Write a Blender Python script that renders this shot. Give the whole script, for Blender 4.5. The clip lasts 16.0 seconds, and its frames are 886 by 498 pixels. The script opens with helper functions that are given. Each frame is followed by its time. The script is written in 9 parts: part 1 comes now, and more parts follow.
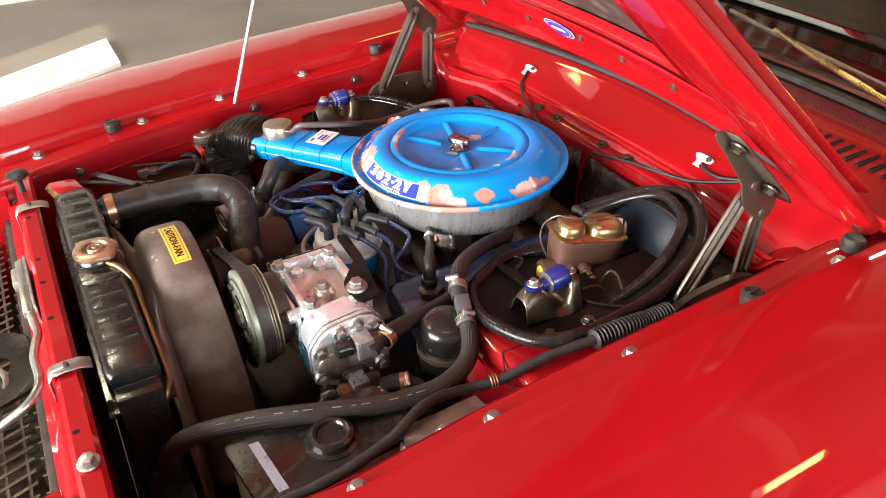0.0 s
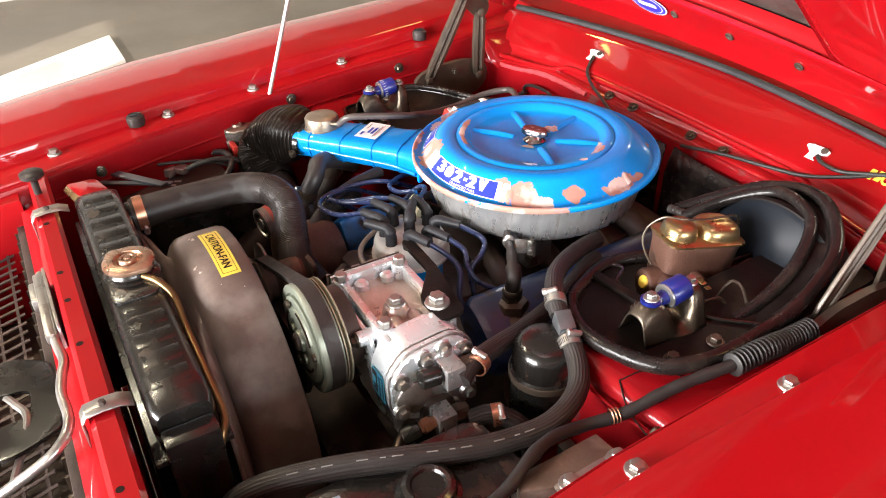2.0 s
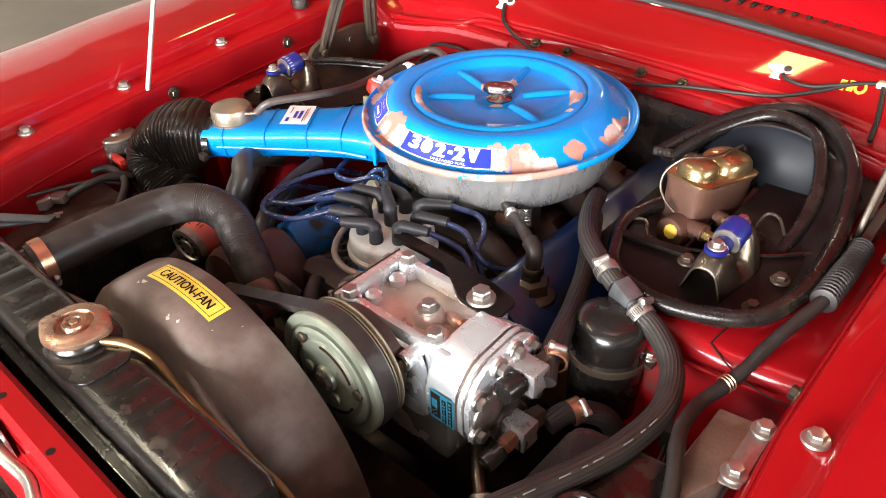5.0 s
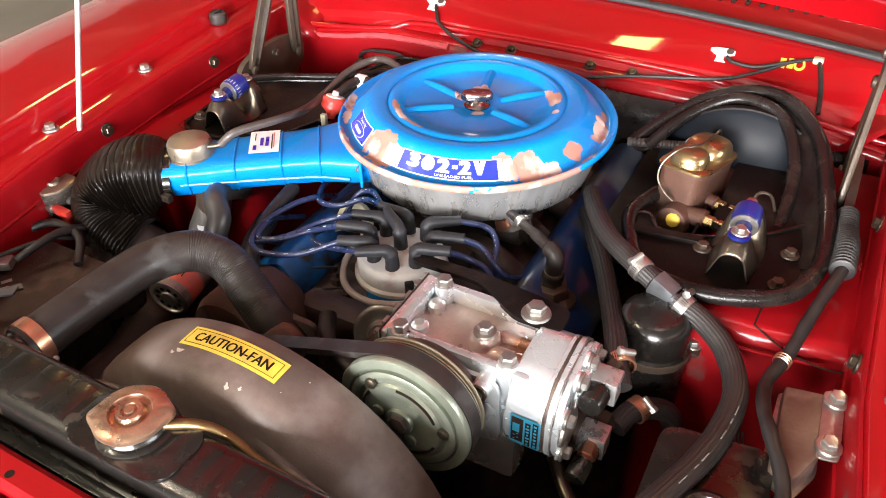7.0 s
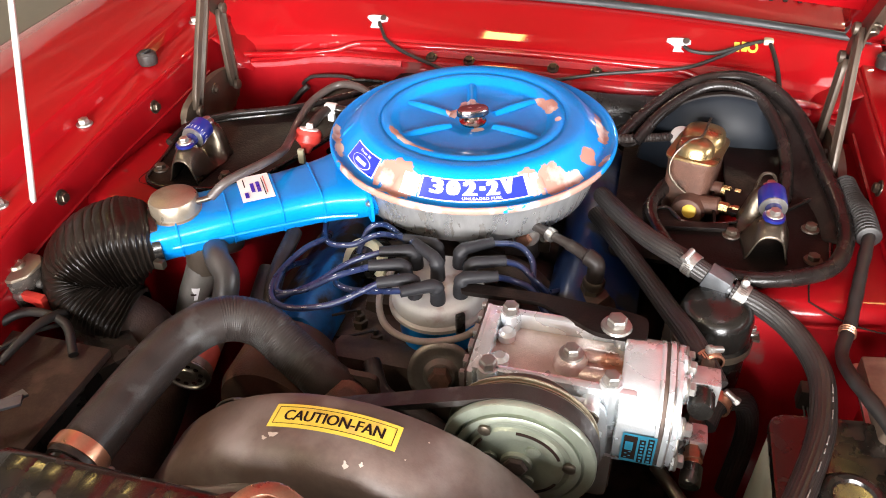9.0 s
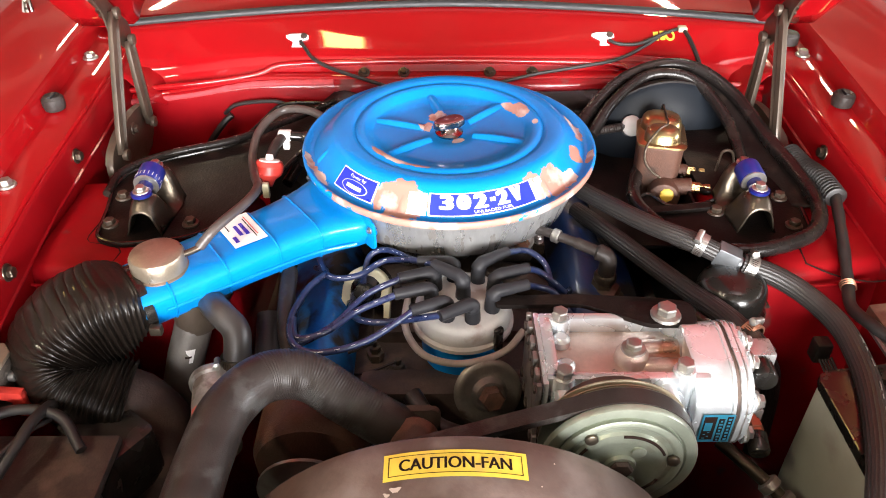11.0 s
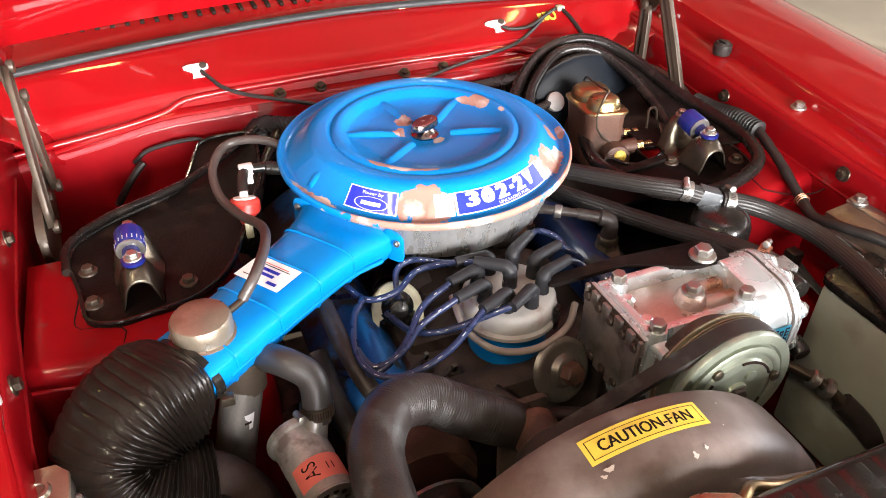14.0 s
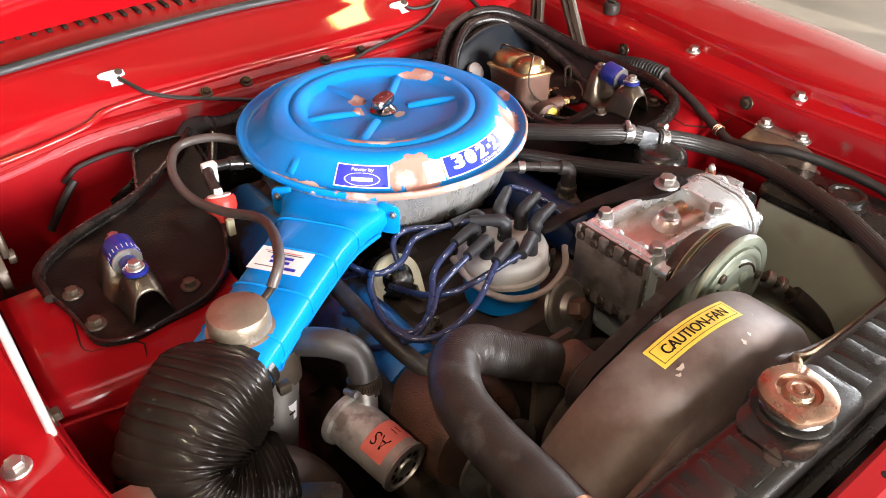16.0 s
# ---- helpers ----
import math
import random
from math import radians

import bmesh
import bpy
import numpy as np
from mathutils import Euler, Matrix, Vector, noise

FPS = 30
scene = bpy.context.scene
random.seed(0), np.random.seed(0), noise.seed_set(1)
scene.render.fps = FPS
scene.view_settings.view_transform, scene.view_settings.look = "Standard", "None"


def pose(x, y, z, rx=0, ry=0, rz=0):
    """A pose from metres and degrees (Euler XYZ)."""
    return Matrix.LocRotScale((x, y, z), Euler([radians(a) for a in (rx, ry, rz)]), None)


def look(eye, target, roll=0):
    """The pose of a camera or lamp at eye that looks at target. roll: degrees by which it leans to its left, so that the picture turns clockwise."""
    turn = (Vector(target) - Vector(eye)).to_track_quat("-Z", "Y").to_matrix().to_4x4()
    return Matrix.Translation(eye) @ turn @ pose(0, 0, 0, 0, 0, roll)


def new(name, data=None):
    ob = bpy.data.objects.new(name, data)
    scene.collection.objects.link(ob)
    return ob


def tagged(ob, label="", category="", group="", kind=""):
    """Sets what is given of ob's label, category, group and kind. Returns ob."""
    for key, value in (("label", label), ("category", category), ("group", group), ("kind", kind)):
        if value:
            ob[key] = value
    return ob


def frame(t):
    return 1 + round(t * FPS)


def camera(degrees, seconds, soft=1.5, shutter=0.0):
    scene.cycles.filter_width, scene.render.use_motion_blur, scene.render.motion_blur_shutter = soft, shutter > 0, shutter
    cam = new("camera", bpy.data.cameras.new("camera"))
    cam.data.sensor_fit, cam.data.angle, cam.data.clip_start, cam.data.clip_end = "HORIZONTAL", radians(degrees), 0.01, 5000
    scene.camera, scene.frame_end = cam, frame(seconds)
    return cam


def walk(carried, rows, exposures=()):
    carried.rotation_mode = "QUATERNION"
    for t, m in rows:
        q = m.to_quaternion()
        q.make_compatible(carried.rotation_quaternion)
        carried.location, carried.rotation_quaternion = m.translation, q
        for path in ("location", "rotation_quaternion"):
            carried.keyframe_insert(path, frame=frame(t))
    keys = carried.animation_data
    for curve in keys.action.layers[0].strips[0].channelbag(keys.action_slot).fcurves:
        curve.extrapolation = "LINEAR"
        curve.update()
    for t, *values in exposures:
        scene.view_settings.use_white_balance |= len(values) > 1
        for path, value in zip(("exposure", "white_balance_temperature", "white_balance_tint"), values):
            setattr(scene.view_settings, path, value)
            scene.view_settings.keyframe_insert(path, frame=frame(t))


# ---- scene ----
cam = camera(60.7, 16.0, soft=1.0)
PATH = [
    (0, (1.133, -0.676, 1.617), (-0.319, 0.129, 0.501), -1.4),
    (0.5, (1.086, -0.676, 1.604), (-0.367, 0.123, 0.486), -1.3),
    (1, (1.03, -0.68, 1.58), (-0.426, 0.115, 0.462), -1.4),
    (1.5, (0.984, -0.691, 1.561), (-0.472, 0.105, 0.444), -1.5),
    (2, (0.936, -0.715, 1.531), (-0.513, 0.097, 0.416), -1.7),
    (2.5, (0.89, -0.734, 1.508), (-0.528, 0.128, 0.392), -2.0),
    (3, (0.844, -0.742, 1.488), (-0.525, 0.193, 0.369), -2.1),
    (3.5, (0.785, -0.76, 1.481), (-0.524, 0.256, 0.361), -1.9),
    (4, (0.731, -0.787, 1.473), (-0.508, 0.302, 0.342), -1.7),
    (4.5, (0.688, -0.814, 1.459), (-0.486, 0.32, 0.303), -1.7),
    (4.7, (0.676, -0.822, 1.458), (-0.473, 0.323, 0.288), -2.0),
    (6.8, (0.478, -0.931, 1.489), (-0.329, 0.436, 0.273), -1.0),
    (7, (0.454, -0.93, 1.485), (-0.322, 0.454, 0.268), -1.1),
    (7.5, (0.39, -0.933, 1.482), (-0.299, 0.498, 0.267), -0.9),
    (8, (0.335, -0.947, 1.48), (-0.269, 0.525, 0.268), -0.9),
    (8.5, (0.275, -0.961, 1.49), (-0.237, 0.544, 0.277), -0.7),
    (8.7, (0.255, -0.965, 1.487), (-0.23, 0.55, 0.274), -1.1),
    (10.8, (0.007, -0.971, 1.485), (-0.025, 0.622, 0.276), -0.3),
    (11, (-0.016, -0.967, 1.484), (-0.006, 0.629, 0.279), -0.1),
    (11.5, (-0.07, -0.96, 1.482), (0.032, 0.634, 0.278), -0.0),
    (12, (-0.138, -0.962, 1.486), (0.055, 0.625, 0.285), 0.0),
    (12.5, (-0.199, -0.957, 1.485), (0.096, 0.618, 0.289), 0.1),
    (13, (-0.253, -0.943, 1.475), (0.152, 0.611, 0.282), 0.1),
    (13.5, (-0.296, -0.924, 1.476), (0.217, 0.599, 0.284), 0.2),
    (14, (-0.346, -0.902, 1.473), (0.274, 0.583, 0.284), 0.3),
    (14.5, (-0.394, -0.892, 1.464), (0.334, 0.547, 0.28), 0.4),
    (15, (-0.446, -0.879, 1.459), (0.387, 0.502, 0.276), 0.5),
    (15.5, (-0.503, -0.862, 1.451), (0.427, 0.459, 0.271), 0.5),
    (16, (-0.552, -0.84, 1.448), (0.453, 0.424, 0.268), 0.5),
]
walk(cam, [(t, look(eye, target, roll)) for t, eye, target, roll in PATH])

# ---- world, sun and lamps ----
SUN_AZ = Vector((-0.525, 0.85, 0.0)).normalized()
SUN_EL = radians(24)
world = bpy.data.worlds.new("sky")
scene.world = world
world.use_nodes = True
wn = world.node_tree.nodes
sky = wn.new("ShaderNodeTexSky")
sky.sky_type = "NISHITA"
sky.sun_disc = False
sky.sun_elevation = SUN_EL
sky.sun_rotation = math.atan2(-SUN_AZ.x, -SUN_AZ.y)
wn["Background"].inputs["Strength"].default_value = 0.12
world.node_tree.links.new(sky.outputs[0], wn["Background"].inputs["Color"])
sun = new("sun", bpy.data.lights.new("sun", "SUN"))
sun.data.energy, sun.data.angle, sun.data.color = 2.6, radians(0.5), (1.0, 0.97, 0.92)
sun_way = SUN_AZ * math.cos(SUN_EL) - Vector((0, 0, math.sin(SUN_EL)))
sun.matrix_world = look((0, 0, 6), Vector((0, 0, 6)) + sun_way)


def window_light(name, eye, target, w, h, watts, colour):
    ob = new(name, bpy.data.lights.new(name, "AREA"))
    ob.data.shape, ob.data.size, ob.data.size_y = "RECTANGLE", w, h
    ob.data.energy, ob.data.color = watts, colour
    ob.matrix_world = look(eye, target)
    return ob


window_light("door_daylight", (0.6, -5.25, 1.75), (0.6, 0, 1.2), 4.4, 2.1, 540, (1.0, 0.975, 0.97))
window_light("side_daylight", (5.2, -0.6, 1.9), (0, -0.2, 1.1), 3.0, 1.2, 75, (0.95, 0.97, 1.0))
LAMPS = [(-2.5, 1.3), (-0.45, 1.35), (1.5, 1.4)]
TUBES = [(1.4, 3.2), (-1.9, 4.2), (-1.75, -1.6)]
for tx, ty in LAMPS:
    window_light("panel_light", (tx, ty, 3.15), (tx, ty, 0), 0.17, 0.32, 1.5, (1.0, 0.66, 0.20))
for tx, ty in TUBES:
    window_light("tube_light", (tx, ty, 3.235), (tx, ty, 0), 0.08, 1.0, 18, (1.0, 0.88, 0.66))
scene.view_settings.exposure = 1.6


# ---- materials ----
def mat(name, base, rough=0.5, metal=0.0, coat=0.0, var=0.14, vscale=30.0, bump=0.15, bscale=400.0, second=None, mscale=14.0,
        mlo=0.56, mhi=0.64, rough2=None, metal2=None, spec=0.5, stretch=None, emit=0.0, coat_rough=0.05):
    m = bpy.data.materials.new(name)
    m.use_nodes = True
    nt = m.node_tree
    n, l = nt.nodes, nt.links
    b = n["Principled BSDF"]
    b.inputs["Metallic"].default_value = metal
    b.inputs["Coat Weight"].default_value = coat
    b.inputs["Coat Roughness"].default_value = coat_rough
    b.inputs["Specular IOR Level"].default_value = spec
    tc = n.new("ShaderNodeTexCoord")
    src = tc.outputs["Object"]
    if stretch:
        mp = n.new("ShaderNodeMapping")
        mp.inputs["Scale"].default_value = stretch
        l.new(src, mp.inputs["Vector"])
        src = mp.outputs[0]

    def nz(scale, detail):
        t = n.new("ShaderNodeTexNoise")
        t.inputs["Scale"].default_value, t.inputs["Detail"].default_value = scale, detail
        l.new(src, t.inputs["Vector"])
        return t.outputs["Fac"]

    def mix(fac, a, c):
        x = n.new("ShaderNodeMix")
        x.data_type = "RGBA"
        l.new(fac, x.inputs["Factor"])
        for sock, v in ((x.inputs[6], a), (x.inputs[7], c)):
            if isinstance(v, tuple):
                sock.default_value = (*v, 1)
            else:
                l.new(v, sock)
        return x.outputs[2]

    def ramp(fac, lo, hi, a, c):
        r = n.new("ShaderNodeMapRange")
        r.inputs["From Min"].default_value, r.inputs["From Max"].default_value = lo, hi
        r.inputs["To Min"].default_value, r.inputs["To Max"].default_value = a, c
        l.new(fac, r.inputs["Value"])
        return r.outputs[0]

    big, fine = nz(vscale, 4), nz(vscale * 9, 3)
    dark = tuple(max(0, c * (1 - var)) for c in base)
    light = tuple(min(1, c * (1 + var)) for c in base)
    col = mix(ramp(big, 0.3, 0.7, 0, 1), dark, light)
    col = mix(ramp(fine, 0.25, 0.75, 0, 0.5 * min(1, var * 4)), col, tuple(c * (1 - 1.2 * var) for c in base))
    rg = ramp(big, 0.3, 0.7, max(0.02, rough * 0.8), min(1, rough * 1.2))
    if second:
        mask = ramp(nz(mscale, 6), mlo, mhi, 0, 1)
        col = mix(mask, col, second)
        if rough2 is not None:
            x = n.new("ShaderNodeMix")
            l.new(mask, x.inputs["Factor"])
            l.new(rg, x.inputs[2])
            x.inputs[3].default_value = rough2
            rg = x.outputs[0]
        if metal2 is not None:
            l.new(ramp(mask, 0, 1, metal, metal2), b.inputs["Metallic"])
        if coat:
            l.new(ramp(mask, 0, 1, coat, 0), b.inputs["Coat Weight"])
    l.new(col, b.inputs["Base Color"])
    l.new(rg, b.inputs["Roughness"])
    if bump:
        bp = n.new("ShaderNodeBump")
        bp.inputs["Strength"].default_value, bp.inputs["Distance"].default_value = bump, 0.002
        l.new(nz(bscale, 3), bp.inputs["Height"])
        l.new(bp.outputs[0], b.inputs["Normal"])
    if emit:
        b.inputs["Emission Color"].default_value = (*base, 1)
        b.inputs["Emission Strength"].default_value = emit
    return m


RED = mat("red_paint", (0.30, 0.003, 0.0058), 0.5, coat=1.0, var=0.06, vscale=6, bump=0.02, bscale=900, coat_rough=0.03, spec=0.08)
RED_BAY = mat("bay_red_paint", (0.235, 0.003, 0.006), 0.5, spec=0.06, coat=0.5, var=0.14, vscale=9, bump=0.05, bscale=120, second=(0.15, 0.045, 0.042), mscale=13, mlo=0.64, mhi=0.70, rough2=0.6, coat_rough=0.14)
BLUE = mat("blue_enamel", (0.001, 0.195, 0.58), 0.38, spec=0.12, coat=0.36, var=0.10, vscale=12, bump=0.06, bscale=260, coat_rough=0.05)
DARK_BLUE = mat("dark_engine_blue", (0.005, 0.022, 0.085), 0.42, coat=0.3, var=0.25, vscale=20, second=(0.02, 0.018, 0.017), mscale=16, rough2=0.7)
BRACE = mat("black_brace_paint", (0.010, 0.0075, 0.0068), 0.48, spec=0.11, var=0.4, vscale=22, bump=0.3, bscale=300, second=(0.022, 0.015, 0.012), mscale=16)
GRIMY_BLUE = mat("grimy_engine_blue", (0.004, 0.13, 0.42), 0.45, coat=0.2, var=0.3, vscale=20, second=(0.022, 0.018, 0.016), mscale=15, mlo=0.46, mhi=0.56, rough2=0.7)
CAN_TAN = mat("tan_zinc_can", (0.30, 0.25, 0.19), 0.34, 0.7, var=0.2, vscale=30, bump=0.15, second=(0.25, 0.19, 0.14), mscale=20)
AGED_HOSE = mat("aged_black_hose", (0.010, 0.008, 0.0075), 0.26, spec=0.30, var=0.3, vscale=30, bump=0.2, bscale=300, second=(0.022, 0.017, 0.014), mscale=12)
SILVER = mat("zinc_plate", (0.40, 0.385, 0.36), 0.36, 0.9, var=0.2, vscale=35, bump=0.15, second=(0.30, 0.28, 0.25), mscale=30, rough2=0.5)
BODY_SILVER = mat("silver_painted_steel", (0.52, 0.52, 0.52), 0.30, 0.75, var=0.15, vscale=25, bump=0.1, second=(0.30, 0.285, 0.27), mscale=22, mlo=0.60, mhi=0.63, rough2=0.6, stretch=(3, 3, 0.5))
ALU_DIRTY = mat("grimy_aluminium", (0.34, 0.31, 0.29), 0.38, 0.75, var=0.25, vscale=26, bump=0.35, bscale=600, second=(0.10, 0.08, 0.07), mscale=24, mlo=0.5, mhi=0.7, rough2=0.6)
ALU = mat("cast_aluminium", (0.74, 0.79, 0.82), 0.25, 0.68, var=0.10, vscale=30, bump=0.12, bscale=500, second=(0.56, 0.58, 0.59), mscale=18, mlo=0.52, mhi=0.75, rough2=0.40)
ALU_FLOOR = mat("aluminium_cover_plate", (0.62, 0.50, 0.45), 0.34, 0.7, var=0.2, vscale=22, bump=0.3, bscale=600, second=(0.40, 0.20, 0.13), mscale=20)
CHROME = mat("chrome", (0.80, 0.80, 0.80), 0.08, 1.0, var=0.05, bump=0.0)
BRASS = mat("zinc_dichromate", (0.50, 0.36, 0.16), 0.28, 0.9, var=0.25, vscale=30, bump=0.1, second=(0.25, 0.14, 0.06), mscale=20)
GOLD = mat("gold_plated_lid", (0.36, 0.26, 0.125), 0.30, 0.92, var=0.2, vscale=25, bump=0.08, second=(0.33, 0.17, 0.07), mscale=24, rough2=0.35)
IRON = mat("brown_cast_iron", (0.110, 0.053, 0.036), 0.50, 0.25, var=0.3, vscale=40, bump=0.4, bscale=500, second=(0.05, 0.03, 0.022), mscale=18)
DARK = mat("black_grimy_metal", (0.066, 0.047, 0.040), 0.55, 0.1, spec=0.3, var=0.4, vscale=26, bump=0.3, bscale=400, second=(0.11, 0.078, 0.062), mscale=13)
BLACK = mat("black_gloss_enamel", (0.010, 0.009, 0.008), 0.26, coat=0.2, var=0.3, vscale=30, bump=0.08, bscale=200, second=(0.03, 0.02, 0.014), mscale=34, mlo=0.64, mhi=0.70, rough2=0.5)
RUBBER = mat("black_rubber", (0.027, 0.0215, 0.0195), 0.40, spec=0.28, var=0.3, vscale=40, bump=0.2, bscale=600, second=(0.045, 0.042, 0.040), mscale=25)
HOSE = mat("ribbed_hose_rubber", (0.022, 0.0195, 0.0185), 0.42, var=0.25, vscale=60, bump=0.2, bscale=500)
BELLOWS = mat("black_vinyl_duct", (0.009, 0.0062, 0.0046), 0.45, spec=0.16, coat=0.20, coat_rough=0.10, var=0.3, vscale=25, bump=0.25, bscale=160)
SHROUD = mat("dusty_grey_plastic", (0.122, 0.088, 0.075), 0.45, var=0.3, vscale=14, bump=0.12, bscale=420, second=(0.185, 0.15, 0.138), mscale=17, mlo=0.50, mhi=0.70, rough2=0.55)
WIRE = mat("blue_plug_lead", (0.017, 0.027, 0.080), 0.30, var=0.2, vscale=60, bump=0.05)
WIRE_BLACK = mat("black_wire", (0.015, 0.0135, 0.013), 0.5, var=0.2, vscale=60, bump=0.05)
BOOT = mat("grey_plug_boot", (0.020, 0.020, 0.023), 0.48, spec=0.22, var=0.2, vscale=60, bump=0.1)
CAP_GREY = mat("grey_distributor_plastic", (0.40, 0.385, 0.365), 0.42, var=0.12, vscale=35, bump=0.1, second=(0.27, 0.22, 0.19), mscale=22)
POLY = mat("blue_polyurethane", (0.005, 0.010, 0.11), 0.36, coat=0.25, var=0.12, vscale=60, bump=0.05)
OLIVE = mat("olive_zinc_steel", (0.105, 0.086, 0.064), 0.33, 0.85, var=0.25, vscale=30, bump=0.15, second=(0.09, 0.07, 0.055), mscale=22)
PULLEY = mat("greenish_zinc_clutch", (0.25, 0.275, 0.22), 0.38, 0.6, var=0.15, vscale=30, bump=0.15, second=(0.22, 0.22, 0.17), mscale=18)
HINGE = mat("hinge_phosphate_steel", (0.075, 0.056, 0.041), 0.40, 0.35, var=0.2, vscale=22, bump=0.15, second=(0.055, 0.042, 0.034), mscale=14)
YELLOW = mat("yellow_decal", (0.74, 0.54, 0.07), 0.4, var=0.08, vscale=40, bump=0.02, second=(0.62, 0.42, 0.10), mscale=30, mlo=0.62, mhi=0.7)
INK = mat("black_print", (0.018, 0.010, 0.008), 0.85, spec=0.08, var=0.1, bump=0.0)
FADED_PRINT = mat("faded_hose_print", (0.22, 0.21, 0.20), 0.6, bump=0.0)
WHITE = mat("white_decal", (0.78, 0.77, 0.76), 0.35, var=0.05, vscale=50, bump=0.02)
DECAL_BLUE = mat("blue_decal", (0.012, 0.025, 0.35), 0.32, coat=0.3, var=0.06, vscale=40, bump=0.0)
LABEL_BLUE = mat("blue_foil_label", (0.03, 0.25, 0.38), 0.35, 0.3, var=0.15, vscale=60, bump=0.02)
COPPER = mat("copper_band", (0.55, 0.27, 0.17), 0.32, 0.85, var=0.2, vscale=40, bump=0.1)
CREAM = mat("cream_plastic", (0.55, 0.52, 0.36), 0.5, var=0.12, vscale=40, bump=0.05)
PALE = mat("translucent_plastic", (0.33, 0.34, 0.28), 0.42, var=0.1, vscale=12, bump=0.05, second=(0.26, 0.25, 0.20), mscale=7)
RED_PLASTIC = mat("red_plastic", (0.50, 0.04, 0.03), 0.4, var=0.12, vscale=40, bump=0.05)
RED_LABEL = mat("red_paper_label", (0.60, 0.13, 0.10), 0.5, var=0.12, vscale=40, bump=0.02)
CONCRETE = mat("concrete_floor", (0.21, 0.178, 0.138), 0.45, var=0.14, vscale=1.6, bump=0.2, bscale=60, second=(0.11, 0.095, 0.075), mscale=0.9, mlo=0.45, mhi=0.75)
WALL = mat("painted_block_wall", (0.56, 0.54, 0.50), 0.7, var=0.08, vscale=2, bump=0.2, bscale=40)
CEILING = mat("brown_roof_boards", (0.15, 0.112, 0.078), 0.7, var=0.25, vscale=3, bump=0.1, bscale=40, stretch=(1, 6, 1))
DARK_RUBBER = mat("weathered_rubber_seal", (0.018, 0.018, 0.020), 0.55, var=0.25, vscale=25, bump=0.25, bscale=200)
TUBE_GLOW = mat("lamp_tube", (1.0, 0.72, 0.22), 0.4, emit=5.0, bump=0.0)


def glass_material():
    m = bpy.data.materials.new("windscreen_glass")
    m.use_nodes = True
    b = m.node_tree.nodes["Principled BSDF"]
    b.inputs["Base Color"].default_value = (0.75, 0.8, 0.78, 1)
    b.inputs["Roughness"].default_value = 0.02
    b.inputs["Transmission Weight"].default_value = 1.0
    b.inputs["IOR"].default_value = 1.5
    return m


GLASS = glass_material()


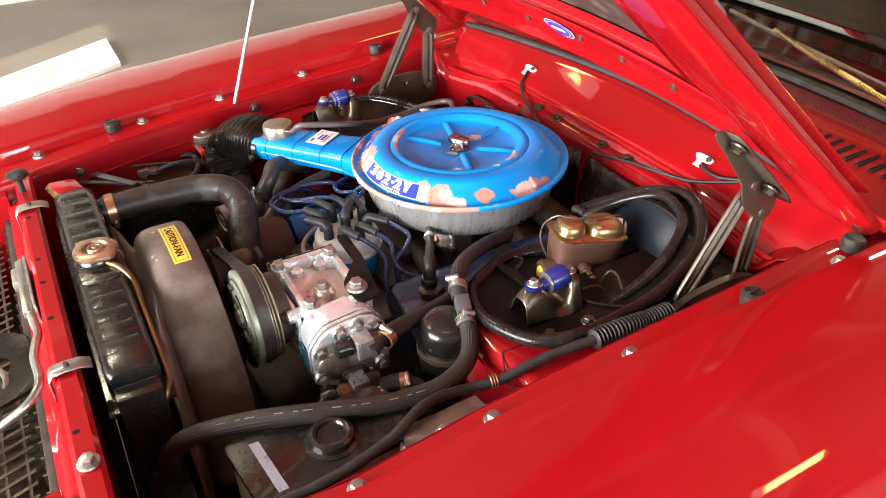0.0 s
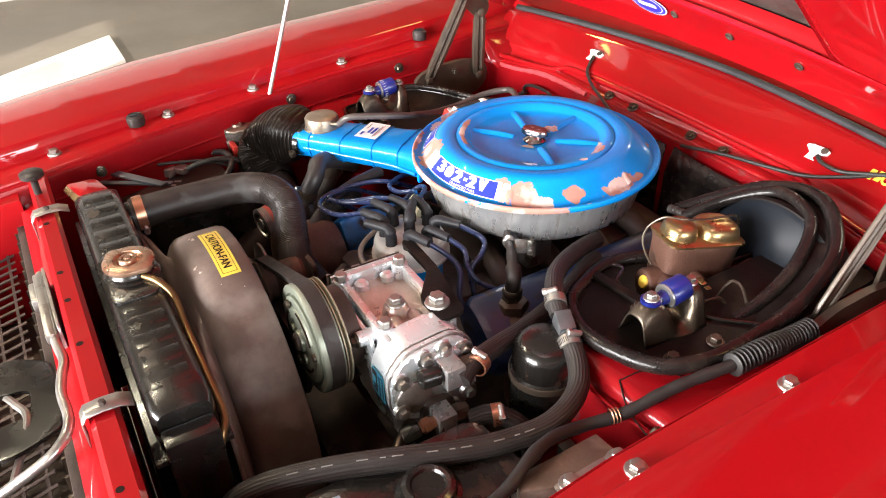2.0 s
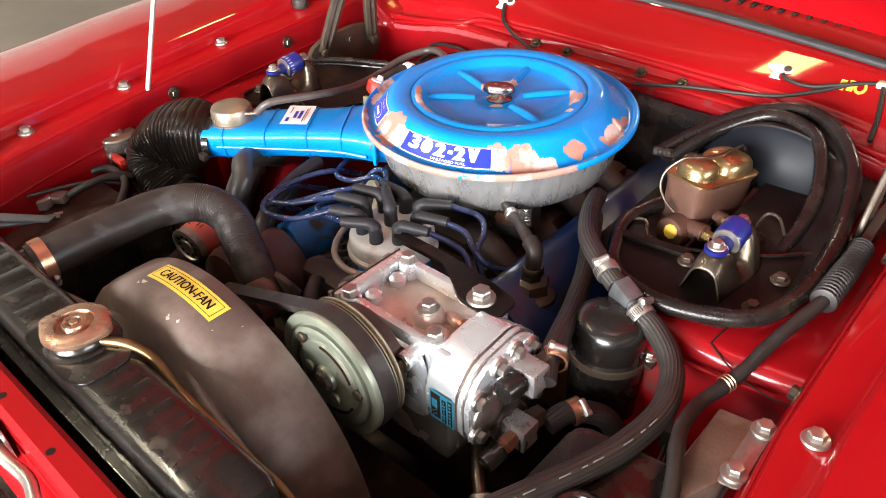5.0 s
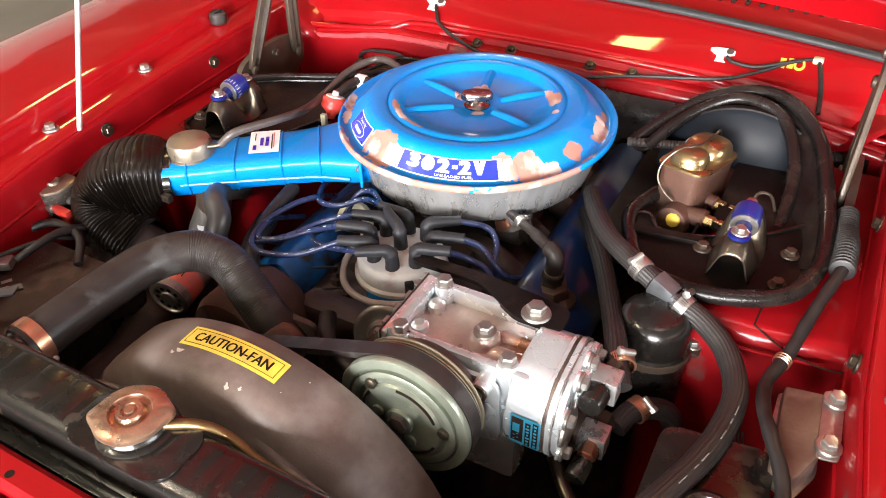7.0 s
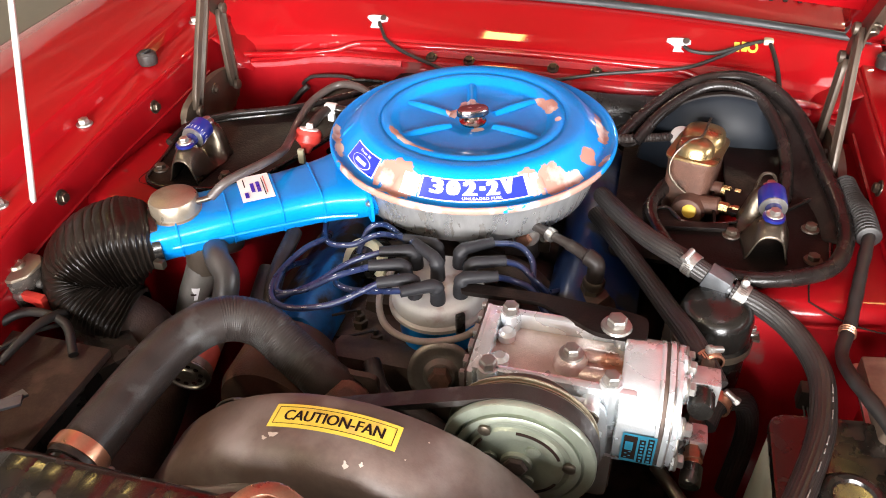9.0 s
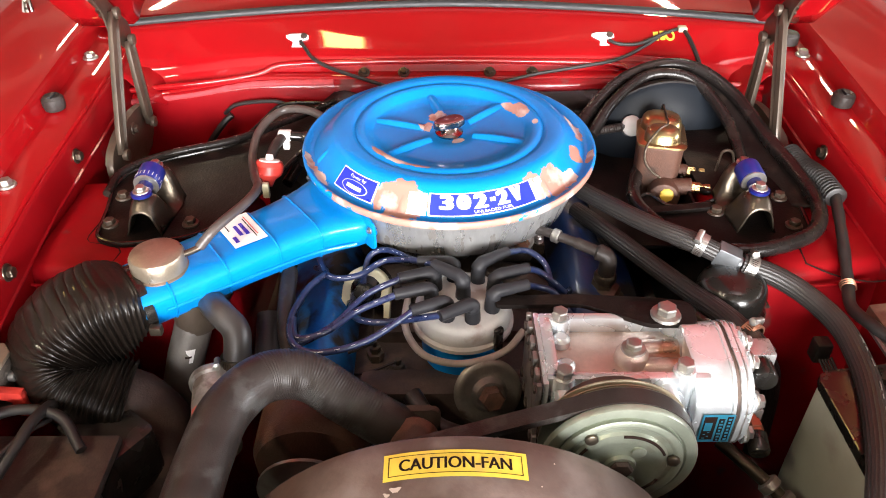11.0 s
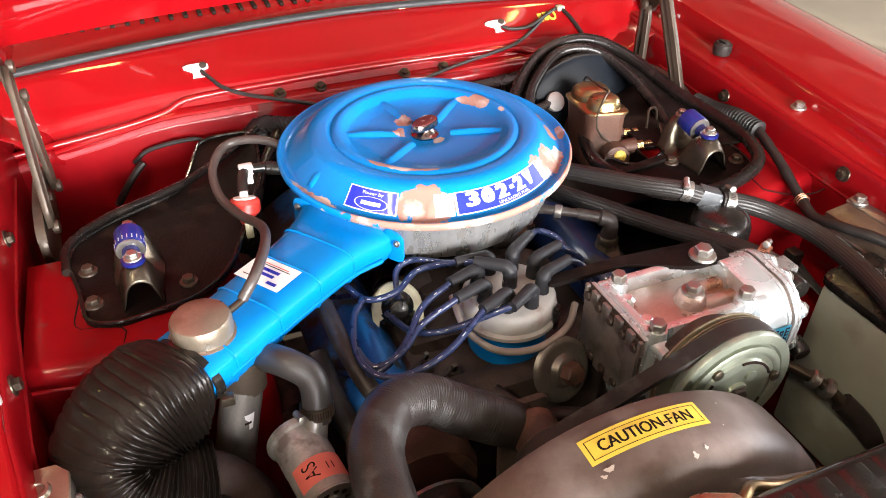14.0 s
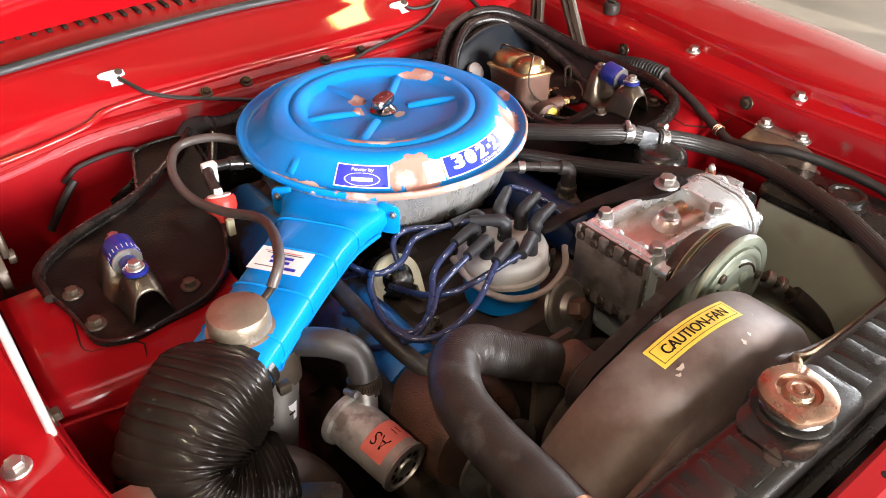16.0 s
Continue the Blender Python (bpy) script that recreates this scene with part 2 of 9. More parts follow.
def lid_material():
    """Blue enamel with flaked patches of bare pink primer, most of them on the sloping outer band."""
    m = BLUE.copy()
    m.name = "flaked_blue_enamel"
    nt = m.node_tree
    n, l = nt.nodes, nt.links
    b = n["Principled BSDF"]
    old = b.inputs["Base Color"].links[0].from_socket
    geo = n.new("ShaderNodeTexCoord").outputs["Object"]
    total = None
    xyz = n.new("ShaderNodeSeparateXYZ")
    l.new(geo, xyz.inputs[0])

    def calc(op, p, q=None):
        k = n.new("ShaderNodeMath")
        k.operation = op
        for sock, value in zip(k.inputs, (p, q)):
            if value is None:
                continue
            if isinstance(value, (int, float)):
                sock.default_value = value
            else:
                l.new(value, sock)
        return k.outputs[0]

    px, py = calc("ADD", xyz.outputs[0], 0.001), calc("ADD", xyz.outputs[1], 0.006)
    far = calc("SQRT", calc("ADD", calc("MULTIPLY", px, px), calc("MULTIPLY", py, py)))
    turn = calc("MULTIPLY", calc("ARCTAN2", py, px), 180 / math.pi)
    # bare fields: middle angle, half angle, middle radius, half radius
    bare = [(-126, 20, 0.1225, 0.0045), (-112, 9, 0.1220, 0.0040), (-140, 7, 0.1215, 0.0050), (24, 9, 0.1155, 0.0100), (35, 8, 0.1100, 0.0050), (2, 3, 0.1225, 0.0045),
            (110, 16, 0.046, 0.012), (158, 20, 0.036, 0.008), (-62, 22, 0.026, 0.007), (-165, 7, 0.2000, 0.0055), (-154, 8, 0.1960, 0.0060), (-131, 9, 0.2045, 0.0050), (-111, 11.5, 0.1790, 0.0170),
            (-52, 6, 0.1770, 0.0125), (-42, 8, 0.1800, 0.0150), (-33, 6, 0.1880, 0.0080), (-17, 5, 0.1800, 0.0090), (-12, 5, 0.2000, 0.0050), (10, 12, 0.1860, 0.0090), (24, 4, 0.1890, 0.0050), (60, 3, 0.1920, 0.0035),
            (-95, 42, 0.2078, 0.0030), (-40, 18, 0.2075, 0.0026)]
    for ac, da, rc, dr in bare:
        u = calc("DIVIDE", calc("SUBTRACT", turn, ac), da)
        w = calc("DIVIDE", calc("SUBTRACT", far, rc), dr)
        q = calc("SQRT", calc("ADD", calc("MULTIPLY", u, u), calc("MULTIPLY", w, w)))
        total = q if total is None else calc("MINIMUM", total, q)
    t = n.new("ShaderNodeTexNoise")
    t.inputs["Scale"].default_value, t.inputs["Detail"].default_value = 75, 5
    l.new(geo, t.inputs["Vector"])
    w = n.new("ShaderNodeMath")
    w.operation = "MULTIPLY_ADD"
    w.inputs[1].default_value, w.inputs[2].default_value = 1.7, -0.85
    l.new(t.outputs["Fac"], w.inputs[0])
    a = n.new("ShaderNodeMath")
    a.operation = "ADD"
    l.new(total, a.inputs[0])
    l.new(w.outputs[0], a.inputs[1])
    r = n.new("ShaderNodeMapRange")
    r.inputs["From Min"].default_value, r.inputs["From Max"].default_value = 1.06, 0.96
    l.new(a.outputs[0], r.inputs["Value"])
    x = n.new("ShaderNodeMix")
    x.data_type = "RGBA"
    l.new(r.outputs[0], x.inputs["Factor"])
    l.new(old, x.inputs[6])
    pale = n.new("ShaderNodeTexNoise")
    pale.inputs["Scale"].default_value, pale.inputs["Detail"].default_value = 26, 4
    l.new(geo, pale.inputs["Vector"])
    field = n.new("ShaderNodeMapRange")
    field.inputs["From Min"].default_value, field.inputs["From Max"].default_value = 0.50, 0.62
    l.new(pale.outputs["Fac"], field.inputs["Value"])
    tone = n.new("ShaderNodeMix")
    tone.data_type = "RGBA"
    l.new(field.outputs[0], tone.inputs["Factor"])
    tone.inputs[6].default_value, tone.inputs[7].default_value = (0.36, 0.185, 0.145, 1), (0.55, 0.44, 0.39, 1)
    l.new(tone.outputs[2], x.inputs[7])
    l.new(x.outputs[2], b.inputs["Base Color"])
    return m


LID_BLUE = lid_material()


# ---- mesh tools ----
def V(*a):
    return Vector(a[0] if len(a) == 1 else a)


def thing(name, loc, label, category, group="", kind=""):
    ob = new(name)
    ob.location = loc
    ob.empty_display_size = 0.02
    ob["base"] = tuple(loc)
    return tagged(ob, label, category, group, kind)


def hang(ob, parent):
    if parent is not None:
        ob.parent = parent
        at = Vector(parent["base"]) if "base" in parent else Vector((0, 0, 0))
        ob.matrix_parent_inverse = Matrix.Translation(-at)
    return ob


def finish(me, material, angle=38):
    me.materials.append(material)
    me.polygons.foreach_set("use_smooth", [True] * len(me.polygons))
    me.set_sharp_from_angle(angle=radians(angle))


def part(name, bm, material, parent, label="", angle=38):
    bmesh.ops.recalc_face_normals(bm, faces=bm.faces)
    me = bpy.data.meshes.new(name)
    bm.to_mesh(me)
    bm.free()
    finish(me, material, angle)
    ob = hang(new(name, me), parent)
    if label:
        tagged(ob, label)
    return ob


def solid(ob, t, offset=0.0):
    s = ob.modifiers.new("thickness", "SOLIDIFY")
    s.thickness, s.offset = t, offset
    return ob


def frame_at(p, axis, up=(0, 0, 1)):
    """A matrix at p whose z runs along axis."""
    z = V(axis).normalized()
    u = V(up)
    if abs(z.dot(u.normalized())) > 0.98:
        u = V(0, 1, 0)
    x = u.cross(z).normalized()
    y = z.cross(x)
    m = Matrix((x, y, z)).transposed().to_4x4()
    m.translation = V(p)
    return m


def box(bm, c, size, bev=0.004, m=None, seg=2):
    mm = Matrix.Translation(c) if m is None else m @ Matrix.Translation(c)
    r = bmesh.ops.create_cube(bm, size=1.0, matrix=mm @ Matrix.Diagonal((*size, 1)))
    if bev:
        es = list({e for v in r["verts"] for e in v.link_edges})
        bmesh.ops.bevel(bm, geom=es, offset=min(bev, min(size) * 0.45), segments=seg, profile=0.6, affect="EDGES", clamp_overlap=True)
    return bm


def lathe(bm, prof, m, seg=32, caps=True):
    rings = []
    for r, h in prof:
        rings.append([bm.verts.new(m @ V(r * math.cos(2 * math.pi * k / seg), r * math.sin(2 * math.pi * k / seg), h)) for k in range(seg)])
    for a, b in zip(rings, rings[1:]):
        for k in range(seg):
            bm.faces.new((a[k], a[(k + 1) % seg], b[(k + 1) % seg], b[k]))
    if caps:
        if prof[0][0] > 1e-5:
            bm.faces.new(rings[0][::-1])
        if prof[-1][0] > 1e-5:
            bm.faces.new(rings[-1])
    return bm


def rod(bm, a, b, r, seg=20, bev=0.0015):
    a, b = V(a), V(b)
    h = (b - a).length
    return lathe(bm, [(max(r - bev, 1e-4), 0), (r, bev), (r, h - bev), (max(r - bev, 1e-4), h)], frame_at(a, b - a), seg)


def spline(pts, n):
    p = [V(q) for q in pts]
    p = [2 * p[0] - p[1]] + p + [2 * p[-1] - p[-2]]
    out = []
    segs = len(p) - 3
    for i in range(n + 1):
        t = i / n * segs
        k = min(int(t), segs - 1)
        t -= k
        a, b, c, d = p[k:k + 4]
        out.append(0.5 * ((2 * b) + (c - a) * t + (2 * a - 5 * b + 4 * c - d) * t * t + (3 * b - a - 3 * c + d) * t ** 3))
    # even spacing
    acc = [0.0]
    for a, b in zip(out, out[1:]):
        acc.append(acc[-1] + (b - a).length)
    res, j = [], 0
    for i in range(n + 1):
        s = acc[-1] * i / n
        while j < n - 1 and acc[j + 1] < s:
            j += 1
        f = (s - acc[j]) / max(acc[j + 1] - acc[j], 1e-9)
        res.append(out[j].lerp(out[j + 1], min(max(f, 0), 1)))
    return res, acc[-1]


def tube(bm, pts, r, n=40, seg=14, caps=True, flat=1.0):
    """A round sweep through pts; r is a radius or a function of the share of the length and the length itself."""
    path, length = spline(pts, n)
    rf = r if callable(r) else (lambda u, s: r)
    t0 = (path[1] - path[0]).normalized()
    nrm = t0.orthogonal().normalized()
    rings = []
    for i, p in enumerate(path):
        t = (path[min(i + 1, n)] - path[max(i - 1, 0)]).normalized()
        nrm = (nrm - t * nrm.dot(t)).normalized()
        bn = t.cross(nrm)
        rr = rf(i / n, length * i / n)
        rings.append([bm.verts.new(p + (nrm * math.cos(2 * math.pi * k / seg) + bn * math.sin(2 * math.pi * k / seg) * flat) * rr) for k in range(seg)])
    for a, b in zip(rings, rings[1:]):
        for k in range(seg):
            bm.faces.new((a[k], a[(k + 1) % seg], b[(k + 1) % seg], b[k]))
    if caps:
        bm.faces.new(rings[0][::-1])
        bm.faces.new(rings[-1])
    return bm


def grid(bm, rows, close=False):
    vs = [[bm.verts.new(p) for p in row] for row in rows]
    for a, b in zip(vs, vs[1:]):
        for k in range(len(a) - (0 if close else 1)):
            bm.faces.new((a[k], a[(k + 1) % len(a)], b[(k + 1) % len(a)], b[k]))
    return vs


def loft(bm, sections):
    vs = grid(bm, sections, True)
    bm.faces.new(vs[0][::-1])
    bm.faces.new(vs[-1])
    return bm


def prism(bm, pts, depth, bev=0.0):
    """Extrudes a flat outline by the vector depth."""
    d = V(depth)
    lo = [bm.verts.new(V(p)) for p in pts]
    hi = [bm.verts.new(V(p) + d) for p in pts]
    fs = [bm.faces.new(lo[::-1]), bm.faces.new(hi)]
    k = len(pts)
    for i in range(k):
        fs.append(bm.faces.new((lo[i], lo[(i + 1) % k], hi[(i + 1) % k], hi[i])))
    if bev:
        es = list({e for f in fs[:2] for e in f.edges})
        bmesh.ops.bevel(bm, geom=es, offset=bev, segments=2, profile=0.6, affect="EDGES", clamp_overlap=True)
    return bm


def round_outline(pts, r=0.02, n=5):
    """Rounds the corners of a flat outline."""
    out = []
    k = len(pts)
    for i in range(k):
        a, b, c = V(pts[i - 1]), V(pts[i]), V(pts[(i + 1) % k])
        d1, d2 = (a - b), (c - b)
        q = min(r, d1.length * 0.45, d2.length * 0.45)
        p, s = b + d1.normalized() * q, b + d2.normalized() * q
        for j in range(n + 1):
            t = j / n
            out.append((1 - t) ** 2 * p + 2 * t * (1 - t) * b + t * t * s)
    return out


BOLT_MESH = {}


def bolt(parent, p, axis=(0, 0, 1), size=0.010, washer=True, material=None, turn=0.3):
    """A hexagon head with its washer, shared between alike bolts."""
    material = material or SILVER
    key = (round(size, 4), washer, material.name)
    if key not in BOLT_MESH:
        bm = bmesh.new()
        if washer:
            lathe(bm, [(size * 1.05, -0.001), (size * 1.12, 0.0005), (size * 1.05, size * 0.22), (size * 0.75, size * 0.28)], Matrix.Identity(4), 18)
        lathe(bm, [(size * 0.72, size * 0.05), (size * 0.74, size * 0.75), (size * 0.64, size * 0.88), (size * 0.40, size * 0.92)], Matrix.Identity(4), 6)
        bmesh.ops.recalc_face_normals(bm, faces=bm.faces)
        me = bpy.data.meshes.new("bolt")
        bm.to_mesh(me)
        bm.free()
        finish(me, material, 25)
        BOLT_MESH[key] = me
    ob = hang(new("bolt", BOLT_MESH[key]), parent)
    ob.matrix_basis = frame_at(p, axis) @ Matrix.Rotation(turn, 4, "Z")
    return ob


def letters(text, height, width=None, bold=0.0):
    """Flat outlines of a text in the built-in font, centred, as a mesh."""
    cu = bpy.data.curves.new("letters", "FONT")
    cu.body, cu.align_x, cu.align_y, cu.size = text, "CENTER", "CENTER", 1.0
    cu.resolution_u = 3
    cu.offset = bold
    ob = new("letters", cu)
    me = bpy.data.meshes.new_from_object(ob.evaluated_get(bpy.context.evaluated_depsgraph_get()))
    bpy.data.objects.remove(ob)
    bpy.data.curves.remove(cu)
    co = np.empty(len(me.vertices) * 3)
    me.vertices.foreach_get("co", co)
    co = co.reshape(-1, 3)
    lo, hi = co.min(0), co.max(0)
    co -= (lo + hi) / 2
    k = height / (hi[1] - lo[1])
    co[:, 0] *= (width / (hi[0] - lo[0])) if width else k
    co[:, 1] *= k
    me.vertices.foreach_set("co", co.ravel())
    return me


def print_on(text, height, width, place, material, parent, name="lettering", bold=0.0):
    """Lays a text on a surface; place(u, v) gives the spot in the world."""
    me = letters(text, height, width, bold)
    bm = bmesh.new()
    bm.from_mesh(me)
    bpy.data.meshes.remove(me)
    for v in bm.verts:
        v.co = place(v.co.x, v.co.y)
    return part(name, bm, material, parent)


def patch(u0, u1, v0, v1, place, nu=16, nv=4):
    bm = bmesh.new()
    grid(bm, [[place(u0 + (u1 - u0) * i / nu, v0 + (v1 - v0) * j / nv) for j in range(nv + 1)] for i in range(nu + 1)])
    return bm


def flat_place(c, ux, vy, lift=0.0):
    c, ux, vy = V(c), V(ux).normalized(), V(vy).normalized()
    nn = ux.cross(vy) * lift
    return lambda u, v: c + ux * u + vy * v + nn


def interp(x, xs, ys):
    return float(np.interp(x, xs, ys))


# ---- the garage ----
def slab(name, c, size, material, label, category):
    bm = bmesh.new()
    box(bm, (0, 0, 0), size, 0)
    ob = part(name, bm, material, None)
    ob.location = c
    return tagged(ob, label, category, kind="structure")


def build_garage():
    bm = bmesh.new()
    bmesh.ops.create_grid(bm, x_segments=2, y_segments=2, size=60)
    tagged(part("floor", bm, CONCRETE, None), "grey-brown concrete garage floor with saw-cut joints", "floor", kind="structure")
    for k, (a, b) in enumerate((((-5.6, 2.75), (5.6, 2.75)), ((-2.9, -5.2), (-2.9, 8.2)))):
        bm = bmesh.new()
        horizontal = a[1] == b[1]
        box(bm, ((a[0] + b[0]) / 2, (a[1] + b[1]) / 2, 0.0015), (b[0] - a[0] if horizontal else 0.012, 0.012 if horizontal else b[1] - a[1], 0.003), 0)
        tagged(part("floor_joint", bm, DARK, None), "dark saw-cut joint in the concrete floor", "floor joint", kind="structure")
    # pool of sunlight on the floor, painted as a thin white sheet
    bm = bmesh.new()
    prism(bm, [(-2.50, -2.30, 0.0), (-3.00, -2.19, 0.0), (-4.27, -0.188, 0.0), (-3.738, -0.194, 0.0)], (0, 0, 0.03), 0.003)
    tagged(part("sunlit_floor_patch", bm, mat("sun_patch_white", (0.86, 0.86, 0.84), 0.6, var=0.03, vscale=5, bump=0.05), None), "thin white sheet standing in for a sunlit patch of the concrete floor", "board")
    slab("wall_west", (-5.75, 1.5, 1.7), (0.2, 13.6, 3.4), WALL, "pale painted block wall of the garage", "wall")
    slab("wall_north", (0, 8.3, 1.7), (11.3, 0.2, 3.4), WALL, "pale painted block wall behind the car", "wall")
    # east wall with its window
    slab("wall_east_low", (5.45, 1.5, 0.65), (0.2, 13.6, 1.3), WALL, "pale painted block wall below the window", "wall")
    slab("wall_east_high", (5.45, 1.5, 2.95), (0.2, 13.6, 0.9), WALL, "pale painted block wall above the window", "wall")
    slab("wall_east_front", (5.45, -3.7, 1.9), (0.2, 3.2, 1.2), WALL, "pale painted block wall beside the window", "wall")
    slab("wall_east_rear", (5.45, 4.6, 1.9), (0.2, 7.4, 1.2), WALL, "pale painted block wall beside the window", "wall")
    # south wall: wide door bay, with an added unseen panel leaving the sun a slit
    slab("wall_south_lintel", (0, -5.4, 3.1), (11.7, 0.2, 0.6), WALL, "pale painted wall above the wide garage door", "wall")
    slab("wall_south_west", (-3.6, -5.4, 1.4), (4.1, 0.2, 2.8), WALL, "pale painted wall beside the garage door", "wall")
    slab("wall_south_east", (4.2, -5.4, 1.4), (2.7, 0.2, 2.8), WALL, "pale painted wall beside the garage door", "wall")
    slab("sun_slit_panel", (1.1, -5.62, 1.35), (3.8, 0.06, 2.7), PALE, "unseen pale roller door panel added to narrow the sun to a slit", "garage door")
    bm = bmesh.new()
    box(bm, (0, 1.5, 3.5), (11.7, 14.0, 0.2), 0)
    for i in range(13):
        box(bm, (0, -4.8 + i * 1.05, 3.30), (11.5, 0.09, 0.19), 0)
    for x in (-3.2, 0.0, 3.2):
        box(bm, (x, 1.5, 3.16), (0.16, 13.3, 0.10), 0)
    tagged(part("ceiling", bm, CEILING, None), "brown board ceiling of the garage on dark rafters", "ceiling", kind="structure")
    for tx, ty in LAMPS:
        lamp = thing("ceiling_light", (tx, ty, 3.4), "short ceiling light with a warm glowing panel", "ceiling light", "short ceiling lights")
        bm = bmesh.new()
        box(bm, (tx, ty, 3.22), (0.25, 0.40, 0.10), 0.01)
        part("housing", bm, WHITE, lamp)
        bm = bmesh.new()
        box(bm, (tx, ty, 3.165), (0.19, 0.34, 0.008), 0)
        part("glowing_panel", bm, TUBE_GLOW, lamp, "glowing warm panel")
    for tx, ty in TUBES:
        lamp = thing("ceiling_light", (tx, ty, 3.4), "long fluorescent ceiling light with a warm tube", "ceiling light", "ceiling lights")
        bm = bmesh.new()
        box(bm, (tx, ty, 3.31), (0.12, 1.1, 0.08), 0.01)
        part("housing", bm, WHITE, lamp)
        bm = bmesh.new()
        rod(bm, (tx, ty - 0.5, 3.26), (tx, ty + 0.5, 3.26), 0.018, 12)
        part("lamp_tube", bm, TUBE_GLOW, lamp, "glowing warm-white tube")


# ---- the body round the engine bay ----
YB = (-1.2, -0.72, -0.50, -0.315, -0.10, 0.28, 0.60, 1.2)
XB = (0.44, 0.505, 0.552, 0.580, 0.596, 0.618, 0.628, 0.64)
ZB = (0.895, 0.920, 0.926, 0.930, 0.940, 0.958, 0.972, 0.985)
XD = (0.53, 0.588, 0.602, 0.595, 0.600, 0.618, 0.628, 0.64)
IN = (0.05, 0.06, 0.045, 0.038, 0.036, 0.05, 0.05, 0.05)
IN_D = (0.02, 0.02, 0.020, 0.028, 0.034, 0.05, 0.05, 0.05)


def xb(y, s=-1):
    return interp(y, YB, XB if s < 0 else XD)


def zb(y):
    return interp(y, YB, ZB)


def xi(y, s=-1):
    return xb(y, s) - interp(y, YB, IN if s < 0 else IN_D)


def build_fender(s):
    side = "driver-side" if s > 0 else "passenger-side"
    f = thing("fender", (s * 0.75, 0, 0.3), f"glossy red steel front fender on the {side}, with its bolt flange", "car fender", "front fenders")
    ys = [-1.40 + i * 0.06 for i in range(42)]

    def section(y):
        b, z = xb(y, s), zb(y)
        o = b + 0.0145
        wide = interp(y, (-1.2, -0.8, -0.5, -0.2, 0.3, 1.1), (0.72, 0.80, 0.870, 0.908, 0.918, 0.90) if s > 0 else (0.74, 0.83, 0.915, 0.950, 0.945, 0.92))
        cr = [(xi(y, s), z - 0.004), (xi(y, s) + 0.004, z), (o - 0.004, z), (o - 0.001, z + 0.002), (o + 0.001, z + 0.012), (o + 0.003, z + 0.026), (o + 0.008, z + 0.033), (o + 0.020, z + 0.036), (o + 0.05, z + 0.038)]
        for k in range(1, 9):
            t = k / 8
            cr.append((o + 0.05 + (wide - 0.045 - o - 0.05) * t, z + 0.038 + 0.006 * math.sin(t * math.pi) - 0.020 * t ** 3))
        zz = z + 0.018
        cr += [(wide - 0.022, zz - 0.014), (wide - 0.008, zz - 0.034), (wide, zz - 0.065), (wide + 0.004, zz - 0.14), (wide + 0.002, 0.62), (wide - 0.012, 0.45), (wide - 0.03, 0.30)]
        return [V(s * x, y, q) for x, q in cr]

    bm = bmesh.new()
    grid(bm, [section(y) for y in ys])
    solid(part("outer_panel", bm, RED, f), 0.0012, -1)
    # inner apron
    bm = bmesh.new()
    rows = []
    for y in [-0.98 + i * 0.05 for i in range(29)]:
        a, z = xi(y, s), zb(y)
        rows.append([V(s * x, y, q) for x, q in ((a, z - 0.004), (a - 0.003, z - 0.012), (a - 0.006, z - 0.035), (a - 0.010, z - 0.055), (a - 0.012, 0.80), (a - 0.03, 0.66), (a - 0.06, 0.45))])
    grid(bm, rows)
    solid(part("inner_apron", bm, RED_BAY, f, "red inner apron with road grime"), 0.0014, -1)
    # seam weld strip along the apron
    bm = bmesh.new()
    grid(bm, [[V(s * (xi(y, s) - 0.0085), y, zb(y) - 0.048), V(s * (xi(y, s) - 0.013), y, zb(y) - 0.052), V(s * (xi(y, s) - 0.0105), y, zb(y) - 0.058)] for y in [-0.9 + i * 0.05 for i in range(23)]])
    part("seam", bm, RED_BAY, f)
    for y in (-0.715, -0.497, -0.313, -0.101, 0.283):
        bolt(f, (s * xb(y, s), y, zb(y) + 0.001), size=0.0115)
    for y, dz in ((-0.246, -0.026), (0.02, -0.03), (-0.652, -0.034)):
        bolt(f, (s * (xi(y, s) - 0.006), y, zb(y) + dz), (-s, 0, 0.12), size=0.0105, material=OLIVE)
    for y in ((-0.56, 0.105) if s < 0 else (0.105,)):
        bm = bmesh.new()
        lathe(bm, [(0.006, 0), (0.015, 0.002), (0.017, 0.010), (0.0165, 0.020), (0.012, 0.024), (0.008, 0.022)], Matrix.Translation((s * (xb(y, s) + 0.002), y, zb(y))), 20)
        bb = part("rubber_stop", bm, RUBBER, f, "round black rubber hood stop")
        bm = bmesh.new()
        box(bm, (s * (xb(y, s) + 0.002), y, zb(y) + 0.0235), (0.005, 0.02, 0.004), 0.001)
        part("slot_rib", bm, DARK_RUBBER, bb)
    return f


